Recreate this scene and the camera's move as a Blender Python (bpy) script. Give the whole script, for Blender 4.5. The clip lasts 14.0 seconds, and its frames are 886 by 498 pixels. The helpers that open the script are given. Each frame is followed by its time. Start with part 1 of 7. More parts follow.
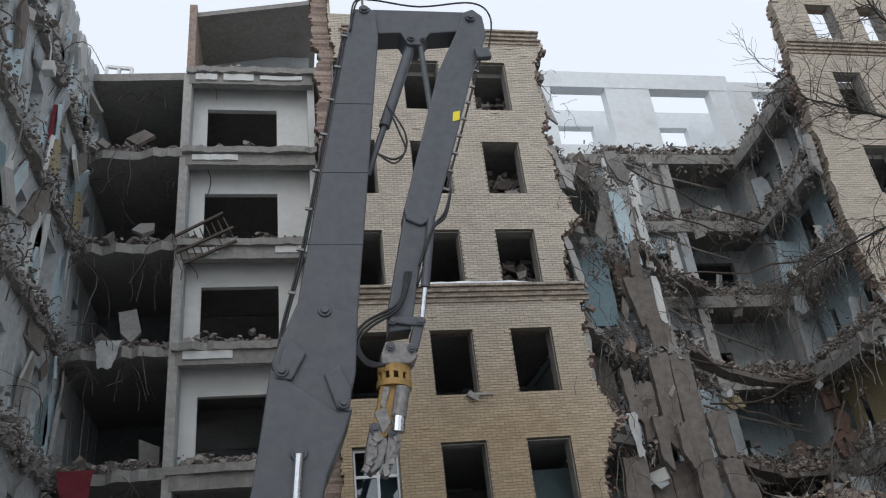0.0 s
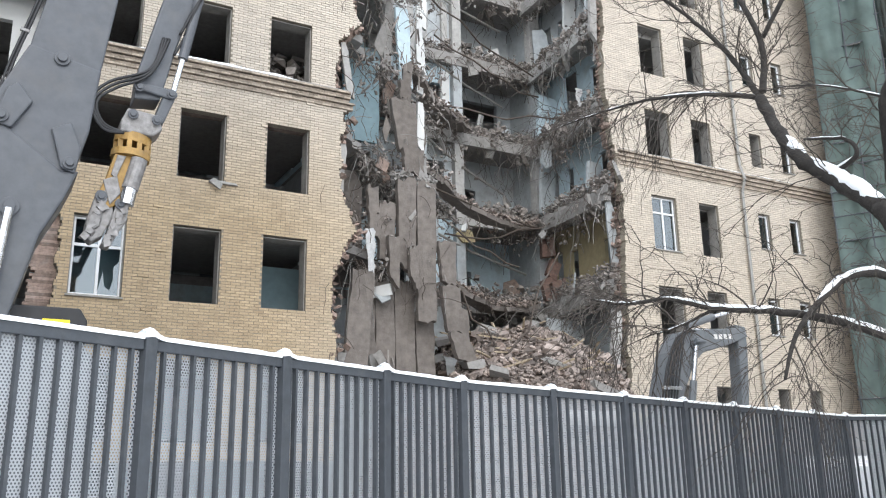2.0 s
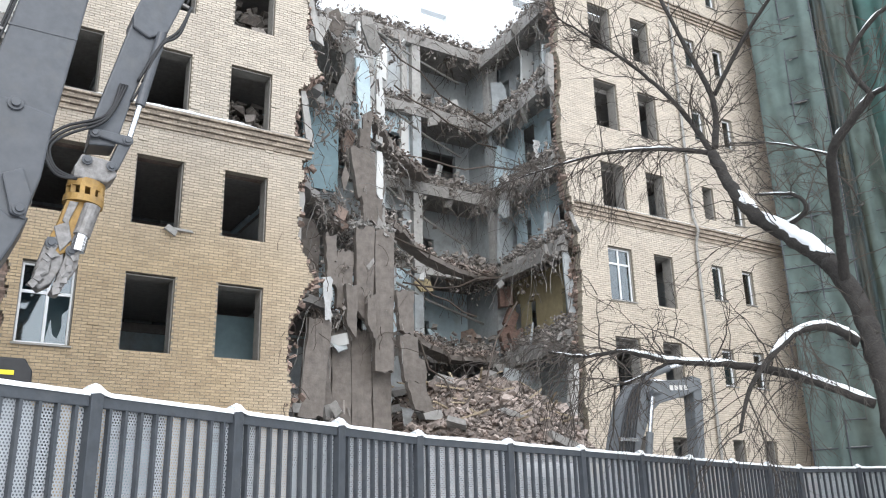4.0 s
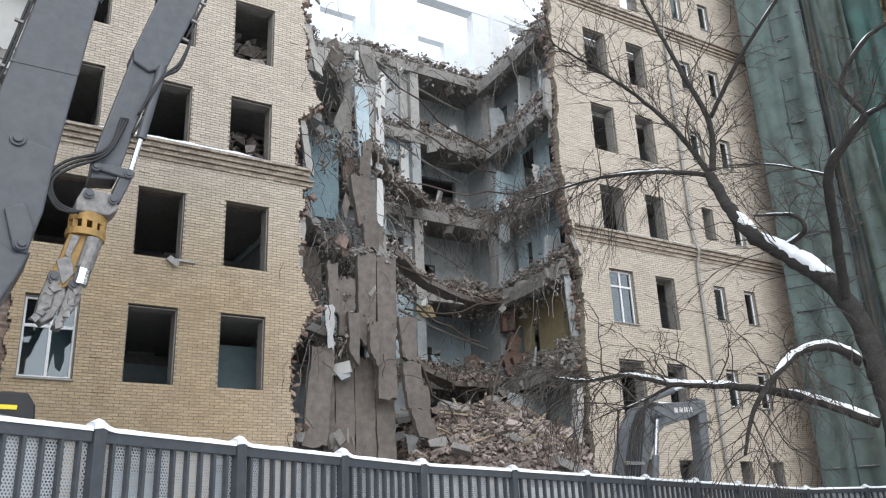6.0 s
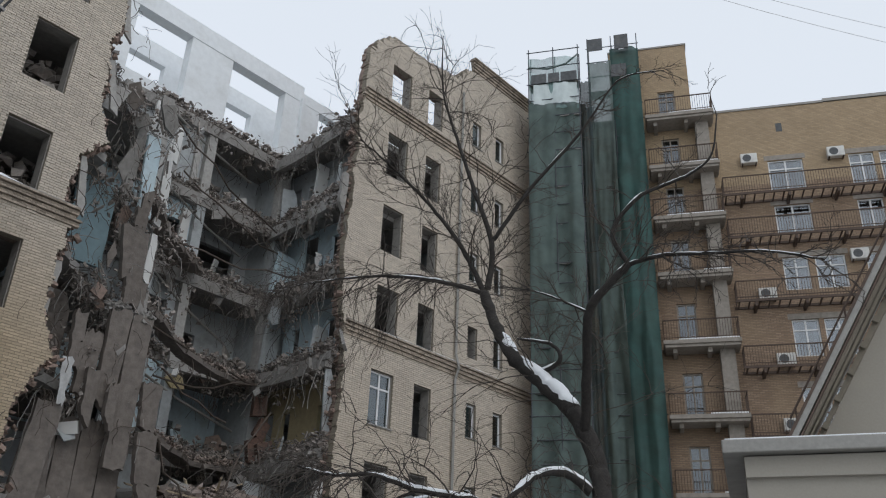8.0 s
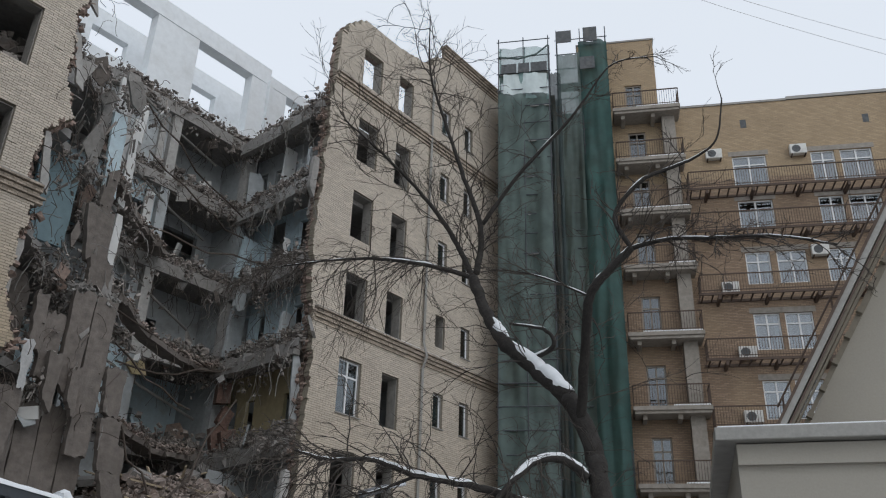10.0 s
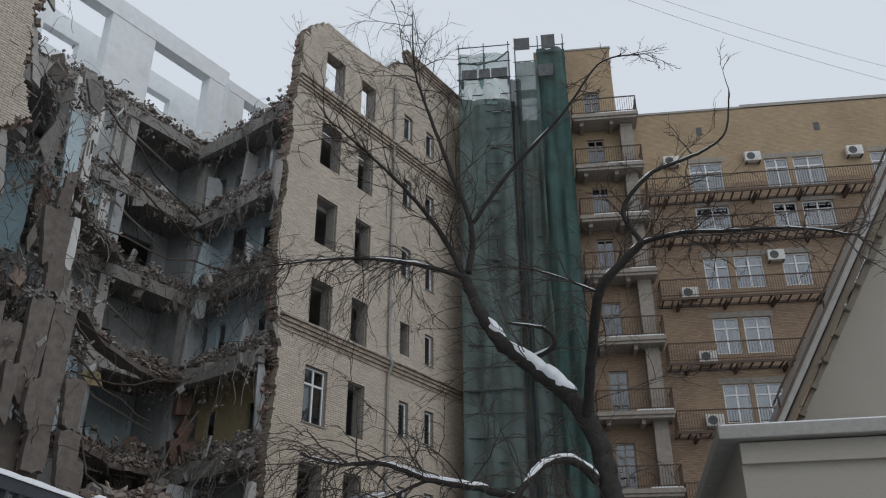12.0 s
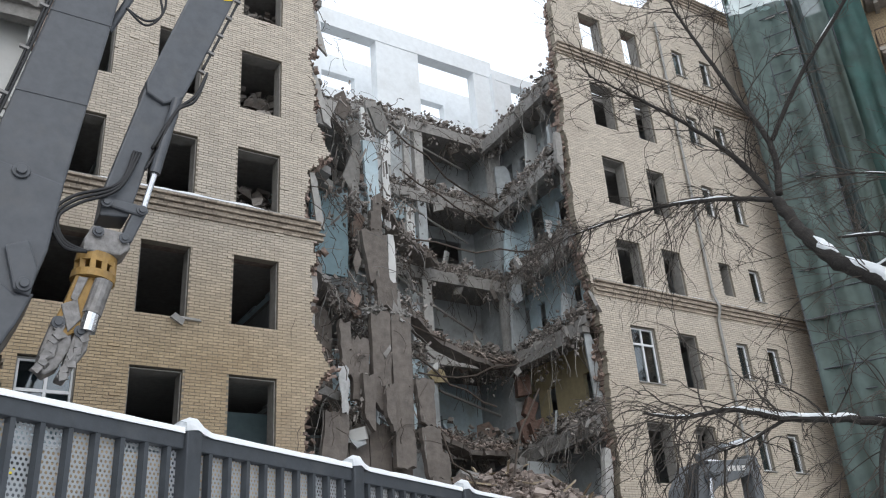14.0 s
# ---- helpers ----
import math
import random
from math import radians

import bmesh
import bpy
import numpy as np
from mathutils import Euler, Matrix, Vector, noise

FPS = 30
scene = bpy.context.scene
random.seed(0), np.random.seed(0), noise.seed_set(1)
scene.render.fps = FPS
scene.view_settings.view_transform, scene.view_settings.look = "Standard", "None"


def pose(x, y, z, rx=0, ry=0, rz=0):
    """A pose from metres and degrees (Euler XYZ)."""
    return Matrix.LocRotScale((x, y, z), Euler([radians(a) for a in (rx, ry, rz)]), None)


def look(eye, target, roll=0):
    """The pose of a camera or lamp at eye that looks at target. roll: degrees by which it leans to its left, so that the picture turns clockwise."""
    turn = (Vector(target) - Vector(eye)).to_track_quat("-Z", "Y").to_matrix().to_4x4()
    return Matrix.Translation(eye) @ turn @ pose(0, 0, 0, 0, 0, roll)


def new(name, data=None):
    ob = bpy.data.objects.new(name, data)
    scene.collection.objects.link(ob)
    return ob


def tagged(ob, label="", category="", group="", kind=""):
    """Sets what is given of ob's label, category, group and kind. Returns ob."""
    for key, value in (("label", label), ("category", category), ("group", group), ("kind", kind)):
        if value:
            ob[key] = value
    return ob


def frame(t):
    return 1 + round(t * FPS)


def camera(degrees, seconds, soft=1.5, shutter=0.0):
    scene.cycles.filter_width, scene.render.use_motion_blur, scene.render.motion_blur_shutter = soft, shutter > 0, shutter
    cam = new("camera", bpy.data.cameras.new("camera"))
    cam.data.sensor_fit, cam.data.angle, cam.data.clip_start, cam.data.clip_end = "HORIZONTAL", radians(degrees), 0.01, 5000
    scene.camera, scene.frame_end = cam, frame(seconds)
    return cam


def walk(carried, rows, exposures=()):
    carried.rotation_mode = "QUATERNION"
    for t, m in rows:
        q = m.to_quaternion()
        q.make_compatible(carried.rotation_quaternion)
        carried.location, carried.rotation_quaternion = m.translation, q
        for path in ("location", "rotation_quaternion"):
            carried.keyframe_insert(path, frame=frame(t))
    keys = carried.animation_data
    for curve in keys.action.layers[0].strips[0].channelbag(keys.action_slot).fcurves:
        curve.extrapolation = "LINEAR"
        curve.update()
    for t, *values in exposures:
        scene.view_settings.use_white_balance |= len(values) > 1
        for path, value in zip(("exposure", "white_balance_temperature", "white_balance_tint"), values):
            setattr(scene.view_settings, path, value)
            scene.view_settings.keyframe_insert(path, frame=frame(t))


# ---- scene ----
cam = camera(55.0, 14.0, soft=1.15)
PATH = [
    (0, (-0.293, -0.517, 1.604), (0.087, 1.197, 2.562), -6.7),
    (0.5, (-0.208, -0.409, 1.597), (0.288, 1.346, 2.417), -5.1),
    (1, (-0.174, -0.377, 1.595), (0.538, 1.396, 2.184), -3.9),
    (1.5, (-0.152, -0.342, 1.615), (0.678, 1.397, 2.151), -2.8),
    (2, (-0.138, -0.347, 1.636), (0.793, 1.349, 2.145), -1.0),
    (2.5, (-0.121, -0.35, 1.682), (0.881, 1.297, 2.217), 0.2),
    (3, (-0.113, -0.327, 1.695), (0.899, 1.305, 2.253), -0.0),
    (3.5, (-0.116, -0.322, 1.692), (0.892, 1.303, 2.279), -0.7),
    (6, (-0.13, -0.386, 1.705), (0.86, 1.218, 2.375), -2.4),
    (6.5, (-0.137, -0.384, 1.703), (0.85, 1.22, 2.377), -2.5),
    (7, (-0.128, -0.393, 1.703), (0.892, 1.17, 2.421), -2.7),
    (7.5, (-0.109, -0.362, 1.688), (1.068, 1.043, 2.488), -1.3),
    (8, (-0.114, -0.226, 1.631), (1.224, 0.977, 2.505), 2.3),
    (10.5, (-0.303, 0.8, 1.594), (1.112, 1.92, 2.455), 1.8),
    (11, (-0.336, 1.086, 1.59), (1.079, 2.2, 2.459), 1.6),
    (11.5, (-0.334, 1.341, 1.568), (1.132, 2.368, 2.459), -0.2),
    (12, (-0.374, 1.552, 1.573), (1.109, 2.559, 2.46), -0.2),
    (12.5, (-0.448, 1.663, 1.572), (0.91, 2.852, 2.434), -1.4),
    (13, (-0.42, 1.65, 1.582), (0.777, 3.0, 2.446), -3.2),
    (13.5, (-0.315, 1.634, 1.571), (0.755, 3.098, 2.414), -3.8),
    (14, (-0.272, 1.578, 1.574), (0.729, 3.091, 2.416), -4.2),
]
EXPOSURES = [(0.0, -0.42), (0.5, -0.14), (1.0, 0.68), (1.5, 0.87), (2.0, 0.95), (3.5, 0.95), (6.0, 0.50), (7.0, 0.28), (7.5, 0.07), (8.0, -0.6),
             (8.3, -0.68), (10.5, -0.5), (11.0, -0.4), (11.5, -0.84), (12.0, -0.82), (12.5, -0.5), (13.0, -0.17), (13.5, 0.03), (14.0, 0.09)]
walk(cam, [(t, look(eye, target, roll)) for t, eye, target, roll in PATH], EXPOSURES)

# ---- light: overcast winter sky ----
world = bpy.data.worlds.new("overcast_sky")
scene.world = world
world.use_nodes = True
wt = world.node_tree
wt.nodes.clear()
w_out = wt.nodes.new("ShaderNodeOutputWorld")
w_bg = wt.nodes.new("ShaderNodeBackground")
w_sky = wt.nodes.new("ShaderNodeTexSky")
w_sky.sky_type = 'NISHITA'
w_sky.sun_disc = False
w_sky.sun_elevation = radians(32)
w_sky.sun_rotation = radians(200)
w_bg2 = wt.nodes.new("ShaderNodeBackground")
w_add = wt.nodes.new("ShaderNodeAddShader")
w_bg.inputs["Strength"].default_value = 0.05
w_bg2.inputs["Color"].default_value = (0.90, 0.955, 1.02, 1)
w_bg2.inputs["Strength"].default_value = 1.2
wt.links.new(w_sky.outputs[0], w_bg.inputs["Color"])
wt.links.new(w_bg.outputs[0], w_add.inputs[0])
wt.links.new(w_bg2.outputs[0], w_add.inputs[1])
wt.links.new(w_add.outputs[0], w_out.inputs["Surface"])
sun = new("sun", bpy.data.lights.new("sun", 'SUN'))
sun.data.energy = 0.4
sun.data.angle = radians(35)
sun.data.color = (1.0, 0.97, 0.92)
sun.matrix_world = look((-12, -30, 45), (8, 20, 0))

# ---- materials ----
def mat(name, base, rough=0.85, metal=0.0, grain=12.0, vary=0.25, stain=0.0, stain_col=(0.1, 0.09, 0.08), stain_scale=0.6,
        bump=0.3, bump_scale=40.0, island=0.0, obrand=0.0, coat=0.0, spec=0.4):
    """Two scales of variation on a base colour: fine grain and broad stains, with bump; island or obrand: piece by piece."""
    m = bpy.data.materials.new(name)
    m.use_nodes = True
    nt = m.node_tree
    bsdf = nt.nodes["Principled BSDF"]
    tc = nt.nodes.new("ShaderNodeTexCoord")
    def nz(scale, detail=4.0, rough_=0.6):
        n = nt.nodes.new("ShaderNodeTexNoise")
        n.inputs["Scale"].default_value, n.inputs["Detail"].default_value, n.inputs["Roughness"].default_value = scale, detail, rough_
        nt.links.new(tc.outputs["Object"], n.inputs["Vector"])
        return n.outputs["Fac"]
    def mix(kind, fac, a, b):
        n = nt.nodes.new("ShaderNodeMix")
        n.data_type, n.blend_type = 'RGBA', kind
        for sock, v in ((n.inputs[0], fac), (n.inputs[6], a), (n.inputs[7], b)):
            if hasattr(v, "is_output"):
                nt.links.new(v, sock)
            elif isinstance(v, (int, float)):
                sock.default_value = v
            else:
                sock.default_value = (*v, 1)
        return n.outputs[2]
    def remap(v, a, b, lo=0.0, hi=1.0):
        n = nt.nodes.new("ShaderNodeMapRange")
        nt.links.new(v, n.inputs[0])
        for i, k in enumerate((a, b, lo, hi)):
            n.inputs[1 + i].default_value = k
        return n.outputs[0]
    dark = tuple(c * (1 - vary) for c in base)
    lite = tuple(min(1, c * (1 + vary * 0.7)) for c in base)
    col = mix('MIX', remap(nz(grain), 0.3, 0.7), dark, lite)
    if island or obrand:
        if island:
            g = nt.nodes.new("ShaderNodeNewGeometry")
            r = g.outputs["Random Per Island"]
        else:
            g = nt.nodes.new("ShaderNodeObjectInfo")
            r = g.outputs["Random"]
        k = remap(r, 0, 1, 1 - (island or obrand), 1 + (island or obrand) * 0.6)
        n = nt.nodes.new("ShaderNodeCombineColor")
        for i in range(3):
            nt.links.new(k, n.inputs[i])
        col = mix('MULTIPLY', 1.0, col, n.outputs[0])
    if stain:
        col = mix('MIX', remap(nz(stain_scale, 6, 0.65), 0.52, 0.75, 0, stain), col, stain_col)
    nt.links.new(col, bsdf.inputs["Base Color"])
    nt.links.new(remap(nz(grain * 0.5), 0.3, 0.7, max(0, rough - 0.12), min(1, rough + 0.1)), bsdf.inputs["Roughness"])
    bsdf.inputs["Metallic"].default_value = metal
    bsdf.inputs["Specular IOR Level"].default_value = spec
    bsdf.inputs["Coat Weight"].default_value = coat
    if bump:
        b = nt.nodes.new("ShaderNodeBump")
        b.inputs["Strength"].default_value, b.inputs["Distance"].default_value = bump, 0.02
        nt.links.new(nz(bump_scale, 5), b.inputs["Height"])
        nt.links.new(b.outputs[0], bsdf.inputs["Normal"])
    return m


def brick_tex_mat(name, c1, c2, mortar, stain=0.3, stain_col=(0.2, 0.15, 0.1), swap=False, rot=0.0):
    """Courses of brick on a far wall: object x or y along the wall, z up."""
    m = bpy.data.materials.new(name)
    m.use_nodes = True
    nt = m.node_tree
    bsdf = nt.nodes["Principled BSDF"]
    tc = nt.nodes.new("ShaderNodeTexCoord")
    sep = nt.nodes.new("ShaderNodeSeparateXYZ")
    com = nt.nodes.new("ShaderNodeCombineXYZ")
    nt.links.new(tc.outputs["Object"], sep.inputs[0])
    nt.links.new(sep.outputs[1 if swap else 0], com.inputs[0])
    nt.links.new(sep.outputs[2], com.inputs[1])
    br = nt.nodes.new("ShaderNodeTexBrick")
    br.inputs["Scale"].default_value = 1.0
    br.inputs["Brick Width"].default_value, br.inputs["Row Height"].default_value = 0.258, 0.077
    br.inputs["Mortar Size"].default_value = 0.012
    br.inputs["Color1"].default_value, br.inputs["Color2"].default_value, br.inputs["Mortar"].default_value = (*c1, 1), (*c2, 1), (*mortar, 1)
    nt.links.new(com.outputs[0], br.inputs["Vector"])
    no = nt.nodes.new("ShaderNodeTexNoise")
    no.inputs["Scale"].default_value, no.inputs["Detail"].default_value = 0.45, 7
    nt.links.new(tc.outputs["Object"], no.inputs["Vector"])
    mr = nt.nodes.new("ShaderNodeMapRange")
    mr.inputs[1].default_value, mr.inputs[2].default_value, mr.inputs[4].default_value = 0.45, 0.75, stain
    nt.links.new(no.outputs["Fac"], mr.inputs[0])
    mx = nt.nodes.new("ShaderNodeMix")
    mx.data_type = 'RGBA'
    nt.links.new(mr.outputs[0], mx.inputs[0])
    nt.links.new(br.outputs["Color"], mx.inputs[6])
    mx.inputs[7].default_value = (*stain_col, 1)
    nt.links.new(mx.outputs[2], bsdf.inputs["Base Color"])
    bsdf.inputs["Roughness"].default_value = 0.9
    bu = nt.nodes.new("ShaderNodeBump")
    bu.inputs["Strength"].default_value, bu.inputs["Distance"].default_value = 0.5, 0.01
    bu.invert = True
    nt.links.new(br.outputs["Fac"], bu.inputs["Height"])
    nt.links.new(bu.outputs[0], bsdf.inputs["Normal"])
    return m


def facade_brick(name, stuff=True):
    """Pale silicate brick, turning ochre low down on the wall where an older batch was laid; each brick its own tone."""
    m = mat(name, (0.575, 0.51, 0.43), rough=0.9, grain=25, vary=0.16, stain=0.55, stain_col=(0.36, 0.30, 0.25), stain_scale=0.7,
            bump=0.25, bump_scale=60, island=0.13 if stuff else 0.0, obrand=0.0 if stuff else 0.13)
    nt = m.node_tree
    bsdf = nt.nodes["Principled BSDF"]
    src = bsdf.inputs["Base Color"].links[0].from_socket
    g = nt.nodes.new("ShaderNodeNewGeometry")
    sep = nt.nodes.new("ShaderNodeSeparateXYZ")
    nt.links.new(g.outputs["Position"], sep.inputs[0])
    a = nt.nodes.new("ShaderNodeMapRange")
    a.inputs[1].default_value, a.inputs[2].default_value, a.inputs[3].default_value, a.inputs[4].default_value = 8.3, 12.2, 0.85, 0.0
    nt.links.new(sep.outputs[2], a.inputs[0])
    b = nt.nodes.new("ShaderNodeMapRange")
    b.inputs[1].default_value, b.inputs[2].default_value, b.inputs[3].default_value, b.inputs[4].default_value = 6.5, 12.0, 1.0, 0.15
    nt.links.new(sep.outputs[0], b.inputs[0])
    k = nt.nodes.new("ShaderNodeMath")
    k.operation = 'MULTIPLY'
    nt.links.new(a.outputs[0], k.inputs[0])
    nt.links.new(b.outputs[0], k.inputs[1])
    mx = nt.nodes.new("ShaderNodeMix")
    mx.data_type, mx.blend_type = 'RGBA', 'MULTIPLY'
    nt.links.new(k.outputs[0], mx.inputs[0])
    nt.links.new(src, mx.inputs[6])
    mx.inputs[7].default_value = (0.82, 0.69, 0.49, 1)
    nt.links.new(mx.outputs[2], bsdf.inputs["Base Color"])
    return m


M_BRICK = facade_brick("pale_brick")
M_BRICK1 = facade_brick("pale_brick_single", False)
# weathered cornice brick, darkened further for the shade under its ledges
M_BRICKC = mat("shaded_weathered_brick", (0.40, 0.335, 0.27), grain=14, vary=0.3, stain=0.6, stain_col=(0.24, 0.20, 0.165), stain_scale=0.8, bump=0.3, bump_scale=30, island=0.3)
M_CORE = mat("broken_masonry", (0.33, 0.245, 0.205), grain=9, vary=0.35, stain=0.55, stain_col=(0.32, 0.30, 0.28), stain_scale=2.5, island=0.45, bump=0.6, bump_scale=20)
M_MORTAR = mat("mortar_joint", (0.27, 0.235, 0.185), grain=20, vary=0.25, bump=0.4)
M_REVEAL = mat("window_reveal_plaster", (0.27, 0.255, 0.235), grain=6, vary=0.2, stain=0.4, stain_scale=2.0)
M_PLANK = mat("dusty_brown_concrete", (0.18, 0.157, 0.14), grain=5, vary=0.28, stain=0.6, stain_col=(0.13, 0.115, 0.10), stain_scale=1.0, bump=0.6, bump_scale=18)
M_CONC = mat("concrete", (0.285, 0.272, 0.257), grain=7, vary=0.22, stain=0.5, stain_col=(0.17, 0.155, 0.14), stain_scale=1.3, bump=0.5, bump_scale=25)
M_CONC_L = mat("pale_concrete", (0.40, 0.388, 0.37), grain=7, vary=0.2, stain=0.45, stain_col=(0.25, 0.23, 0.2), stain_scale=1.6, bump=0.5, bump_scale=25)
M_FRAMEW = mat("white_limewash", (0.80, 0.83, 0.85), grain=4, vary=0.06, stain=0.35, stain_col=(0.5, 0.5, 0.48), stain_scale=0.9, bump=0.2)
M_WHITE = mat("white_plaster", (0.66, 0.66, 0.645), grain=4, vary=0.08, stain=0.4, stain_col=(0.42, 0.40, 0.36), stain_scale=1.0, bump=0.15)
M_BLUE = mat("blue_plaster", (0.50, 0.61, 0.66), grain=5, vary=0.12, stain=0.6, stain_col=(0.33, 0.32, 0.29), stain_scale=1.1, bump=0.2)
M_GREYP = mat("grey_plaster", (0.42, 0.445, 0.455), grain=5, vary=0.15, stain=0.7, stain_col=(0.22, 0.21, 0.195), stain_scale=1.1, bump=0.3)
M_WINGP = mat("pale_grey_plaster", (0.47, 0.49, 0.50), grain=5, vary=0.18, stain=0.75, stain_col=(0.20, 0.19, 0.175), stain_scale=0.9, bump=0.3)
# near-black plaster; puts the dimness of deep rooms into the colour
M_DARKP = mat("dark_plaster", (0.11, 0.115, 0.12), grain=5, vary=0.3, stain=0.5, stain_col=(0.22, 0.21, 0.19), stain_scale=1.5, bump=0.4)
M_YELP = mat("yellow_plaster", (0.44, 0.365, 0.22), grain=5, vary=0.15, stain=0.5, stain_col=(0.28, 0.24, 0.18), stain_scale=1.2)
M_TEAL = mat("teal_plaster", (0.20, 0.285, 0.315), grain=4, vary=0.12, stain=0.5, stain_col=(0.22, 0.24, 0.24), stain_scale=0.9, bump=0.2)
M_RUBBLE = mat("rubble", (0.315, 0.262, 0.232), grain=6, vary=0.3, stain=0.45, stain_col=(0.28, 0.17, 0.12), stain_scale=2.2, island=0.75, bump=0.5, bump_scale=30)
M_RUBBLE_G = mat("grey_rubble", (0.29, 0.262, 0.24), grain=6, vary=0.3, stain=0.4, stain_col=(0.24, 0.16, 0.12), stain_scale=2.2, island=0.6, bump=0.5, bump_scale=30)
M_SNOW = mat("snow", (0.86, 0.88, 0.90), rough=0.6, grain=30, vary=0.04, bump=0.4, bump_scale=30, spec=0.3)
M_REBAR = mat("rusty_rebar", (0.095, 0.075, 0.062), rough=0.7, metal=0.2, vary=0.35, bump=0)
M_CABLE = mat("pale_cable", (0.22, 0.21, 0.195), rough=0.6, vary=0.3, bump=0)
M_BLACK = mat("black_rubber", (0.02, 0.02, 0.022), rough=0.5, vary=0.2, bump=0)
M_PVC = mat("white_window_frame", (0.72, 0.73, 0.74), rough=0.4, vary=0.05, bump=0)
M_STEEL = mat("bright_steel", (0.65, 0.66, 0.68), rough=0.22, metal=0.9, vary=0.1, bump=0)
M_BOOM = mat("dark_grey_machine_paint", (0.078, 0.084, 0.096), rough=0.45, grain=5, vary=0.2, stain=0.35, stain_col=(0.11, 0.105, 0.10), stain_scale=1.8, bump=0.08, bump_scale=12, spec=0.5)
M_JAW = mat("worn_steel", (0.26, 0.25, 0.245), rough=0.6, metal=0.35, grain=9, vary=0.35, stain=0.6, stain_col=(0.14, 0.12, 0.10), stain_scale=5, bump=0.5, bump_scale=18)
M_YELLOW = mat("chipped_yellow_paint", (0.36, 0.22, 0.07), rough=0.6, grain=8, vary=0.3, stain=0.85, stain_col=(0.13, 0.11, 0.09), stain_scale=4, bump=0.2)
M_DECAL = mat("yellow_decal", (0.85, 0.68, 0.03), rough=0.4, vary=0.05, bump=0)
M_FENCE = mat("dark_grey_fence_paint", (0.055, 0.062, 0.072), rough=0.5, grain=14, vary=0.2, bump=0.08, stain=0.3, stain_col=(0.14, 0.14, 0.14), stain_scale=6)
M_BARK = mat("dark_wet_bark", (0.036, 0.032, 0.029), rough=0.9, grain=18, vary=0.4, stain=0.4, stain_col=(0.075, 0.07, 0.064), stain_scale=4, bump=1.0, bump_scale=35)
M_TWIG = mat("twig_bark", (0.06, 0.05, 0.043), rough=0.85, grain=18, vary=0.3, bump=0)
M_OCHRE = brick_tex_mat("ochre_brick", (0.47, 0.35, 0.22), (0.37, 0.27, 0.165), (0.27, 0.21, 0.15), stain=0.4)
M_OCHRE2 = brick_tex_mat("brown_brick", (0.36, 0.255, 0.175), (0.245, 0.165, 0.11), (0.19, 0.145, 0.11), stain=0.5, stain_col=(0.36, 0.27, 0.17))
M_BALC = mat("weathered_balcony_concrete", (0.31, 0.28, 0.245), grain=5, vary=0.2, stain=0.6, stain_col=(0.20, 0.17, 0.14), stain_scale=1.8, bump=0.4)
M_RAIL = mat("rusty_railing", (0.10, 0.07, 0.055), rough=0.7, metal=0.2, vary=0.3, bump=0)
M_STUCCO = mat("cream_stucco", (0.37, 0.345, 0.30), grain=30, vary=0.06, stain=0.25, stain_col=(0.48, 0.44, 0.36), stain_scale=0.8, bump=0.15, bump_scale=80)
# beige darkened to carry the shade under the gable overhang
M_SOFFIT = mat("shaded_beige_cornice", (0.23, 0.205, 0.165), grain=10, vary=0.15, stain=0.4, stain_col=(0.16, 0.14, 0.115), stain_scale=1.5, bump=0.2)
M_TRIM = mat("grey_sheet_metal", (0.30, 0.29, 0.27), rough=0.45, metal=0.3, vary=0.15, bump=0.05)
M_CORBEL = mat("brown_corbel", (0.38, 0.31, 0.22), vary=0.15, stain=0.3)
M_AC = mat("white_enamel", (0.66, 0.65, 0.62), rough=0.4, vary=0.08, bump=0, stain=0.3, stain_scale=3)
M_GROUND = mat("trodden_snow_and_mud", (0.50, 0.50, 0.50), grain=2, vary=0.25, stain=0.8, stain_col=(0.17, 0.15, 0.13), stain_scale=0.5, bump=0.6, bump_scale=6)
M_RED = mat("dark_red_cloth", (0.19, 0.03, 0.04), rough=0.9, vary=0.2)
M_FOIL = mat("torn_insulation_film", (0.46, 0.46, 0.455), rough=0.4, vary=0.15, bump=0.4)


def glass_mat(name, tint=(0.55, 0.63, 0.66), rough=0.03, clear=0.74):
    m = bpy.data.materials.new(name)
    m.use_nodes = True
    nt = m.node_tree
    nt.nodes.clear()
    o = nt.nodes.new("ShaderNodeOutputMaterial")
    gl = nt.nodes.new("ShaderNodeBsdfGlossy")
    gl.inputs["Roughness"].default_value = rough
    tr = nt.nodes.new("ShaderNodeBsdfTransparent")
    tr.inputs["Color"].default_value = (*tint, 1)
    mx = nt.nodes.new("ShaderNodeMixShader")
    mx.inputs[0].default_value = 1 - clear
    nt.links.new(tr.outputs[0], mx.inputs[1])
    nt.links.new(gl.outputs[0], mx.inputs[2])
    nt.links.new(mx.outputs[0], o.inputs["Surface"])
    return m


M_GLASS = glass_mat("window_glass", (0.55, 0.63, 0.66), 0.03, 0.86)
M_GLASS_S = glass_mat("sky_lit_window_glass", (0.45, 0.52, 0.55), 0.03, 0.76)
M_GLASS_D = glass_mat("dim_window_glass", (0.35, 0.42, 0.45), 0.05, 0.84)


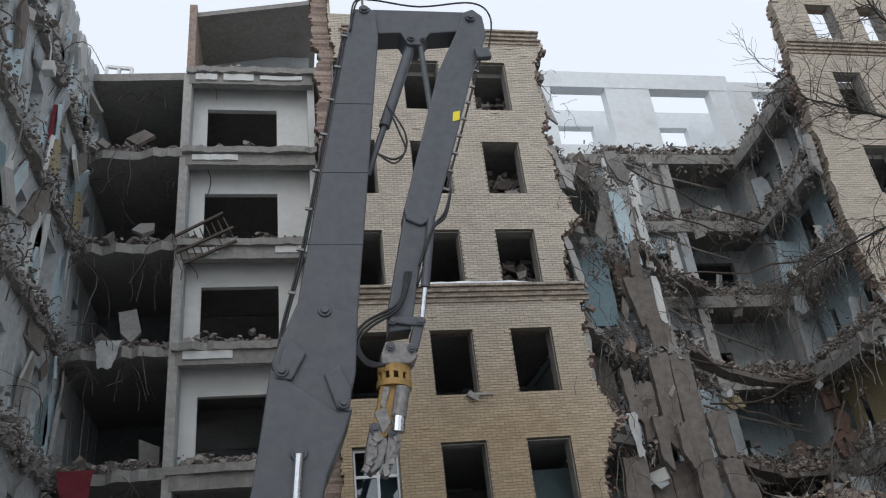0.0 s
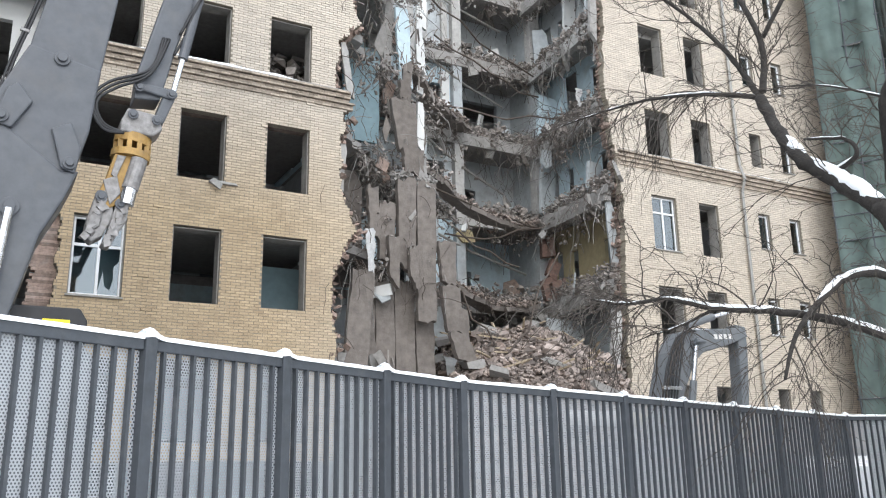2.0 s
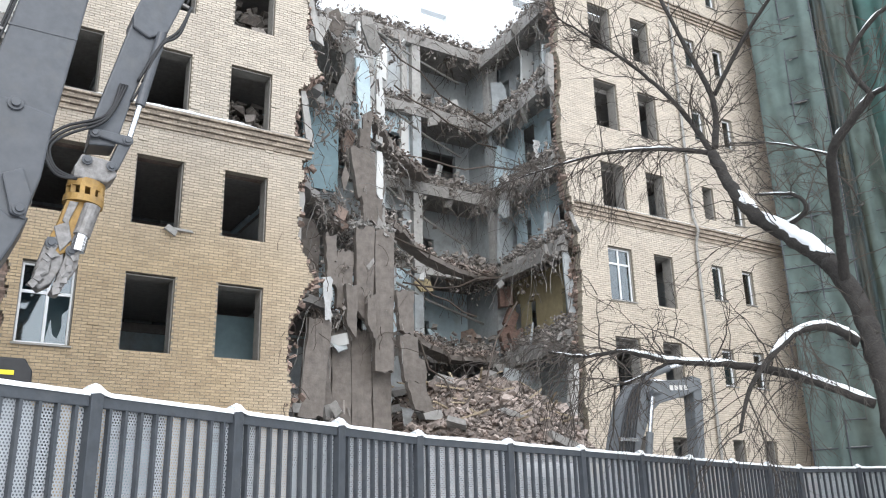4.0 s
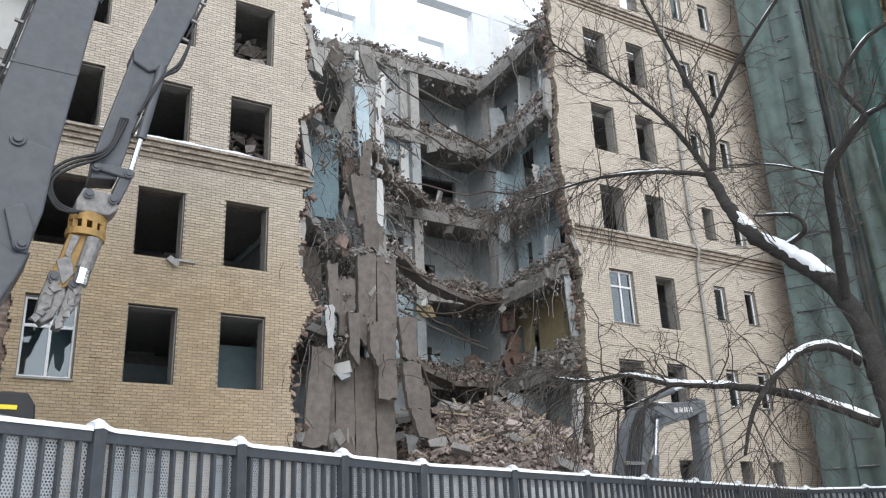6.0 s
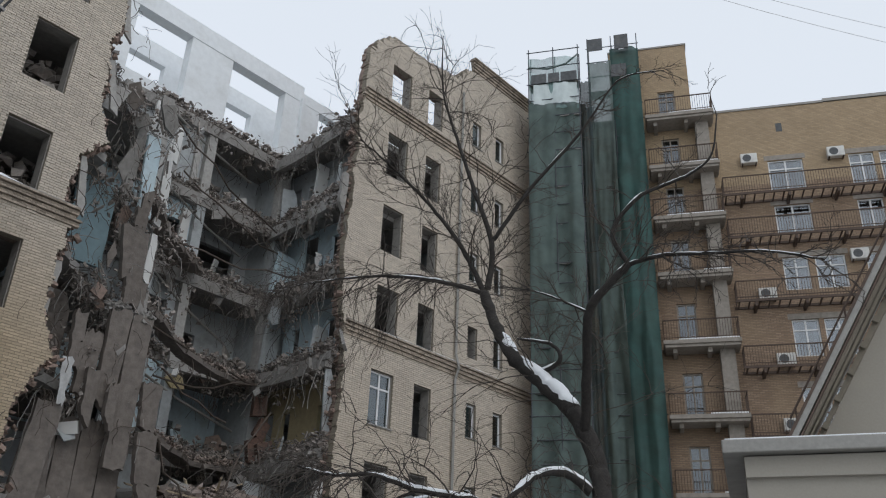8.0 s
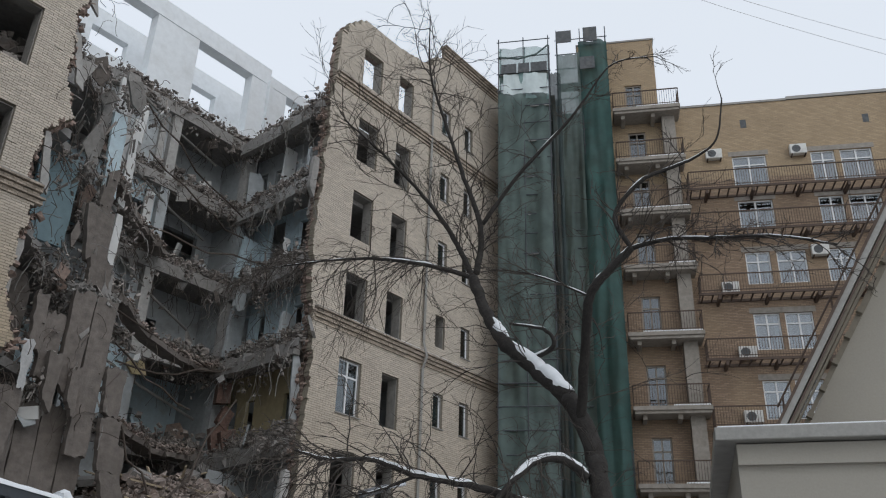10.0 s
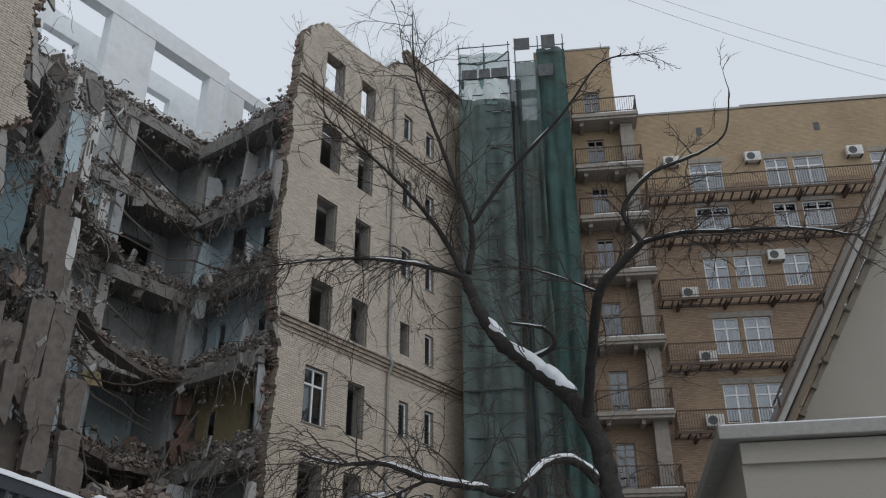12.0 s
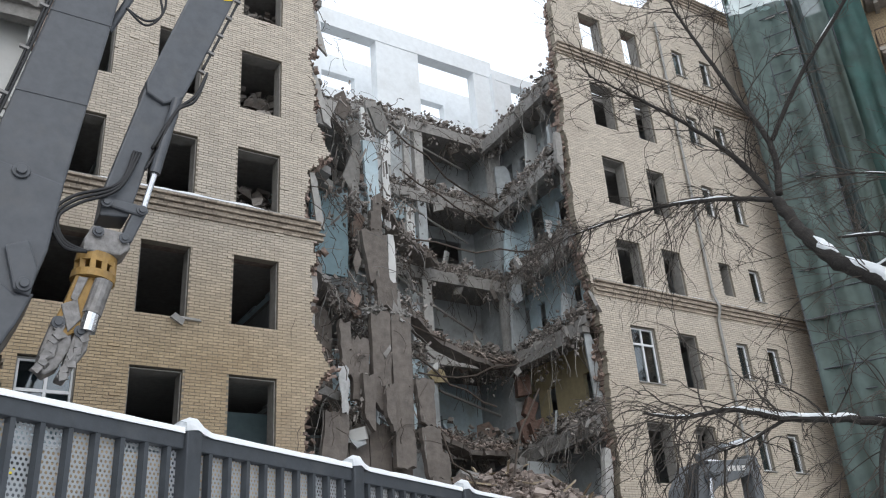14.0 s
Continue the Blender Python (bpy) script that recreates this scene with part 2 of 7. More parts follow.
def net_mat(name, col, cover):
    """Woven debris net: threads let part of the light through."""
    m = mat(name, col, rough=0.8, grain=1.2, vary=0.3, stain=0.4, stain_col=(0.07, 0.10, 0.10), stain_scale=0.35, bump=0.2, bump_scale=3)
    nt = m.node_tree
    out = nt.nodes["Material Output"]
    bs = nt.nodes["Principled BSDF"]
    tr = nt.nodes.new("ShaderNodeBsdfTransparent")
    mx = nt.nodes.new("ShaderNodeMixShader")
    tc = nt.nodes.new("ShaderNodeTexCoord")
    no = nt.nodes.new("ShaderNodeTexNoise")
    no.inputs["Scale"].default_value, no.inputs["Detail"].default_value = 0.5, 5
    nt.links.new(tc.outputs["Object"], no.inputs["Vector"])
    mr = nt.nodes.new("ShaderNodeMapRange")
    mr.inputs[1].default_value, mr.inputs[2].default_value, mr.inputs[3].default_value, mr.inputs[4].default_value = 0.3, 0.7, cover - 0.1, cover + 0.08
    nt.links.new(no.outputs["Fac"], mr.inputs[0])
    nt.links.new(mr.outputs[0], mx.inputs[0])
    nt.links.new(tr.outputs[0], mx.inputs[1])
    nt.links.new(bs.outputs[0], mx.inputs[2])
    nt.links.new(mx.outputs[0], out.inputs["Surface"])
    return m


M_NET = net_mat("green_debris_net", (0.098, 0.136, 0.128), 0.90)
M_NET_G = net_mat("fresh_green_net", (0.040, 0.092, 0.084), 0.92)
# darker copy of the net, with the shade of its creases in the colour
M_NET_D = net_mat("crease_shade_net", (0.030, 0.045, 0.045), 0.9)
M_NET_P = net_mat("pale_green_net", (0.24, 0.37, 0.36), 0.62)
M_FILM = mat("whitish_sheeting", (0.55, 0.62, 0.62), rough=0.5, grain=3, vary=0.1, bump=0.3, bump_scale=5)
M_MACH = mat("mid_grey_machine_paint", (0.135, 0.145, 0.155), rough=0.5, grain=6, vary=0.2, stain=0.4, stain_col=(0.2, 0.19, 0.18), stain_scale=2.5, bump=0.1)
M_BRICK_R = mat("bare_red_masonry", (0.20, 0.125, 0.10), grain=14, vary=0.4, stain=0.5, stain_col=(0.25, 0.22, 0.19), stain_scale=2.0, island=0.4, bump=0.6, bump_scale=22)


def perforated(name, col, pitch=0.022, fill=0.30):
    """Sheet with staggered round holes: u along the sheet, z up."""
    m = mat(name, col, rough=0.5, metal=0.2, grain=3, vary=0.08, bump=0, stain=0.25, stain_col=(0.24, 0.25, 0.26), stain_scale=1.5)
    nt = m.node_tree
    out = nt.nodes["Material Output"]
    bs = nt.nodes["Principled BSDF"]
    tc = nt.nodes.new("ShaderNodeTexCoord")
    sep = nt.nodes.new("ShaderNodeSeparateXYZ")
    nt.links.new(tc.outputs["Object"], sep.inputs[0])
    def math_(op, a, b=None):
        n = nt.nodes.new("ShaderNodeMath")
        n.operation = op
        for i, v in enumerate((a, b)):
            if v is None:
                continue
            if isinstance(v, (int, float)):
                n.inputs[i].default_value = v
            else:
                nt.links.new(v, n.inputs[i])
        return n.outputs[0]
    def lattice(ox, oz):
        px, pz = pitch, pitch * 1.732
        u = math_('SUBTRACT', math_('FRACT', math_('ADD', math_('DIVIDE', sep.outputs[0], px), ox)), 0.5)
        v = math_('SUBTRACT', math_('FRACT', math_('ADD', math_('DIVIDE', sep.outputs[2], pz), oz)), 0.5)
        u, v = math_('MULTIPLY', u, px), math_('MULTIPLY', v, pz)
        return math_('SQRT', math_('ADD', math_('MULTIPLY', u, u), math_('MULTIPLY', v, v)))
    hole = math_('LESS_THAN', math_('MINIMUM', lattice(0, 0), lattice(0.5, 0.5)), pitch * fill)
    tr = nt.nodes.new("ShaderNodeBsdfTransparent")
    mx = nt.nodes.new("ShaderNodeMixShader")
    nt.links.new(hole, mx.inputs[0])
    nt.links.new(bs.outputs[0], mx.inputs[1])
    nt.links.new(tr.outputs[0], mx.inputs[2])
    nt.links.new(mx.outputs[0], out.inputs["Surface"])
    return m


M_PERF = perforated("perforated_grey_sheet", (0.42, 0.44, 0.46))

# ---- mesh tools ----
rng = random.Random(7)


class Mesh:
    """Gathers vertices and faces of one mesh."""
    def __init__(self):
        self.v, self.f = [], []

    def add(self, verts, faces):
        n = len(self.v)
        self.v += [tuple(p) for p in verts]
        self.f += [tuple(i + n for i in f) for f in faces]
        return self

    def box(self, x0, x1, y0, y1, z0, z1, skip_back=False):
        vs = [(x, y, z) for z in (z0, z1) for y in (y0, y1) for x in (x0, x1)]
        fs = [(0, 2, 3, 1), (4, 5, 7, 6), (0, 1, 5, 4), (1, 3, 7, 5), (2, 0, 4, 6)]
        if not skip_back:
            fs.append((3, 2, 6, 7))
        return self.add(vs, fs)

    def block(self, m, sx, sy, sz, jit=0.0, r=rng):
        """A box at the pose m, with corners moved at random."""
        vs = []
        for z in (-.5, .5):
            for y in (-.5, .5):
                for x in (-.5, .5):
                    p = Vector((x * sx, y * sy, z * sz))
                    if jit:
                        p += Vector((r.uniform(-jit, jit) * sx, r.uniform(-jit, jit) * sy, r.uniform(-jit, jit) * sz))
                    vs.append(m @ p)
        return self.add(vs, [(0, 2, 3, 1), (4, 5, 7, 6), (0, 1, 5, 4), (1, 3, 7, 5), (2, 0, 4, 6), (3, 2, 6, 7)])

    def beam(self, p, q, w, h, up=(0, 0, 1), jit=0.0):
        p, q = Vector(p), Vector(q)
        d = q - p
        side = d.cross(Vector(up))
        if side.length < 1e-5:
            side = d.cross(Vector((1, 0, 0)))
        side.normalize()
        top = side.cross(d).normalized()
        m = Matrix((( side.x, d.x / d.length, top.x, (p.x + q.x) / 2), (side.y, d.y / d.length, top.y, (p.y + q.y) / 2), (side.z, d.z / d.length, top.z, (p.z + q.z) / 2), (0, 0, 0, 1)))
        return self.block(m, w, d.length, h, jit)

    def prism(self, poly, y0, y1):
        """A polygon in x, z drawn out from y0 to y1."""
        n = len(poly)
        vs = [(x, y0, z) for x, z in poly] + [(x, y1, z) for x, z in poly]
        fs = [tuple(range(n)), tuple(range(2 * n - 1, n - 1, -1))] + [(i, i + n, (i + 1) % n + n, (i + 1) % n) for i in range(n)]
        return self.add(vs, fs)

    def plan(self, poly, z0, z1):
        """A polygon in x, y drawn out from z0 to z1."""
        n = len(poly)
        vs = [(x, y, z0) for x, y in poly] + [(x, y, z1) for x, y in poly]
        fs = [tuple(range(n - 1, -1, -1)), tuple(range(n, 2 * n))] + [(i, (i + 1) % n, (i + 1) % n + n, i + n) for i in range(n)]
        return self.add(vs, fs)

    def tube(self, pts, radii, sides=6, cap=True):
        pts = [Vector(p) for p in pts]
        if isinstance(radii, (int, float)):
            radii = [radii] * len(pts)
        n, base = len(pts), len(self.v)
        a = None
        for i, p in enumerate(pts):
            d = (pts[min(i + 1, n - 1)] - pts[max(i - 1, 0)])
            d = d.normalized() if d.length > 1e-6 else Vector((0, 0, 1))
            a = d.cross(Vector((0.3, 0.5, 0.81))) if a is None else a - d * a.dot(d)
            if a.length < 1e-3:
                a = d.cross(Vector((1, 0, 0)))
            a.normalize()
            b = d.cross(a)
            for k in range(sides):
                t = 2 * math.pi * k / sides
                self.v.append(tuple(p + radii[i] * (math.cos(t) * a + math.sin(t) * b)))
        for i in range(n - 1):
            for k in range(sides):
                k2 = (k + 1) % sides
                self.f.append((base + i * sides + k, base + i * sides + k2, base + (i + 1) * sides + k2, base + (i + 1) * sides + k))
        if cap:
            self.f.append(tuple(base + k for k in range(sides - 1, -1, -1)))
            self.f.append(tuple(base + (n - 1) * sides + k for k in range(sides)))
        return self

    def cyl(self, p, q, r, sides=12):
        return self.tube([p, q], [r, r], sides)

    def make(self, name, material, parent=None, label="", smooth=False, bevel=0.0):
        me = bpy.data.meshes.new(name)
        me.from_pydata(self.v, [], self.f)
        me.materials.append(material)
        if smooth:
            me.shade_smooth()
        me.update()
        ob = new(name, me)
        if bevel:
            md = ob.modifiers.new("bevel", 'BEVEL')
            md.width, md.segments, md.limit_method, md.angle_limit = bevel, 2, 'ANGLE', radians(35)
        if parent:
            ob.parent = parent
            if parent.parent:
                ob.matrix_parent_inverse = (parent.parent.matrix_basis @ parent.matrix_basis).inverted()
            else:
                ob.matrix_parent_inverse = parent.matrix_basis.inverted()
        if label:
            ob["label"] = label
        return ob


def thing(name, at, label, category, group="", kind=""):
    """An empty at a thing's base, which parents its parts."""
    ob = new(name)
    ob.empty_display_size = 0.2
    ob.matrix_basis = Matrix.Translation(at)
    return tagged(ob, label, category, group, kind)


def lerp(rows, z):
    """Value at z on a line through (z, value) rows."""
    if z <= rows[0][0]:
        return rows[0][1]
    for (a, va), (b, vb) in zip(rows, rows[1:]):
        if z <= b:
            return va + (vb - va) * (z - a) / (b - a)
    return rows[-1][1]


def wob(x, z, k=1.0, s=0.0):
    return noise.noise(Vector((x * k, z * k, s)))


def spans(x0, x1, z, holes):
    """What is left of x0..x1 at the height z outside the holes (x0, x1, z0, z1)."""
    left = [(x0, x1)]
    for a, b, c, d in holes:
        if c < z < d:
            nxt = []
            for p, q in left:
                if b <= p or a >= q:
                    nxt.append((p, q))
                else:
                    if a > p:
                        nxt.append((p, a))
                    if b < q:
                        nxt.append((b, q))
            left = nxt
    return [(p, q) for p, q in left if q - p > 0.03]


CH, BL = 0.077, 0.258      # course height and brick length with joints


def brick_wall(name, label, y, z0, z1, lo, hi, top, holes, rag=0.18, thick=0.52, back_lo=0.0, back_hi=0.0, singles=None, extra=()):
    """A wall of laid bricks facing -y, torn along lo(z) and hi(z) and under top(x). singles: the stretch whose bricks are pieces of their own."""
    core, back, face, one = Mesh(), Mesh(), Mesh(), []
    n = int((z1 - z0) / CH)
    for k in range(n):
        za = z0 + k * CH
        zc = za + CH / 2
        r0, r1 = rng.uniform(-rag, rag) * 0.55, rng.uniform(-rag, rag) * 0.55
        a = lo(zc) + r0 + 0.1 * wob(zc, 3.1, 2.3) + 0.22 * wob(zc, 4.7, 0.7)
        b = hi(zc) + r1 + 0.1 * wob(zc, 9.7, 2.3) + (0.22 * wob(zc, 8.1, 0.7) if back_hi else 0)
        for p, q in spans(a, b, zc, holes):
            # the courses end where the broken top line has come down
            if top:
                cells = [p + (q - p) * i / 40 for i in range(41)]
                ok = [x for x in cells if top(x) > zc]
                if len(ok) < 3:
                    continue
                p, q = min(ok), max(ok)
            core.box(p, q, y + 0.012, y + thick * 0.5, za, za + CH)
            x = math.floor(p / BL) * BL - (BL / 2 if k % 2 else 0)
            while x < q:
                u, w = max(x, p), min(x + BL - 0.009, q)
                if w - u > 0.05:
                    d = rng.uniform(-0.003, 0.005)
                    if rng.random() < 0.004:
                        d = 0.03
                    if singles and singles(u, zc) and len(one) < 300 and w - u > 0.24:
                        one.append((u, y - d, za))
                    else:
                        e = rng.uniform(-0.003, 0.004)
                        face.box(u + rng.uniform(0, 0.006), w - rng.uniform(0, 0.006), y - d, y + 0.02, za + 0.006 + e, za + CH - 0.009 + e, True)
                x += BL
        for p, q in spans(a + back_lo + rng.uniform(-rag, rag) * 0.8 + 0.12 * wob(zc, 6.0, 1.9), b + back_hi + rng.uniform(-rag, rag) * 0.8 + (0.12 * wob(zc, 7.0, 1.9) if back_hi else 0), zc, holes):
            if top:
                ok = [x for x in (p + (q - p) * i / 40 for i in range(41)) if top(x) > zc]
                if len(ok) < 3:
                    continue
                p, q = min(ok), max(ok)
            # inner leaf, in short lengths so that the torn ends show single bricks
            back.box(p, q, y + thick * 0.5, y + thick, za + 0.004, za + CH)
    wall = tagged(core.make(name, M_MORTAR), label, "wall", kind="structure")
    back.make("inner_leaf", M_CORE, wall, "torn inner leaf of reddish masonry")
    tagged(face.make("brickwork", M_BRICK, wall), kind="stuff")
    if one:
        bm = Mesh().box(0, BL - 0.009, 0, 0.02, 0.006, CH - 0.008, True)
        first = bm.make("brick", M_BRICK1, wall)
        for i, p in enumerate(one):
            ob = first if i == 0 else new("brick", first.data)
            ob.parent = wall
            ob.matrix_basis = Matrix.Translation(p)
    return wall


def rubble(n, place, size, r, flat=0.55):
    """Broken pieces: place(r) gives a point, size(r) a length."""
    m = Mesh()
    for _ in range(n):
        s = size(r)
        p = place(r)
        m.block(pose(*p, r.uniform(-40, 40), r.uniform(-40, 40), r.uniform(0, 360)), s * r.uniform(0.7, 1.5), s * r.uniform(0.5, 1.0), s * r.uniform(0.25, flat + 0.2), 0.22, r)
    return m


def wires(n, start, drop, r, radius=0.012, sway=0.5, steps=7):
    """Hanging bars and cables, bent at random."""
    m = Mesh()
    for _ in range(n):
        p = Vector(start(r))
        ln = drop(r)
        d = Vector((r.uniform(-1, 1), r.uniform(-1.2, 0.3), r.uniform(-1.0, 0.5))).normalized()
        pts = [p.copy()]
        for i in range(steps):
            d = (d + Vector((r.uniform(-sway, sway), r.uniform(-sway, sway), -0.35 + r.uniform(-sway, sway)))).normalized()
            p = p + d * ln / steps
            pts.append(p.copy())
        m.tube(pts, radius * r.uniform(0.6, 1.5), 4)
    return m

# ---- the setting: ground and the torn building ----
FY = 21.3                                   # plane of the courtyard facade
FLOORS = [4.6, 7.9, 11.3, 14.6, 17.95, 21.2]  # tops of the floor slabs
BACK = 26.9                                 # spine wall inside

g = Mesh()
def ground_z(x, y):
    far = max(0, min(1, (abs(x - 10) + abs(y - 12)) / 60))
    return (0.06 * wob(x, y, 0.35) + 0.02 * wob(x, y, 1.7)) * (1 - far)
gx = [-1500, -300, -90] + [-40 + 2 * i for i in range(51)] + [110, 300, 1500]
gy = [-1500, -300, -90] + [-30 + 2 * i for i in range(51)] + [120, 300, 1500]
g.v = [(x, y, ground_z(x, y)) for y in gy for x in gx]
g.f = [(j * len(gx) + i, j * len(gx) + i + 1, (j + 1) * len(gx) + i + 1, (j + 1) * len(gx) + i) for j in range(len(gy) - 1) for i in range(len(gx) - 1)]
tagged(g.make("ground", M_GROUND, smooth=True), "trodden snow and mud of the yard", "ground", kind="structure")

# courtyard facade, the part that still stands in the middle
WROWS = [(5.9, 7.9), (9.2, 11.2), (12.55, 14.45), (15.82, 17.8), (19.1, 21.15)]
LCOLS = [1.52, 3.88, 6.24]
WW = 1.23
holesL = [(x, x + WW, a, b) for x in LCOLS for a, b in WROWS] + [(x, x + WW, 2.5, 4.5) for x in LCOLS] + [(x, x + WW, 23.2, 25.2) for x in LCOLS[:1]]
L_LO = [(0, 1.25), (7, 1.2), (9, 1.3), (12, 1.25), (16, 1.4), (21, 1.5), (24, 1.5)]
L_HI = [(0, 8.35), (5, 8.35), (7.0, 8.35), (7.9, 8.6), (8.4, 9.0), (8.9, 8.75), (9.6, 8.35), (11.2, 8.5), (12.3, 8.75), (12.7, 8.3), (14.2, 8.35), (15.0, 9.0), (15.8, 8.75), (16.6, 8.5), (18.2, 8.4), (19.2, 8.75), (20.4, 8.45), (21.5, 8.75), (22.2, 8.9), (24, 8.4)]
def l_top(x):
    return 22.15 if x > 2.6 else 24.6
wallL = brick_wall("wall_1", "pale yellow brick facade with empty window openings and torn edges", FY, 2.0, 24.6, lambda z: lerp(L_LO, z), lambda z: lerp(L_HI, z), l_top, holesL,
                   rag=0.08, back_lo=-0.55, back_hi=0.12, singles=lambda x, z: 7.6 < x < 8.7 and 8.0 < z < 12.0)

# courtyard facade beyond the collapsed bay
RROWS = [(2.4, 4.4), (5.75, 7.75), (9.08, 11.08), (12.42, 14.42), (15.86, 17.86), (19.25, 21.25), (22.95, 24.75)]
holesR = []
for a, b in RROWS:
    holesR += [(20.22, 21.38, a, b), (22.5, 23.46, a, b), (25.59, 26.22, b - 1.4, b), (27.33, 27.96, b - 1.4, b)]
R_LO = [(0, 18.66), (5.5, 18.66), (8, 18.8), (11, 18.85), (12.4, 18.7), (13.5, 18.45), (15, 18.5), (18, 18.5), (20, 18.55), (21.2, 18.5), (22.3, 18.75), (24.6, 18.9)]
R_TOP = [(18.6, 24.4), (19.2, 25.4), (20.0, 26.2), (21.2, 26.0), (24.3, 26.5), (25.0, 27.4), (25.6, 27.6), (33.4, 27.9)]
wallR = brick_wall("wall_2", "pale brick facade beyond the gap, broken along its top", FY, 2.0, 28.0, lambda z: lerp(R_LO, z), lambda z: 31.2, lambda x: lerp(R_TOP, x), holesR, rag=0.06, back_lo=0.05)


def cornice(name, x0, x1, z, steps, parent_label):
    """Courses of brick stepping out from the wall."""
    m = Mesh()
    for i, out in enumerate(steps):
        x = x0 + rng.uniform(-0.12, 0.12)
        end = x1 + rng.uniform(-0.1, 0.1)
        while x < end:
            w = min(x + BL - 0.008, end)
            m.box(x, w, FY - out - rng.uniform(0, 0.006), FY + 0.1, z + i * CH + 0.012, z + (i + 1) * CH - 0.008)
            x += BL
    ob = tagged(m.make(name, M_BRICKC), parent_label, "cornice", kind="structure")
    m = Mesh()
    m.box(x0, x1 - 0.1, FY - steps[-1] + 0.01, FY + 0.1, z + len(steps) * CH - 0.006, z + len(steps) * CH + 0.02)
    m.make("capping", M_TRIM, ob)
    return ob


STEPS = [0.05, 0.02, 0.09, 0.06, 0.13, 0.10, 0.18]
cor1 = cornice("trim_1", 1.3, 8.7, 12.0, STEPS, "stepped brick string course with snow on it")
cor2 = cornice("trim_2", 18.8, 31.0, 11.98, STEPS, "stepped brick string course of the further facade")
cor3 = cornice("trim_3", 1.9, 8.85, 22.0, STEPS, "broken stepped brick cornice below the lost roof")
cor4 = cornice("trim_4", 18.75, 31.0, 22.1, STEPS, "stepped brick cornice under the top storey")
cor5 = cornice("trim_5", 25.4, 31.0, 27.6, STEPS + [0.24], "stepped brick eaves cornice")


def drift(name, x0, x1, y0, y1, z, h, label):
    """Snow lying along a ledge, of uneven thickness."""
    m = Mesh()
    n = max(4, int((x1 - x0) / 0.12))
    for i in range(n + 1):
        x = x0 + (x1 - x0) * i / n
        k = h * (0.45 + 0.55 * abs(wob(x, 1.3, 1.7))) * min(1, 6 * i / n + 0.15, 6 * (n - i) / n + 0.15)
        m.v += [(x, y0 - 0.01, z), (x, y0 + 0.02, z + k * 0.8), (x, y1, z + k), (x, y1, z)]
    for i in range(n):
        for j in range(3):
            m.f.append((4 * i + j, 4 * (i + 1) + j, 4 * (i + 1) + j + 1, 4 * i + j + 1))
    m.f += [(0, 1, 2, 3), tuple(4 * n + j for j in (3, 2, 1, 0))]
    return tagged(m.make(name, M_SNOW, smooth=True), label, "snow", kind="stuff")


CZ = 12.0 + 7 * CH + 0.02
drift("snow", 2.6, 7.2, FY - 0.15, FY + 0.0, CZ, 0.16, "snow lying on the brick string course")
drift("snow", 19.3, 29.0, FY - 0.15, FY + 0.0, CZ - 0.02, 0.06, "thin snow on the further string course")

# floors behind the standing facade
def slab(name, poly, z, thick, label, material=None, jit=0.0):
    return tagged(Mesh().plan(poly, z - thick, z).make(name, material or M_CONC), label, "floor slab", kind="structure")


def torn(p, q, n, amp, seed):
    """Points on a torn line from p to q."""
    out = []
    for i in range(n + 1):
        t = i / n
        k = amp * wob(t * n * 0.55, seed, 1.0, seed)
        dx, dy = q[0] - p[0], q[1] - p[1]
        ln = math.hypot(dx, dy)
        k += rng.uniform(-amp, amp) * 0.35
        out.append((p[0] + dx * t - dy / ln * k, p[1] + dy * t + dx / ln * k))
    return out


for i, z in enumerate(FLOORS):
    # in the standing bay, with an edge torn off on the side of the gap
    e = torn((8.75 + 0.2 * (i % 2), FY + 0.55), (13.2 if i < 5 else 9.4, BACK), 16, 0.34, 3.0 + i)
    slab("floor_slab", [(0.9, FY + 0.54)] + e + [(0.9, BACK)], z + (0.36 if i < 5 else 0.0), 0.26, "concrete floor slab of the standing bay, torn at its edge")
    # along the far side of the gap
    e = torn((19.25 - 0.2 * (i % 3), BACK), (18.5, FY + 0.2), 16, 0.3, 11.0 + i)
    slab("floor_slab", e + [(18.4, FY + 0.54), (33.4, FY + 0.54), (33.4, BACK)], z, 0.3, "concrete floor slab beside the gap, torn and sagging")
    # behind the spine wall
    slab("floor_slab", [(-6.2, BACK + 0.02), (33.4, BACK + 0.02), (33.4, 31.4), (-6.2, 31.4)], z, 0.28, "concrete floor slab behind the spine wall")

# spine wall with doorways, one strip a storey, standing as far as it is left
def wall_xz(name, x0, x1, y0, y1, z0, z1, holes, material, label):
    m = Mesh()
    xs = sorted({x0, x1, *[h[0] for h in holes], *[h[1] for h in holes]})
    zs = sorted({z0, z1, *[h[2] for h in holes], *[h[3] for h in holes]})
    for a, b in zip(xs, xs[1:]):
        for c, d in zip(zs, zs[1:]):
            if not any(h[0] < (a + b) / 2 < h[1] and h[2] < (c + d) / 2 < h[3] for h in holes):
                m.box(a, b, y0, y1, c, d)
    return tagged(m.make(name, material), label, "wall", kind="structure")


def wall_yz(name, x0, x1, y0, y1, z0, z1, holes, material, label):
    m = Mesh()
    ys = sorted({y0, y1, *[h[0] for h in holes], *[h[1] for h in holes]})
    zs = sorted({z0, z1, *[h[2] for h in holes], *[h[3] for h in holes]})
    for a, b in zip(ys, ys[1:]):
        for c, d in zip(zs, zs[1:]):
            if not any(h[0] < (a + b) / 2 < h[1] and h[2] < (c + d) / 2 < h[3] for h in holes):
                m.box(x0, x1, a, b, c, d)
    return tagged(m.make(name, material), label, "wall", kind="structure")


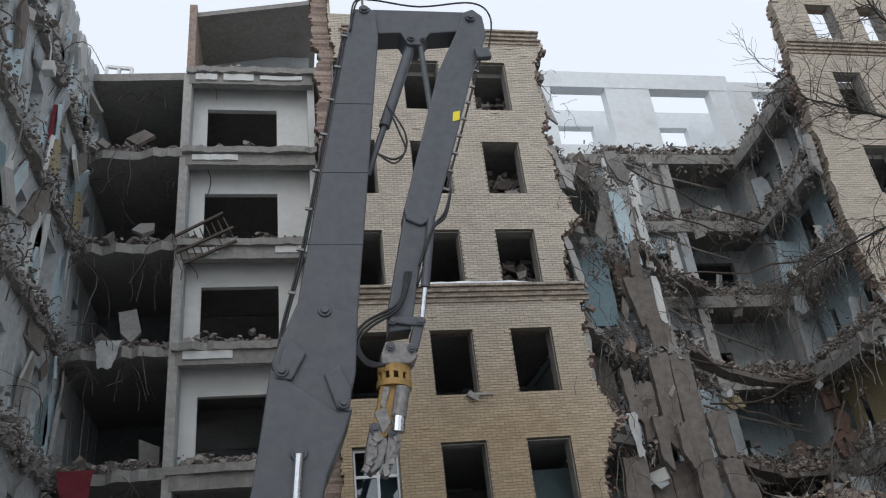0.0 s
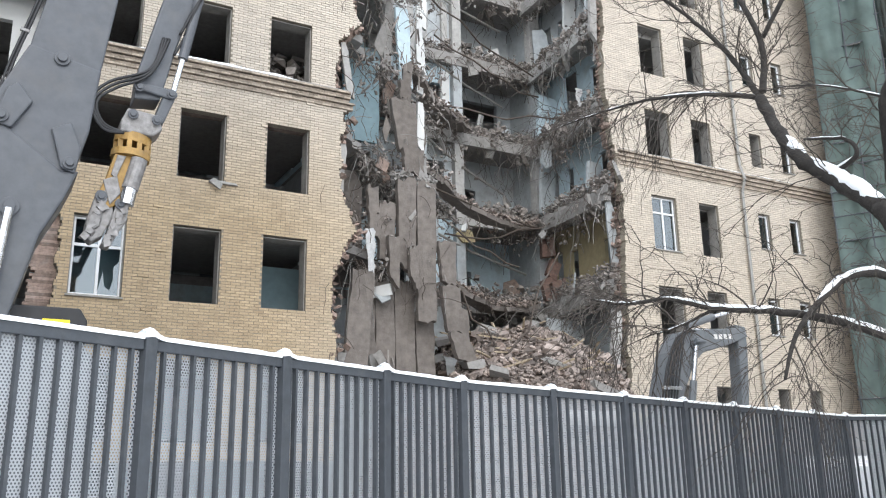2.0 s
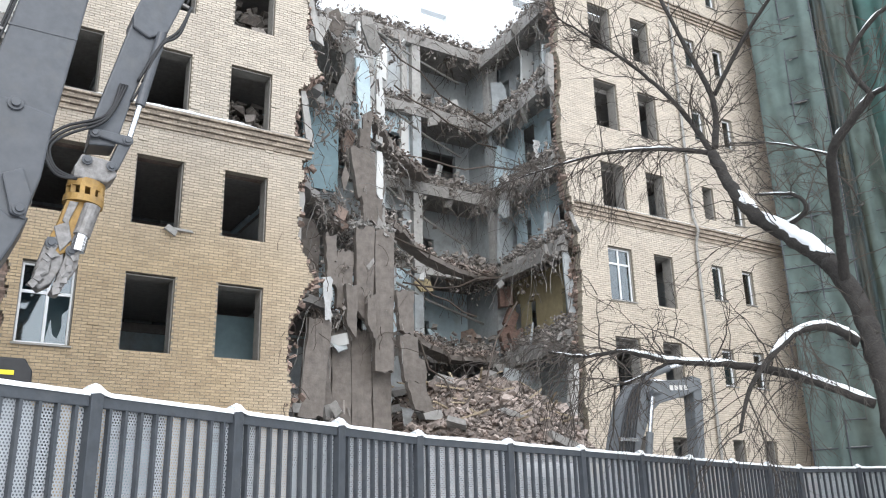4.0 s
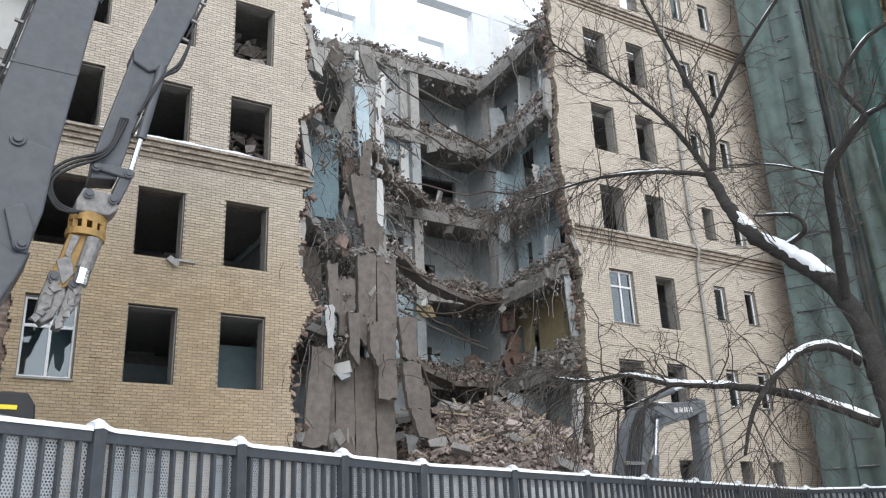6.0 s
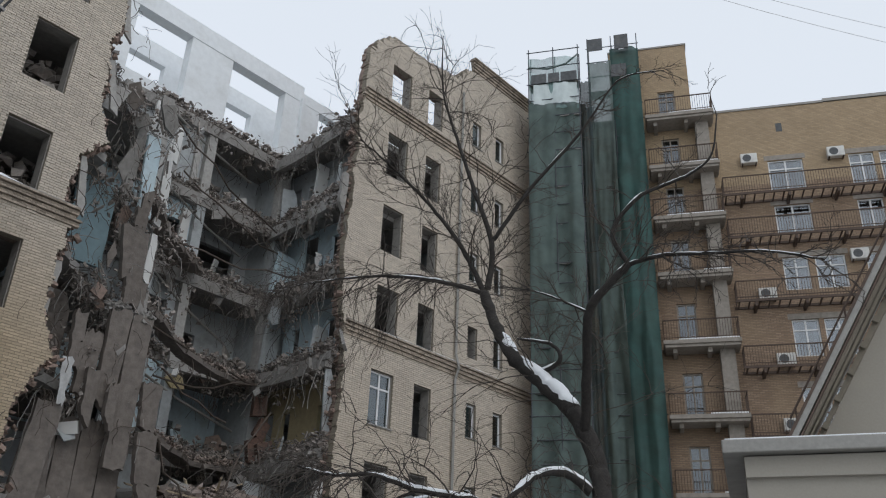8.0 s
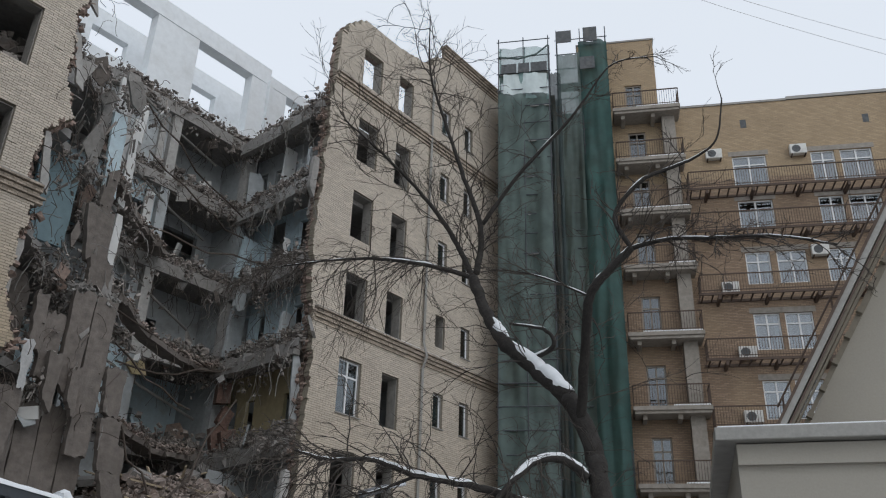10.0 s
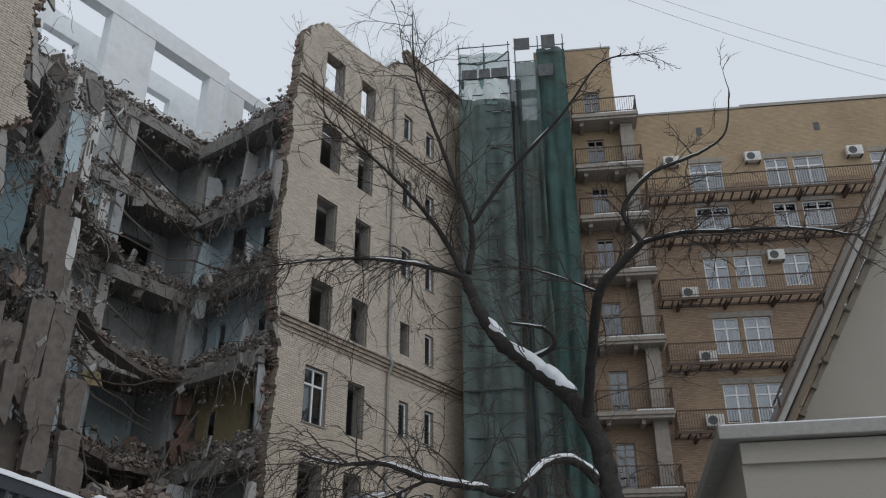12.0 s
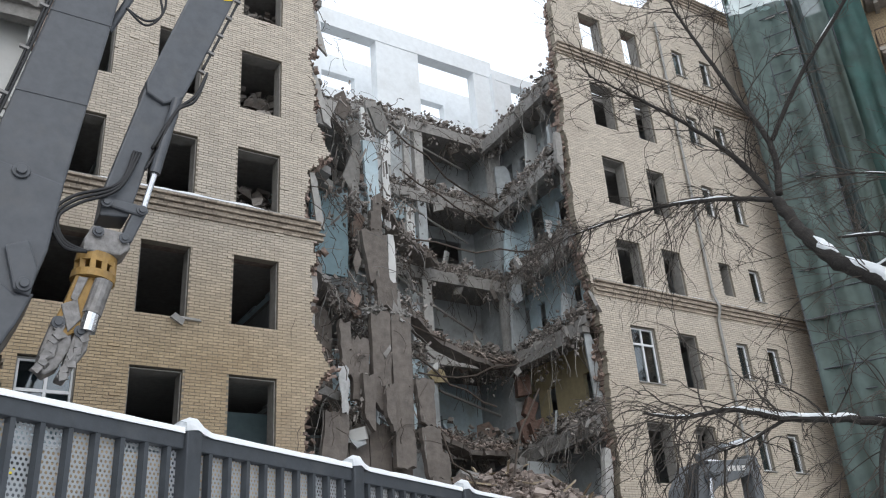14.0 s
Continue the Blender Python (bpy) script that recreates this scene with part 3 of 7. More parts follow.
lev = [0.0] + FLOORS
for i, z in enumerate(lev):
    h = (lev[i + 1] if i + 1 < len(lev) else 24.4) - z - 0.29
    if i == len(lev) - 1:
        continue
    a, b = z + 0.01, z + h
    # back of the gap: plastered wall with a doorway, then the opened rooms further in
    back_holes = [(14.15, 14.95, z + 0.02, z + 2.05)] if i in (3, 4) else [(12.9, 13.6, z + 0.02, z + 2.0)]
    wall_xz("wall_3", 8.9, 15.45, BACK + 0.05, BACK + 0.3, a, b, back_holes, [M_GREYP, M_GREYP, M_BLUE, M_GREYP, M_BLUE, M_GREYP][i % 6], "stained plaster wall of a lost room with a doorway")
    deep = 28.7 if i > 2 else 29.2
    wall_xz("wall_3", 15.5, 19.3, deep, deep + 0.25, a, b, [(16.6, 17.4, z + 0.4, z + 1.75)] if i != 4 else [(15.9, 18.6, z + 0.02, z + 2.5)], [M_GREYP, M_GREYP, M_BLUE, M_GREYP, M_GREYP, M_GREYP][i % 6], "grey-blue plaster wall at the back of an opened room")
    wall_yz("wall_3", 15.3, 15.5, BACK + 0.3, deep, a, b, [], M_GREYP, "side wall of an opened room")
    wall_yz("wall_3", 19.3, 19.5, BACK + 0.3, deep, a, b, [], M_GREYP, "side wall of an opened room")
    wall_xz("wall_3", 19.9, 33.4, BACK + 0.05, BACK + 0.3, a, b, [(21.0, 21.9, z + 0.02, z + 2.1)], M_GREYP, "plaster spine wall of the further wing")
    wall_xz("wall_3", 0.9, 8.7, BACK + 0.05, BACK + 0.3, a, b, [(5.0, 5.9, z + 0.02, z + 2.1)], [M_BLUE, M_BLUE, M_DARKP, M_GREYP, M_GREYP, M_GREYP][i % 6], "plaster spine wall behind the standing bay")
    # cross walls on either side of the gap
    wall_yz("wall_4", 8.2, 8.36, FY + 0.56, BACK, a, b, [(24.2, 25.1, z + 0.02, z + 2.1)], M_BLUE if i in (3, 4) else M_GREYP, "cross wall with blue-grey plaster at the edge of the gap")
    side_holes = [(23.2, 23.7, z + 0.9, z + 2.1), (25.3, 25.78, z + 0.95, z + 2.1), (26.3, 26.85, z + 0.8, z + 2.2)] if i != 4 else [(23.0, 23.9, z + 0.9, z + 2.5), (24.75, 25.65, z + 1.1, z + 2.85)]
    wall_yz("wall_4", 19.95, 20.12, FY + 0.56, BACK, a, b, side_holes, M_YELP if i == 2 else (M_BLUE if i in (3, 4) else M_GREYP), "cross wall with stained plaster beside the gap")
    wall_yz("wall_4", 24.3, 24.45, FY + 0.56, BACK, a, b, [], M_GREYP, "cross wall inside the further wing")
    wall_yz("wall_4", 3.0, 3.12, FY + 0.56, BACK, a, b, [(23.5, 24.4, z + 0.02, z + 2.1)], M_GREYP, "cross wall inside the standing bay")
    # columns of the frame along the back of the gap
    for x, w in ((15.5, 0.2), (19.35, 0.26)):
        tagged(Mesh().box(x - w, x + w, BACK - 0.22, BACK + 0.2, a, b + 0.01).make("column", M_CONC_L if i in (3, 5) else M_GREYP), "chipped plastered column at the back of the gap", "column", kind="structure")
    # beams under the slab edge
    if i > 0:
        x0 = {5: 11.6, 4: 12.4, 3: 15.3, 2: 15.6, 1: 16.2}.get(i, 15.0)
        tagged(Mesh().box(x0, 19.4 if i > 1 else 18.5, BACK - 0.27, BACK - 0.01, z - 0.5, z - 0.02).make("beam", M_CONC_L if i == 3 else M_CONC), "concrete beam along the back of the gap", "beam", kind="structure")
# top beam and slab edge that close the gap under the lost storey
tagged(Mesh().box(11.4, 19.5, BACK - 0.29, BACK - 0.01, 20.72, 21.18).make("beam", M_CONC), "long concrete beam under the lost top storey", "beam", kind="structure")
# white pilasters and torn plaster strips on the back wall
rp = random.Random(77)
for i, z in ((5, 17.95), (4, 14.6)):
    for x in (12.9, 13.45, 13.95, 15.0):
        w = rp.uniform(0.12, 0.2)
        tagged(Mesh().box(x - w, x + w, BACK - 0.1, BACK + 0.049, z + 0.02 + rp.uniform(0, 0.5), z + rp.uniform(2.2, 2.8)).make("pilaster", rp.choice([M_CONC_L, M_GREYP, M_WHITE])), "pale plaster strip clinging to the back wall", "plaster", kind="structure")

# street facade of the lost top storey: a white frame of posts and lintels against the sky
YF = 27.0
m = Mesh()
for a, b in ((8.3, 9.2), (10.57, 11.37), (13.89, 15.96), (18.88, 19.75), (20.0, 20.95), (22.0, 22.6)):
    m.box(a, b, YF, YF + 0.5, 21.2, 25.02)
m.box(6.2, 19.9, YF - 0.03, YF + 0.52, 25.02, 25.88)
m.box(19.9, 30.0, YF - 0.02, YF + 0.5, 25.02, 25.55)
m.box(8.3, 30.0, YF + 0.02, YF + 0.48, 21.2, 21.95)
# chipped plaster edges and stubs of a lost cross wall
for k in range(26):
    z = 21.6 + 3.4 * k / 25
    m.box(19.75, 19.75 + 0.12 + 0.1 * wob(z, 2.0, 2.3), YF - 0.22, YF + 0.4, z, z + 0.13)
white = tagged(m.make("wall_5", M_FRAMEW), "white-painted frame of the lost top storey, open to the sky", "wall", kind="structure")
m = Mesh()
m.box(8.0, 30.0, 30.2, 30.6, 25.35, 26.3)
for x, w in ((8.4, 2.3), (14.5, 2.6), (19.3, 3.3)):
    m.box(x, x + w, 30.2, 30.6, 21.2, 25.35)
m.box(8.0, 30.0, 30.2, 30.6, 21.2, 21.9)
tagged(m.make("wall_6", M_FRAMEW), "second white frame of the street side, seen through the openings", "wall", kind="structure")
# outer walls that close the building behind
for i, z in enumerate(lev[:-1]):
    wall_xz("wall_7", -6.2, 33.4, 31.4, 31.8, z, lev[i + 1], [(x, x + 1.2, z + 0.9, z + 2.7) for x in (2, 24, 28)] if i == 5 else ([(-2.55, -1.75, 10.0, 10.75), (-0.95, -0.1, 10.0, 10.75)] if i == 2 else []), M_GREYP, "outer street wall with window openings")

# ---- the bay cut open beside the standing facade ----
SY = 21.95
for i, z in enumerate(FLOORS[1:], 1):
    e = torn((-3.2, SY), (0.95, SY - 0.05), 22, 0.12, 21.0 + i)
    slab("floor_slab", e + [(0.95, BACK), (-3.2, BACK)], z, 0.22, "floor slab cut open, dusty with rubble")
    m = Mesh()
    e = torn((-3.1, SY + 0.12), (0.9, SY + 0.1), 16, 0.05, 31.0 + i)
    m.plan(e + [(0.9, SY + 0.4), (-3.1, SY + 0.4)], z - 0.62, z - 0.2)
    tagged(m.make("beam", M_CONC), "chipped concrete edge beam under the cut floor", "beam", kind="structure")
    m = Mesh()
    x = -2.9
    while x < 0.7:
        w = rng.uniform(0.4, 1.5)
        if rng.random() < 0.6:
            m.plan(torn((x, SY + 0.06), (min(x + w, 0.8), SY + 0.05), 8, 0.03, z + x) + [(min(x + w, 0.8), SY + 0.12), (x, SY + 0.12)], z - rng.uniform(0.42, 0.52), z - rng.uniform(0.22, 0.3))
        x += w + 0.2
    if m.v:
        tagged(m.make("trim", M_WHITE), "white plaster left on the beam", "plaster", kind="structure")
    if i < 5:
        t = FLOORS[i + 1] - 0.24
        # white end wall of the room with its wide opening, and side walls
        wall_xz("wall_8", -3.0, 0.72, 22.8, 23.0, z + 0.005, t, [(-2.55, -0.3, z, z + 2.12)], M_WHITE, "white plaster wall with a wide dark opening")
        wall_yz("wall_8", 0.72, 0.95, SY + 0.35, BACK, z + 0.005, t, [], M_WHITE, "white plaster side wall of an opened room")
        wall_yz("wall_8", -3.25, -3.0, SY + 0.3, BACK, z + 0.005, t, [], M_GREYP, "broken cross wall between the opened rooms")
# recessed dark bay
for i, z in enumerate(FLOORS[:5]):
    fy = SY + 0.4
    e = torn((-6.2, fy), (-3.2, fy - 0.3), 14, 0.3, 41.0 + i)
    slab("floor_slab", e + [(-3.25, 29.0), (-6.2, 29.0)], z, 0.3, "dark floor slab of the recessed bay, torn along its edge")
    t = FLOORS[i + 1] - 0.31
    # the recess's darkness is put into this back wall's plaster colour
    wall_xz("wall_9", -6.2, -3.25, 26.6 if i > 1 else 28.2, 26.9 if i > 1 else 28.5, z + 0.005, t, [], M_DARKP, "dark plaster wall at the back of the recessed bay")
slab("floor_slab", [(-6.2, 22.5), (-3.25, 22.3), (-3.25, 29), (-6.2, 29)], 21.2, 0.3, "roof slab over the recessed bay")
tagged(Mesh().box(-3.28, -3.02, SY + 0.15, SY + 0.5, 4.6, 21.0).make("column", M_CONC_L), "battered pale column between the opened bays", "column", kind="structure")
# top room with the torn ceiling
wall_xz("wall_10", -3.0, 0.95, 25.2, 25.45, 21.2, 24.6, [(-0.9, 0.9, 21.7, 23.0)], M_GREYP, "grey wall of the top room with patches of old plaster")
wall_yz("wall_10", -3.25, -3.0, 22.4, 27, 21.2, 24.4, [], M_CORE, "torn masonry end of the top room")
m = Mesh()
m.prism([(-3.1, 24.0), (1.2, 24.9), (1.2, 25.1), (-3.1, 24.2)], 22.6, 27)
tagged(m.make("ceiling", M_CONC), "sagging ceiling slab of the top room", "ceiling", kind="structure")

# left wing, seen along its torn inner wall
m = Mesh()
lw_top = [(12.0, 20.6), (17, 21.0), (19, 21.3), (21.0, 21.35), (23.0, 21.7), (24.2, 21.2), (28.0, 21.0)]
openings = []
for z in FLOORS[:5]:
    openings += [(14.0, 14.9, z, z + 2.1), (17.2, 18.1, z, z + 2.1), (19.6, 20.9, z + 0.8, z + 2.3), (23.2, 24.0, z, z + 2.1)]
y = 11.0
while y < 28.4:
    w = rng.uniform(0.18, 0.4)
    top = lerp(lw_top, y) + rng.uniform(-0.25, 0.25)
    z = 0.0
    cuts = sorted({0.0, top, *[o[2] for o in openings if o[0] < y + w / 2 < o[1]], *[o[3] for o in openings if o[0] < y + w / 2 < o[1]]})
    for a, b in zip(cuts, cuts[1:]):
        if b <= top and not any(o[0] < y + w / 2 < o[1] and o[2] < (a + b) / 2 < o[3] for o in openings):
            m.box(-6.55, -6.2 + rng.uniform(-0.02, 0.02), y, y + w, a, b)
    y += w
left = tagged(m.make("wall_11", M_WINGP), "torn inner wall of the side wing with grey plaster", "wall", kind="structure")
r2 = random.Random(5)
for z in FLOORS[:5]:
    for y0 in (11.6, 12.9, 14.95, 16.0, 18.15, 18.9, 21.0, 21.8):
        if r2.random() < 0.75:
            m = Mesh()
            a, b = y0 + r2.uniform(0, 0.2), y0 + r2.uniform(0.7, 1.3)
            c, d = z + r2.uniform(0.05, 0.6), z + r2.uniform(1.9, 2.9)
            pts = [(a, c), (b, c + r2.uniform(-0.2, 0.4)), (b + 0.1, (c + d) / 2), (b - 0.2, d), (a + 0.3, d - r2.uniform(0, 0.5)), (a - 0.1, (c + d) / 2)]
            n = len(pts)
            m.v = [(-6.175, p, q) for p, q in pts] + [(-6.2, p, q) for p, q in pts]
            m.f = [tuple(range(n)), *[(i, i + n, (i + 1) % n + n, (i + 1) % n) for i in range(n)]]
            m.make("plaster_patch", r2.choice([M_BLUE, M_WHITE, M_BLUE, M_WHITE, M_BLUE, M_YELP, M_TEAL]), left, "patch of coloured plaster")
    # stubs of the floor slabs left on the wall
    e = [(-6.2, 11.5)] + torn((-5.98, 11.5), (-6.02, 22.0), 60, 0.16, z) + [(-6.2, 22.0)]
    slab("floor_slab", e, z, 0.26, "stub of floor slab left on the side wing")
m = Mesh()
for z in FLOORS[:5]:
    m.box(-12, -6.6, 11, 28.4, z - 0.3, z)
m.box(-12.4, -12, 11, 28.4, 0, 21)
m.box(-12.4, -6.6, 28.0, 28.4, 0, 21)
tagged(m.make("wall_12", M_GREYP), "rear of the side wing", "wall", kind="structure")

# ---- the collapsed bay ----
r3 = random.Random(11)
# heap of rubble at the foot of the gap
def heap_z(x, y):
    d = math.hypot((x - 15.9) / 5.6, (y - 24.0) / 6.2)
    return max(0.0, 6.2 * (1 - d ** 2.2)) * (1 + 0.16 * wob(x, y, 0.7)) + 0.25 * abs(wob(x, y, 1.9))
m = Mesh()
nx, ny = 46, 40
for j in range(ny + 1):
    for i in range(nx + 1):
        x, y = 9.5 + 11.0 * i / nx, 17.6 + 9.4 * j / ny
        if y > FY and x > 18.5:
            x = 18.5
        m.v.append((x, y, heap_z(x, y) - 0.12))
m.f = [(j * (nx + 1) + i, j * (nx + 1) + i + 1, (j + 1) * (nx + 1) + i + 1, (j + 1) * (nx + 1) + i) for j in range(ny) for i in range(nx)]
heap = tagged(m.make("rubble_heap", M_RUBBLE), "heap of broken brick and concrete at the foot of the gap", "rubble", kind="stuff")
def on_heap(r):
    while True:
        x, y = r.uniform(10, 20), r.uniform(17.8, 26.5)
        if y > FY - 0.3 and x > 18.4:
            continue
        z = heap_z(x, y)
        if z > 0.05:
            return x, y, z + 0.02
rubble(11000, on_heap, lambda r: r.uniform(0.05, 0.16) if r.random() < 0.96 else r.uniform(0.16, 0.36), r3).make("rubble_pieces", M_RUBBLE, heap)
for k in range(26):
    p = on_heap(r3)
    tagged(Mesh().block(pose(p[0], p[1], p[2] + 0.05, r3.uniform(-30, 30), r3.uniform(-30, 30), r3.uniform(0, 360)), r3.uniform(0.6, 1.5), r3.uniform(0.3, 0.6), r3.uniform(0.15, 0.25), 0.14, r3).make("concrete_chunk", M_CONC), "large broken piece of concrete on the heap", "concrete chunk", "chunks on the heap")

# rubble along the torn floor edges
for i, z in enumerate(FLOORS):
    def edge_back(r, z=z):
        return r.uniform(12.6, 19.2), BACK - 0.2 + abs(r.gauss(0.0, 0.4)), z + abs(r.gauss(0, 0.22))
    def edge_right(r, z=z):
        t = r.random()
        return 19.2 - 0.65 * t + abs(r.gauss(0.1, 0.3)), BACK - (BACK - FY - 0.3) * t, z + abs(r.gauss(0, 0.26))
    def edge_left(r, z=z):
        t = r.random()
        return 8.7 + 4.2 * t - abs(r.gauss(0.1, 0.4)), FY + 0.6 + (BACK - FY - 0.6) * t, z + 0.36 + abs(r.gauss(0, 0.16))
    size = lambda r: r.uniform(0.03, 0.10) if r.random() < 0.92 else r.uniform(0.1, 0.26)
    for f, n in ((edge_back, 2200), (edge_right, 2600), (edge_left, 800 if i < 5 else 0)):
        if not n:
            continue
        tagged(rubble(n, f, size, r3).make("rubble", M_RUBBLE_G), "broken brick and mortar lying along the torn floor edge", "rubble", kind="stuff")
    def w_back(r, z=z):
        return r.uniform(12.6, 19.2), BACK - r.uniform(0, 0.3), z - r.uniform(0, 0.3)
    def w_right(r, z=z):
        t = r.random()
        return 19.0 - 0.6 * t, BACK - (BACK - FY - 0.3) * t, z - r.uniform(0, 0.3)
    def w_left(r, z=z):
        t = r.random()
        return 9.0 + 4.0 * t, FY + 0.6 + (BACK - FY - 0.6) * t, z - r.uniform(0, 0.3)
    for f, n in ((w_back, 44), (w_right, 70), (w_left, 40 if i < 5 else 14)):
        tagged(wires(n, f, lambda r: r.uniform(0.4, 1.7), r3, 0.008, 0.7).make("rebar", M_REBAR), "bent reinforcing bars hanging from the torn floor", "rebar", kind="stuff")
    tagged(wires(9 if i < 5 else 4, w_left, lambda r: r.uniform(1.0, 3.4), r3, 0.010, 0.35, 9).make("cable", M_CABLE), "pale cables dangling from the torn floor", "cable", kind="stuff")
    tagged(wires(20, w_right, lambda r: r.uniform(1.0, 3.0), r3, 0.009, 0.35, 9).make("cable", M_CABLE), "pale cables dangling beside the gap", "cable", kind="stuff")

# precast floor planks hanging down in front of the standing bay
def plank(x, y, z0, z1, w, lean=0.0, tilt=0.0, thick=0.22, material=None, turn=0.0):
    ln = z1 - z0
    mm = Mesh()
    p = pose(x, y, (z0 + z1) / 2, lean, tilt, turn)
    n = 6
    left_, right_ = [], []
    for k in range(n + 1):
        t = k / n - 0.5
        left_.append((-w / 2 + r3.uniform(0, 0.05), t * ln))
        right_.append((w / 2 - r3.uniform(0, 0.05), t * ln))
    right_[-1] = (right_[-1][0] - r3.uniform(0, 0.3) * w, right_[-1][1])
    left_[0] = (left_[0][0], left_[0][1] + r3.uniform(0, 0.35))
    poly = [(a, b) for a, b in left_] + [(a, b) for a, b in right_[::-1]]
    mm.prism(poly, -thick / 2, thick / 2)
    mm.v = [tuple(p @ Vector(q)) for q in mm.v]
    return tagged(mm.make("floor_plank", material or M_PLANK), "precast concrete floor plank hanging from its reinforcement", "concrete plank", "hanging floor planks")


def hung(top, bottom, y, lean=0.0, thick=0.2, material=None, cut=0.0, seed=0):
    """A broken floor plank hanging between two edges (x left, x right, z), its ends chipped; cut: how far one lower corner is gone."""
    rr_ = random.Random(seed)
    n = 9
    left_ = [(bottom[0] + (top[0] - bottom[0]) * k / n + rr_.uniform(-0.02, 0.025), bottom[2] + (top[2] - bottom[2]) * k / n) for k in range(n + 1)]
    right_ = [(bottom[1] + (top[1] - bottom[1]) * k / n + rr_.uniform(-0.025, 0.02), bottom[2] + (top[2] - bottom[2]) * k / n) for k in range(n + 1)]
    foot, head = [], []
    for k in range(1, 6):
        t = k / 6
        foot.append((bottom[0] + (bottom[1] - bottom[0]) * t, bottom[2] + cut * (1 - t) + rr_.uniform(-0.07, 0.07)))
        head.append((top[1] + (top[0] - top[1]) * t, top[2] + rr_.uniform(-0.09, 0.09)))
    left_[0] = (left_[0][0], left_[0][1] + cut)
    left_ = [p for p in left_ if p[1] >= left_[0][1] - 1e-6]
    mm = Mesh().prism(foot + right_ + head + left_[::-1], y - thick / 2, y + thick / 2)
    zc, k = (top[2] + bottom[2]) / 2, math.tan(radians(lean))
    mm.v = [(x, yy + (z - zc) * k + 0.02 * wob(x, z, 1.4, seed), z) for x, yy, z in mm.v]
    return tagged(mm.make("floor_plank", material or M_PLANK), "precast concrete floor plank hanging from its reinforcement", "concrete plank", "hanging floor planks")


HUNG = [  # top edge, bottom edge, depth, lean, corner gone
    ((10.68, 11.33, 10.5), (10.78, 11.34, 7.35), 22.35, -3, 0.55), ((11.36, 12.03, 10.55), (11.44, 12.07, 6.1), 22.38, -2, 0.0),
    ((12.07, 12.69, 8.65), (12.24, 12.72, 7.3), 22.3, -4, 0.1), ((12.17, 12.82, 7.22), (12.40, 12.99, 5.85), 22.32, -5, 0.0),
    ((12.42, 13.02, 5.8), (12.75, 13.45, 4.9), 22.3, -5, 0.1), ((10.12, 10.66, 9.7), (10.15, 10.66, 7.7), 22.45, -2, 0.2),
    ((9.73, 10.1, 10.2), (9.8, 10.14, 8.5), 22.4, 3, 0.15), ((9.24, 9.95, 7.5), (8.86, 9.6, 4.6), 22.2, 5, 0.0),
    ((9.96, 10.22, 7.4), (9.86, 10.25, 4.2), 22.95, 2, 0.0), ((10.25, 10.9, 7.35), (10.28, 10.88, 4.2), 22.98, 2, 0.0),
    ((10.93, 11.6, 7.4), (10.92, 11.58, 4.2), 23.0, 2, 0.0), ((11.63, 12.25, 6.5), (11.62, 12.25, 4.2), 22.96, 3, 0.0),
    ((10.5, 11.38, 13.2), (10.9, 11.56, 11.5), 22.5, -8, 0.1), ((10.72, 11.1, 13.85), (10.85, 11.24, 13.1), 22.3, -22, 0.0),
    ((10.8, 11.5, 11.5), (10.95, 11.6, 10.75), 22.2, -14, 0.0), ((12.75, 13.3, 6.6), (12.9, 13.4, 5.6), 22.7, -6, 0.2),
    ((10.3, 10.72, 8.6), (10.42, 10.7, 7.0), 22.2, -4, 0.3), ((11.0, 11.3, 8.3), (11.06, 11.34, 6.9), 22.15, -3, 0.5)]
for k_, (tp, bt, y, lean, gone) in enumerate(HUNG):
    hung(tp, bt, y, lean, 0.2, None, gone, 100 + k_)
# torn upper ends of the planks: stubs of the hollow cores and crumbled concrete
def stub_at(r):
    return r.uniform(10.6, 12.1), 22.4 + r.uniform(-0.2, 0.25), 10.6 + r.gauss(0, 0.09)
tagged(rubble(150, stub_at, lambda r: r.uniform(0.06, 0.18), r3).make("broken_masonry", M_CONC), "crumbled upper ends of the hanging planks", "masonry", kind="stuff")
# narrow strips of wall and door leaves left standing
for x, y, z0, z1, w, material in ((11.2, 22.8, 13.9, 16.8, 0.52, M_BLUE), (11.78, 22.8, 11.7, 13.5, 0.3, M_WHITE), (12.6, 24.4, 14.6, 17.7, 0.3, M_WHITE), (13.2, 25.4, 14.6, 17.4, 0.35, M_WHITE),
                                  (12.0, 24.6, 17.9, 19.5, 0.5, M_WHITE), (13.4, 25.6, 18.0, 19.6, 0.35, M_WHITE), (12.4, 23.6, 8.2, 10.8, 0.5, M_GREYP), (12.9, 25.2, 11.3, 13.8, 0.4, M_WHITE)):
    ob = plank(x, y, z0, z1, w, r3.uniform(-3, 3), r3.uniform(-4, 4), 0.12, material)
    tagged(ob, "strip of painted partition wall left standing in the gap", "wall strip", "wall strips")
for i_, z in enumerate(FLOORS[1:5], 1):
    for x, y in ((11.9, 23.9), (12.5, 24.8), (13.2, 25.7), (13.9, 26.3), (12.9, 26.4)):
        if r3.random() < 0.75:
            ob = plank(x + r3.uniform(-0.2, 0.2), y, z, z + r3.uniform(1.7, 3.0) * (0.55 if i_ == 4 else 1), r3.uniform(0.18, 0.5), r3.uniform(-3, 3), r3.uniform(-4, 4), 0.12, r3.choice([M_WHITE, M_GREYP, M_GREYP, M_CONC, M_CONC_L]), r3.uniform(-20, 20))
            tagged(ob, "strip of painted partition wall left standing in the gap", "wall strip", "wall strips")
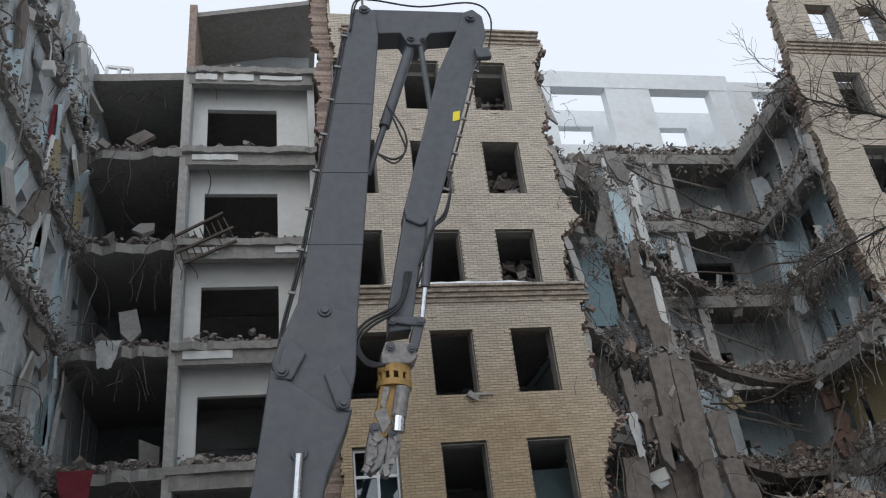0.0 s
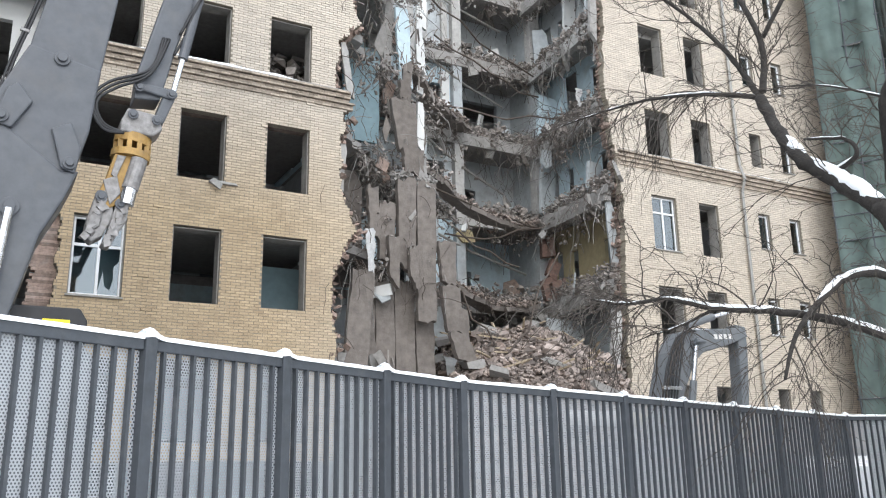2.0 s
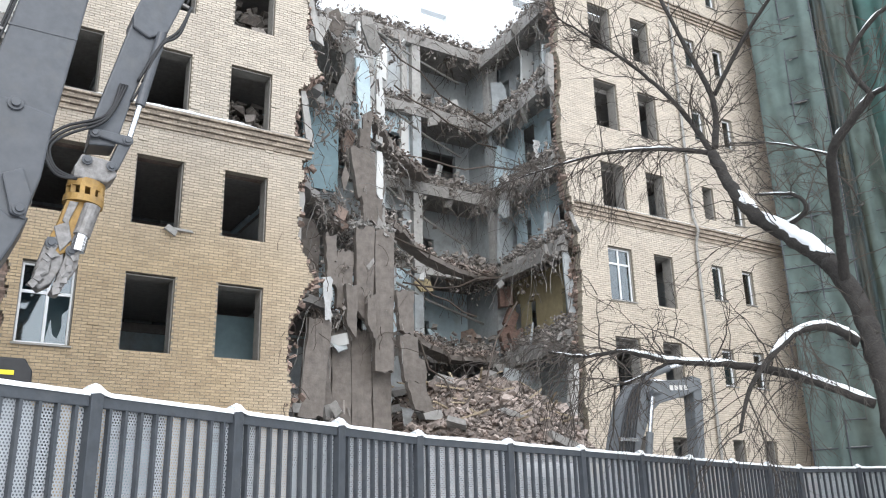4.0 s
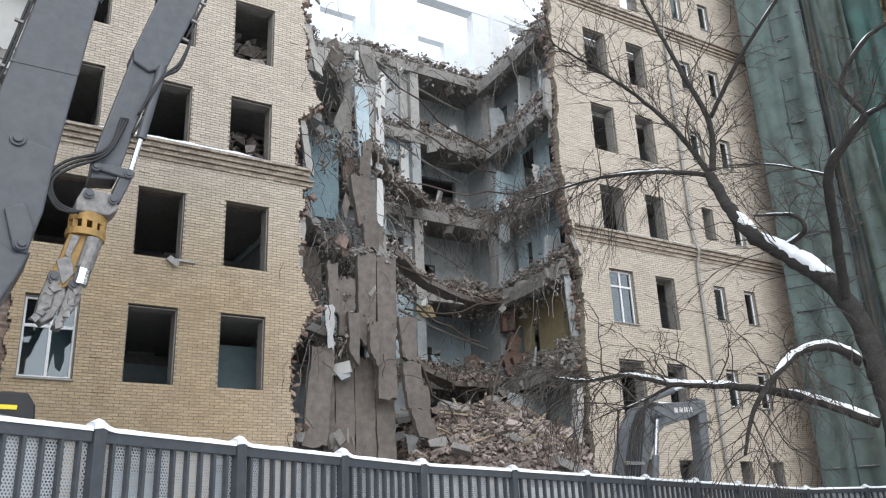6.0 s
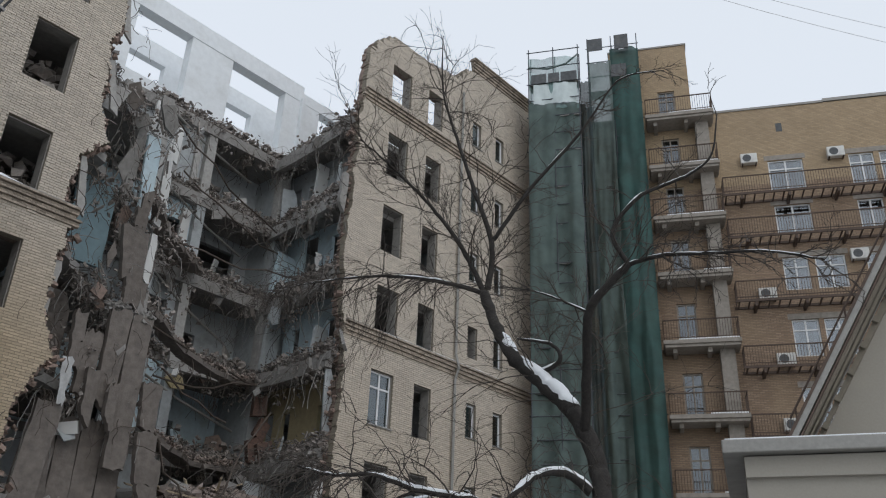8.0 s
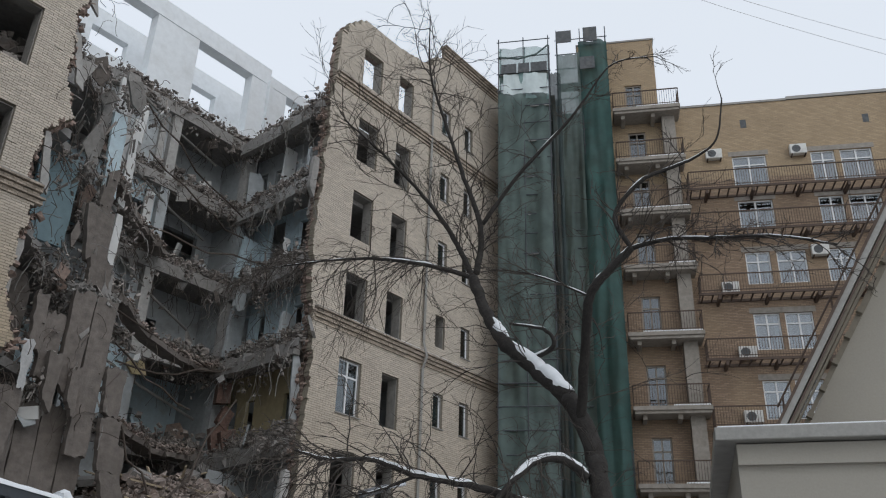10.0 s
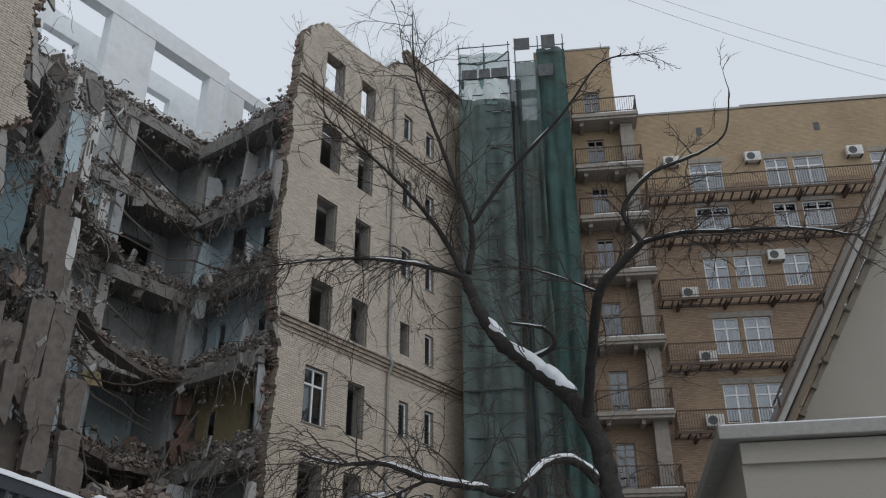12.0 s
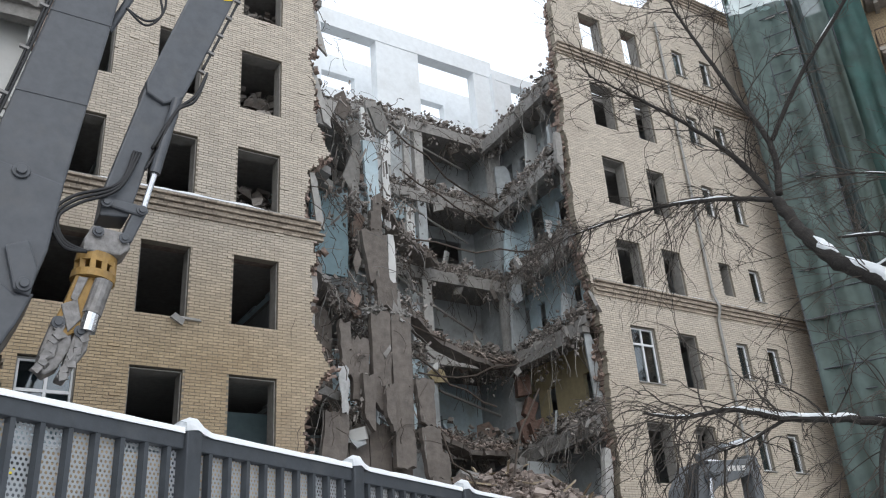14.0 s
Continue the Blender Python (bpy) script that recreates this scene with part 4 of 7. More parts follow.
for x, y, z0, z1, w in ((9.8, 23.1, 11.9, 14.7, 1.3),):
    tagged(plank(x, y, z0, z1, w, 0, 0, 0.12, M_TEAL), "teal-painted wall panel left beside the facade", "wall panel", "wall strips")
tagged(plank(9.3, 23.7, 14.9, 17.6, 1.0, 0, 0, 0.12, M_GREYP), "grey wall panel left beside the facade", "wall panel", "wall strips")
tagged(plank(10.75, 23.2, 14.0, 17.4, 0.34, 0, 2, 0.3, M_CONC), "bare concrete pier left beside the facade", "wall panel", "wall strips")
tagged(plank(9.4, 23.5, 7.9, 11.0, 1.3, 0, 0, 0.12, M_PLANK), "brown bare wall panel left beside the facade", "wall panel", "wall strips")
# window jamb boards sticking out at the torn edge of the facade
for x, z, tl in ((8.75, 19.6, -14), (8.85, 16.9, -17), (8.7, 13.4, -10), (8.55, 10.2, 3)):
    ob = plank(x, FY + 0.25, z - 0.9, z + 0.9, 0.26, 3, tl, 0.1, M_CONC_L)
    tagged(ob, "pale jamb slab leaning out of the torn wall edge", "wall strip", "wall strips")
ob = plank(18.25, FY + 0.2, 16.7, 18.4, 0.35, 0, 4, 0.16, M_CONC)
ob = plank(18.3, FY + 0.2, 4.4, 6.8, 0.36, 0, 9, 0.2, M_CONC_L)
# torn masonry clinging to the edges of both facades
for lo_, base, n in ((L_HI, 0.0, 230), (R_LO, 0.0, 120)):
    def cling(r, rows=lo_):
        z = r.uniform(4.5, 22.2)
        return lerp(rows, z) + (r.gauss(0.0, 0.14) if rows is L_HI else r.gauss(0.04, 0.08)), FY + r.uniform(0.05, 0.55), z
    tagged(rubble(n, cling, lambda r: r.uniform(0.08, 0.2), r3).make("broken_masonry", M_CORE), "broken bricks along the torn edge of the facade", "masonry", kind="stuff")
    def cw(r, rows=lo_):
        z = r.uniform(5, 22)
        return lerp(rows, z), FY + r.uniform(0.2, 0.6), z
    tagged(wires(60, cw, lambda r: r.uniform(0.4, 1.6), r3).make("rebar", M_REBAR), "bars and wires sticking out of the torn edge", "rebar", kind="stuff")
# long bars and pipes fallen across the gap
m = Mesh()
for p, q in (((12.2, 23.4, 11.0), (19.0, 26.0, 10.9)), ((12.6, 24.0, 10.4), (16.8, 24.6, 8.8)), ((13.2, 24.4, 17.2), (19.0, 26.2, 16.6)), ((12.0, 23.2, 18.2), (18.6, 25.9, 17.3)), ((14.5, 22.2, 5.2), (17.6, 23.6, 9.2)),
             ((13.5, 24.2, 14.3), (19.0, 24.4, 15.0)), ((14.0, 25.2, 9.9), (18.9, 25.2, 11.0)), ((12.4, 23.0, 8.6), (14.8, 22.6, 5.0))):
    a, b = Vector(p), Vector(q)
    pts = [a.lerp(b, k / 6) + Vector((r3.uniform(-.1, .1), r3.uniform(-.1, .1), -0.5 * math.sin(math.pi * k / 6) * r3.uniform(0.2, 1))) for k in range(7)]
    m.tube(pts, 0.035, 6)
tagged(m.make("fallen_pipe", M_REBAR), "rusty pipes and bars fallen across the gap", "pipe", kind="stuff")
# rubble inside rooms seen through the windows
def in_rooms(r):
    k = r.choice([4, 3, 3, 2])
    y = r.uniform(21.9, 24.6)
    return r.uniform(5.6, 8.1), y, FLOORS[k] + 0.42 + r.random() * min(2.7, 1.2 + (y - 21.9) * 1.3)
tagged(rubble(1500, in_rooms, lambda r: r.uniform(0.1, 0.4), r3).make("rubble", M_RUBBLE_G), "rubble piled inside the rooms behind the facade", "rubble", kind="stuff")
# rubble on the cut floors of the opened bay
for i, z in enumerate(FLOORS[1:], 1):
    def cut(r, z=z):
        x = r.uniform(-6.0 if z < 20 else -3.0, 0.8)
        b = SY + (0.25 if x > -3.2 else 0.6) + abs(r.gauss(0, 0.35))
        return x, b, z + abs(r.gauss(0, 0.09)) + max(0, 0.25 * wob(x, z, 0.9)) * r.random()
    if i < 6:
        tagged(rubble(1000, cut, lambda r: r.uniform(0.03, 0.10) if r.random() < 0.94 else r.uniform(0.12, 0.3), r3).make("rubble", M_RUBBLE_G), "dusty rubble on the cut floor edge", "rubble", kind="stuff")
    def cutw(r, z=z):
        return r.uniform(-6.0 if z < 20 else -3.0, -2.8), SY + r.uniform(0, 0.8), z
    tagged(wires(8 if z < 20 else 3, cutw, lambda r: r.uniform(0.6, 2.4), r3, 0.012, 0.4).make("rebar", M_REBAR), "bent bars hanging from the cut floor", "rebar", kind="stuff")
def wing_r(r):
    y = r.uniform(12, 23)
    z = r.choice(FLOORS[:5])
    return -6.1 + abs(r.gauss(0, 0.25)), y, z + r.gauss(0.05, 0.22)
tagged(rubble(1800, wing_r, lambda r: r.uniform(0.02, 0.08), r3).make("rubble", M_RUBBLE_G), "torn masonry hanging on the side wing wall", "rubble", kind="stuff")
tagged(wires(140, wing_r, lambda r: r.uniform(0.5, 2.0), r3).make("rebar", M_REBAR), "wires and bars hanging on the side wing wall", "rebar", kind="stuff")
tagged(wires(40, wing_r, lambda r: r.uniform(0.5, 2.5), r3, 0.015).make("cable", M_CABLE), "pale cables hanging on the side wing wall", "cable", kind="stuff")

# wreck of a window left on the roof edge, and a box on the side wing wall
wk = thing("wrecked_window_frame", (-5.6, 23.0, 21.2), "white wrecked window frame lying on the roof edge", "window frame")
for p, q in (((-5.9, 23.0, 21.22), (-5.95, 23.1, 22.05)), ((-5.2, 23.0, 21.22), (-5.1, 23.0, 21.9)), ((-5.95, 23.1, 22.05), (-5.1, 23.0, 21.9)), ((-5.9, 23.0, 21.26), (-5.2, 23.0, 21.26)), ((-5.55, 23.0, 21.26), (-5.52, 23.05, 21.97))):
    Mesh().beam(p, q, 0.1, 0.1).make("frame_bar", M_PVC, wk)
jb = tagged(Mesh().box(-6.0, -5.72, 16.9, 17.2, 16.55, 16.85).make("junction_box", M_AC, bevel=0.02), "white electrical box hanging by its cable on the torn wall", "electrical box")
Mesh().tube([(-5.86, 17.05, 16.85), (-5.88, 17.05, 17.4), (-6.05, 17.0, 18.0), (-6.2, 17.0, 18.2)], 0.02, 6).make("cable", M_AC, jb)

# ---- loose fragments of walls and floors caught along the torn edges ----
r4 = random.Random(31)
FRAG = [(M_CONC, "grey concrete"), (M_PLANK, "brown dusty concrete"), (M_WHITE, "white-plastered wall"), (M_BLUE, "blue-painted wall"), (M_CONC_L, "pale concrete"), (M_GREYP, "grey-plastered wall"), (M_CORE, "reddish masonry"), (M_BRICK_R, "bare red brick"), (M_CONC, "concrete"), (M_YELP, "yellow plaster")]


def fragment(x, y, z, sx, sy, sz, rx, ry, rz, pick):
    """A broken slab of wall: an uneven polygon with thickness."""
    n = 4 if r4.random() < 0.6 else 5
    turn0 = r4.choice([math.pi / 4, math.pi / 4, 0.2])
    poly = []
    for k in range(n):
        a = turn0 + 2 * math.pi * (k + r4.uniform(-0.14, 0.14)) / n
        c, s = math.cos(a), math.sin(a)
        f = 1 / max(abs(c), abs(s)) * r4.uniform(0.75, 1.0)
        poly.append((c * f * sx / 2, s * f * sz / 2))
    mm = Mesh().prism(poly, -sy / 2, sy / 2)
    p = pose(x, y, z, rx, ry, rz)
    mm.v = [tuple(p @ Vector(q)) for q in mm.v]
    m_, word = FRAG[pick]
    return tagged(mm.make("wall_fragment", m_), f"broken piece of {word} caught in the gap", "wall fragment", "fragments in the gap")


def edge_point(side, t):
    if side == 0:
        return 10.0 + 3.0 * t, FY + 0.8 + (BACK - FY - 0.5) * t
    if side == 1:
        return 12.8 + 6.3 * t, BACK - 0.2
    return 18.5 + 0.7 * t, FY + 0.4 + (BACK - FY - 0.4) * t


for i, z in enumerate(FLOORS):
    for side, n in ((0, 5), (1, 3), (2, 4)):
        for k in range(n if i < 5 else (0 if side == 0 else 2)):
            t = r4.random() ** (1.3 if side == 0 else 1)
            x, y = edge_point(side, t)
            up = r4.random() < 0.2
            zz = z + (r4.uniform(0.1, 0.6) if up else -r4.uniform(0.2, 1.0))
            pick = r4.choice([0, 0, 1, 1, 2, 0, 4, 5, 6, 1] if side != 2 else [0, 0, 1, 4, 5, 0])
            fragment(x + r4.gauss(0, 0.3), y + r4.gauss(0, 0.25), zz, r4.uniform(0.2, 0.7), r4.uniform(0.06, 0.2), r4.uniform(0.35, 1.3), r4.gauss(0, 16), r4.gauss(0, 22), r4.uniform(-50, 50), pick)
    # ragged fringe below the floor edges
    for side, n in ((0, 130), (1, 60), (2, 60)):
        def fringe(r, side=side, z=z):
            x, y = edge_point(side, r.random())
            return x + r.gauss(0, 0.22), y + r.gauss(0, 0.18), z - (abs(r.gauss(0.1, 0.28)) if side == 0 else r.gauss(-0.2, 0.16))
        if i == 5 and side == 0:
            continue
        tagged(rubble(n, fringe, lambda r: r.uniform(0.03, 0.11), r4, 1.2).make("broken_masonry", M_RUBBLE_G), "crumbling floor edge with loose masonry", "masonry", kind="stuff")

# clods of masonry and plaster that hang under the torn edges on mats of wire
for i, z in enumerate(FLOORS[1:], 1):
    m = Mesh()
    for side, n in ((1, 14), (2, 24)):
        for k in range(n):
            x, y = edge_point(side, r4.random())
            x0, y0, dz = x + r4.gauss(0, 0.12), y + r4.gauss(0, 0.12), abs(r4.gauss(0, 0.55)) + 0.2
            for q in range(r4.randrange(8, 26)):
                s_ = r4.uniform(0.03, 0.09)
                m.block(pose(x0 + r4.gauss(0, 0.09), y0 + r4.gauss(0, 0.08), z - 0.1 - dz * r4.random(), r4.uniform(0, 90), r4.uniform(0, 90), r4.uniform(0, 360)), s_ * 1.4, s_, s_ * 0.7, 0.22, r4)
    tagged(m.make("broken_masonry", M_RUBBLE_G), "clods of masonry hanging under the torn floor edge", "masonry", kind="stuff")

# jumble between the hanging planks and the standing facade
for k in range(11):
    z = r4.uniform(5.0, 17.6)
    fragment(r4.uniform(9.9, 11.4 + (0.8 if z < 13 else 0)), r4.uniform(22.1, 23.6), z, r4.uniform(0.2, 0.6), r4.uniform(0.06, 0.22), r4.uniform(0.4, 1.6), r4.gauss(0, 12), r4.gauss(0, 14), r4.uniform(-40, 40), r4.choice([0, 1, 1, 1, 6, 0]))
def jum(r):
    return r.uniform(9.2, 12.6), r.uniform(22.0, 23.4), r.uniform(6.5, 18.6)
tagged(wires(120, jum, lambda r: r.uniform(0.4, 1.8), r4, 0.008, 0.7).make("rebar", M_REBAR), "tangle of bars and wires in the gap", "rebar", kind="stuff")
tagged(wires(26, jum, lambda r: r.uniform(0.6, 2.4), r4, 0.009, 0.4).make("cable", M_CABLE), "pale wires tangled in the gap", "cable", kind="stuff")
tagged(rubble(900, lambda r: (r.uniform(9.6, 12.8), r.uniform(22.2, 24.0), r.choice([8.4, 9.6, 11.0, 11.4, 13.6, 14.6, 17.8]) + r.gauss(0, 0.3)), lambda r: r.uniform(0.03, 0.13), r4).make("rubble", M_RUBBLE_G), "broken masonry caught between the hanging planks", "rubble", kind="stuff")
# hanging scraps of pale film and cloth
def scrap(x, y, z, w, h, material, label):
    mm = Mesh()
    n = 6
    for j in range(n + 1):
        for i in range(4):
            u, v = i / 3 - 0.5, j / n
            mm.v.append((x + w * u * (1 - 0.5 * v) + 0.1 * wob(v * 3, x, 1.0), y + 0.14 * wob(u * 3 + x, v * 4, 1.0), z - h * v - 0.1 * wob(u * 5, z, 1)))
    mm.f = [(j * 4 + i, j * 4 + i + 1, (j + 1) * 4 + i + 1, (j + 1) * 4 + i) for j in range(n) for i in range(3)]
    return tagged(mm.make("hanging_scrap", material, smooth=True), label, "scrap", "hanging scraps")
for x, y, z, w, h in ((9.7, 22.0, 8.7, 0.35, 1.3), (12.5, 22.6, 7.9, 0.3, 0.8), (13.0, 25.6, 15.8, 0.2, 0.9), (18.3, 22.6, 15.3, 0.3, 0.7), (13.1, 23.4, 5.2, 0.5, 0.6)):
    scrap(x, y, z, w, h, M_FOIL, "scrap of pale film hanging in the gap")
scrap(-4.9, SY + 0.1, 11.5, 0.7, 0.8, M_FOIL, "scrap of silver film hanging from the cut floor")
scrap(-5.3, SY - 0.1, 7.9, 0.9, 1.3, M_RED, "dark red cloth hanging from the cut floor")
# wooden board of yellow plaster left at one room
fragment(15.6, 26.6, 10.35, 0.95, 0.1, 0.6, 0, 4, 0, 9)["label"] = "pale yellow panel hanging on the rear wall"

# clutter inside the opened rooms: toppled partitions, hanging ceiling pieces, ducts
for i, z in enumerate(FLOORS[1:5], 1):
    for k in range(9 if i > 2 else 4):
        fragment(r4.uniform(15.8, 19.0), r4.uniform(27.3, 28.8), z + r4.uniform(0.3, 0.9), r4.uniform(0.5, 1.4), 0.1, r4.uniform(0.6, 1.6), r4.gauss(0, 14), r4.gauss(0, 25), r4.uniform(-60, 60), r4.choice([0, 5, 5, 2, 6, 3]))
    def room(r, z=z):
        x = r.uniform(15.7, 19.2)
        return x, BACK + r.uniform(0.1, 2.1), z + abs(r.gauss(0, 0.3)) * (1.2 + wob(x, z, 0.8))
    tagged(rubble(360, room, lambda r: r.uniform(0.06, 0.25), r4).make("rubble", M_RUBBLE_G), "rubble lying inside an opened room", "rubble", kind="stuff")
    def ceil_w(r, z=z):
        return r.uniform(13.6, 19.1), r.uniform(26.0, 28.5), z + 3.0
    tagged(wires(60, ceil_w, lambda r: r.uniform(0.5, 1.9), r4, 0.009, 0.5).make("cable", M_REBAR), "wires dangling from a broken ceiling", "cable", kind="stuff")
    m = Mesh()
    a = Vector((r4.uniform(12.8, 14), 26.2, z + 2.7))
    b = Vector((r4.uniform(17.5, 19), 27.5, z + r4.uniform(1.2, 2.6)))
    m.tube([a, a.lerp(b, 0.5) + Vector((0, 0, -0.15)), b], 0.05, 8)
    tagged(m.make("hanging_pipe", M_TRIM), "grey pipe hanging loose under a ceiling", "pipe", "hanging pipes")

# slivers of lath, plaster and masonry clinging along the hanging planks and floor edges
def sliver(r):
    if r.random() < 0.5:
        return r.uniform(9.2, 13.0), r.uniform(22.0, 24.2), r.choice([10.9, 11.3, 13.4, 14.5, 17.6, 16.0, 8.0, 9.4]) + r.gauss(0, 0.3)
    x, y = edge_point(r.choice([0, 0, 1, 2]), r.random())
    return x + r.gauss(0, 0.15), y + r.gauss(0, 0.15), r.choice(FLOORS[:5]) + r.gauss(0.1, 0.25)
m = Mesh()
for k in range(650):
    p = sliver(r4)
    m.block(pose(*p, r4.gauss(0, 25), r4.gauss(0, 25), r4.uniform(0, 360)), r4.uniform(0.015, 0.06), r4.uniform(0.015, 0.06), r4.uniform(0.1, 0.5), 0.15, r4)
tagged(m.make("splinter", M_RUBBLE_G), "splinters of lath and masonry hanging in the gap", "splinters", kind="stuff")
m = Mesh()
for k in range(70):
    p = on_heap(r4)
    m.block(pose(p[0], p[1], p[2] + 0.06, r4.gauss(0, 18), r4.gauss(90, 20), r4.uniform(0, 360)), 0.05, 0.07, r4.uniform(0.6, 1.8), 0.1, r4)
tagged(m.make("splintered_timber", M_CORBEL), "splintered timbers lying on the rubble heap", "timber", kind="stuff")
tagged(wires(90, on_heap, lambda r: r.uniform(0.4, 1.4), r4, 0.009, 0.8).make("rebar", M_REBAR), "bent bars sticking out of the heap", "rebar", kind="stuff")

# edge beams along the far side of the gap, sagging towards the back
for i, z in enumerate(FLOORS[1:], 1):
    a, b = Vector((19.25 - 0.2 * (i % 3), BACK - 0.1, z - 0.34 - 0.05 * (i % 2))), Vector((18.62, FY + 0.5, z - 0.28))
    mm = Mesh()
    pts = [a.lerp(b, k / 4) + Vector((0, 0, -0.07 * math.sin(math.pi * k / 4) + r4.uniform(-0.02, 0.02))) for k in range(5)]
    for p, q in zip(pts, pts[1:]):
        mm.beam(p, q + (q - p) * 0.01, 0.3, 0.5, jit=0.02)
    tagged(mm.make("beam", M_CONC_L if i in (3, 4) else M_CONC), "cracked concrete edge beam beside the gap", "beam", kind="structure")
# broken ends of floor joists and slabs hanging in long sagging strips
def sagging(p, q, sag, w, name_label):
    A, B_ = Vector(p), Vector(q)
    n = 9
    mm = Mesh()
    pts = [A.lerp(B_, k / n) + Vector((0, r4.uniform(-0.12, 0.12), -sag * math.sin(math.pi * k / n) + r4.uniform(-0.06, 0.06))) for k in range(n + 1)]
    for u, v in zip(pts, pts[1:]):
        mm.beam(u, v, w * r4.uniform(0.7, 1.1), 0.16, jit=0.05)
    tagged(mm.make("sagging_slab", M_PLANK), name_label, "floor slab", "sagging slabs")
    def on(r):
        k = r.randrange(n)
        c = pts[k].lerp(pts[k + 1], r.random())
        return c.x, c.y + r.gauss(0, w * 0.3), c.z + 0.1 + abs(r.gauss(0, 0.12))
    tagged(rubble(900, on, lambda r: r.uniform(0.03, 0.12), r4).make("rubble", M_RUBBLE), "broken brick lying on the sagging slab", "rubble", kind="stuff")
    tagged(wires(24, on, lambda r: r.uniform(0.4, 1.5), r4, 0.009, 0.5).make("rebar", M_REBAR), "bars hanging from the sagging slab", "rebar", kind="stuff")
sagging((12.3, 23.6, 11.5), (18.9, 26.4, 11.0), 0.7, 0.55, "torn strip of floor sagging across the gap")
sagging((14.2, 25.4, 8.0), (18.4, 26.3, 7.7), 0.45, 0.8, "torn strip of floor sagging across the gap")
sagging((12.0, 24.0, 15.2), (15.6, 26.4, 14.6), 0.3, 0.7, "short torn strip of floor hanging in the gap")
# leaning pieces of partition along the far rooms
for x, y, z, w, h, ti, mt in ((19.5, 26.2, 14.65, 1.1, 2.0, 4, M_BLUE), (19.35, 26.3, 11.35, 0.8, 2.6, 2, M_GREYP), (18.85, 21.95, 8.4, 0.35, 2.4, -3, M_GREYP), (18.75, 21.9, 15.9, 0.4, 1.6, 3, M_CONC),
                              (19.0, 22.5, 17.9, 0.45, 1.6, -2, M_GREYP), (19.4, 26.3, 18.0, 0.7, 1.8, -3, M_GREYP), (18.9, 25.2, 4.7, 1.5, 2.4, 7, M_GREYP), (19.0, 22.9, 11.3, 0.7, 1.3, 5, M_GREYP), (19.6, 24.6, 18.0, 0.6, 2.5, 2, M_WHITE)):
    tagged(plank(x, y, z, z + h, w, 2, ti, 0.14, mt, r4.uniform(-35, 10)), "torn piece of plastered partition standing in an opened room", "wall strip", "wall strips")
# masonry pier with exposed red brick low in the gap
for x, y, z in ((19.2, 26.2, 8.5), (19.25, 26.1, 9.3), (19.15, 26.2, 10.1), (19.3, 25.7, 8.3)):
    fragment(x, y, z, 0.7, 0.4, 1.1, 4, r4.gauss(0, 8), -20, 7)
# added teal panel stands in for the reflection that greys the panes
tagged(Mesh().box(1.3, 2.95, FY + 1.5, FY + 1.62, FLOORS[0] + 0.4, FLOORS[1] + 0.1).make("wall_13", M_TEAL), "teal panel added behind the smashed window to tint its glass", "wall", kind="structure")
# teal partition close behind the lowest window beside the gap
tagged(Mesh().box(5.9, 8.1, FY + 2.2, FY + 2.35, FLOORS[0] + 0.01, FLOORS[1] - 0.3).make("wall_5", M_TEAL), "teal-painted partition close behind the window", "wall", kind="structure")

# torn panels, door posts and strips hanging on the side wing
r5 = random.Random(61)
for k in range(46):
    z = r5.choice(FLOORS[:5])
    ob = fragment(-6.1 + r5.uniform(0.0, 0.08), r5.uniform(13.5, 22.6), z + r5.uniform(0.4, 2.7), r5.uniform(0.3, 1.1), r5.uniform(0.04, 0.12), r5.uniform(0.5, 1.7), r5.gauss(0, 10), r5.gauss(0, 16), 90 + r5.gauss(0, 16), r5.choice([2, 3, 3, 5, 5, 4, 0, 1]))
    ob["label"] = "torn wall panel hanging loose on the side wing"
for k in range(14):
    z, y = r5.choice(FLOORS[:5]), r5.uniform(14.0, 22.8)
    w, h = r5.uniform(0.08, 0.18), r5.uniform(1.6, 2.5)
    m = Mesh().beam((-6.12, y, z + 0.05), (-6.08 + r5.uniform(0, 0.1), y + r5.gauss(0, 0.12), z + h), w, 0.1, (1, 0, 0))
    tagged(m.make("door_post", M_RED if k == 3 else r5.choice([M_WHITE, M_CONC_L, M_CONC])), "post of a lost doorway standing on the side wing", "door post", "door posts")
def wing_lump(r):
    y = r.uniform(12.5, 22.5)
    return -6.12 + abs(r.gauss(0, 0.16)), y, r.choice(FLOORS[:5]) - 0.12 + r.gauss(0, 0.22)
tagged(rubble(2200, wing_lump, lambda r: r.uniform(0.02, 0.08) if r.random() < 0.96 else r.uniform(0.1, 0.25), r5).make("broken_masonry", M_RUBBLE_G), "crumbling floor line on the side wing wall", "masonry", kind="stuff")
# bent metal strips and a broken deck fallen across the opened bay
m = Mesh()
for p, q in (((-3.3, 22.0, 14.7), (-1.9, 21.8, 15.4)), ((-3.2, 21.9, 14.1), (-1.6, 21.8, 14.9)), ((-3.0, 22.0, 13.8), (-1.5, 21.9, 14.5))):
    m.beam(p, q, 0.07, 0.07)
for k in range(9):
    t = k / 8
    m.beam((-3.25 + 1.35 * t, 21.98, 14.62 + 0.72 * t), (-3.0 + 1.45 * t, 21.96, 13.85 + 0.68 * t), 0.035, 0.035)
tagged(m.make("bent_grating", M_REBAR), "bent rusty grating fallen across the cut floor edge", "grating")

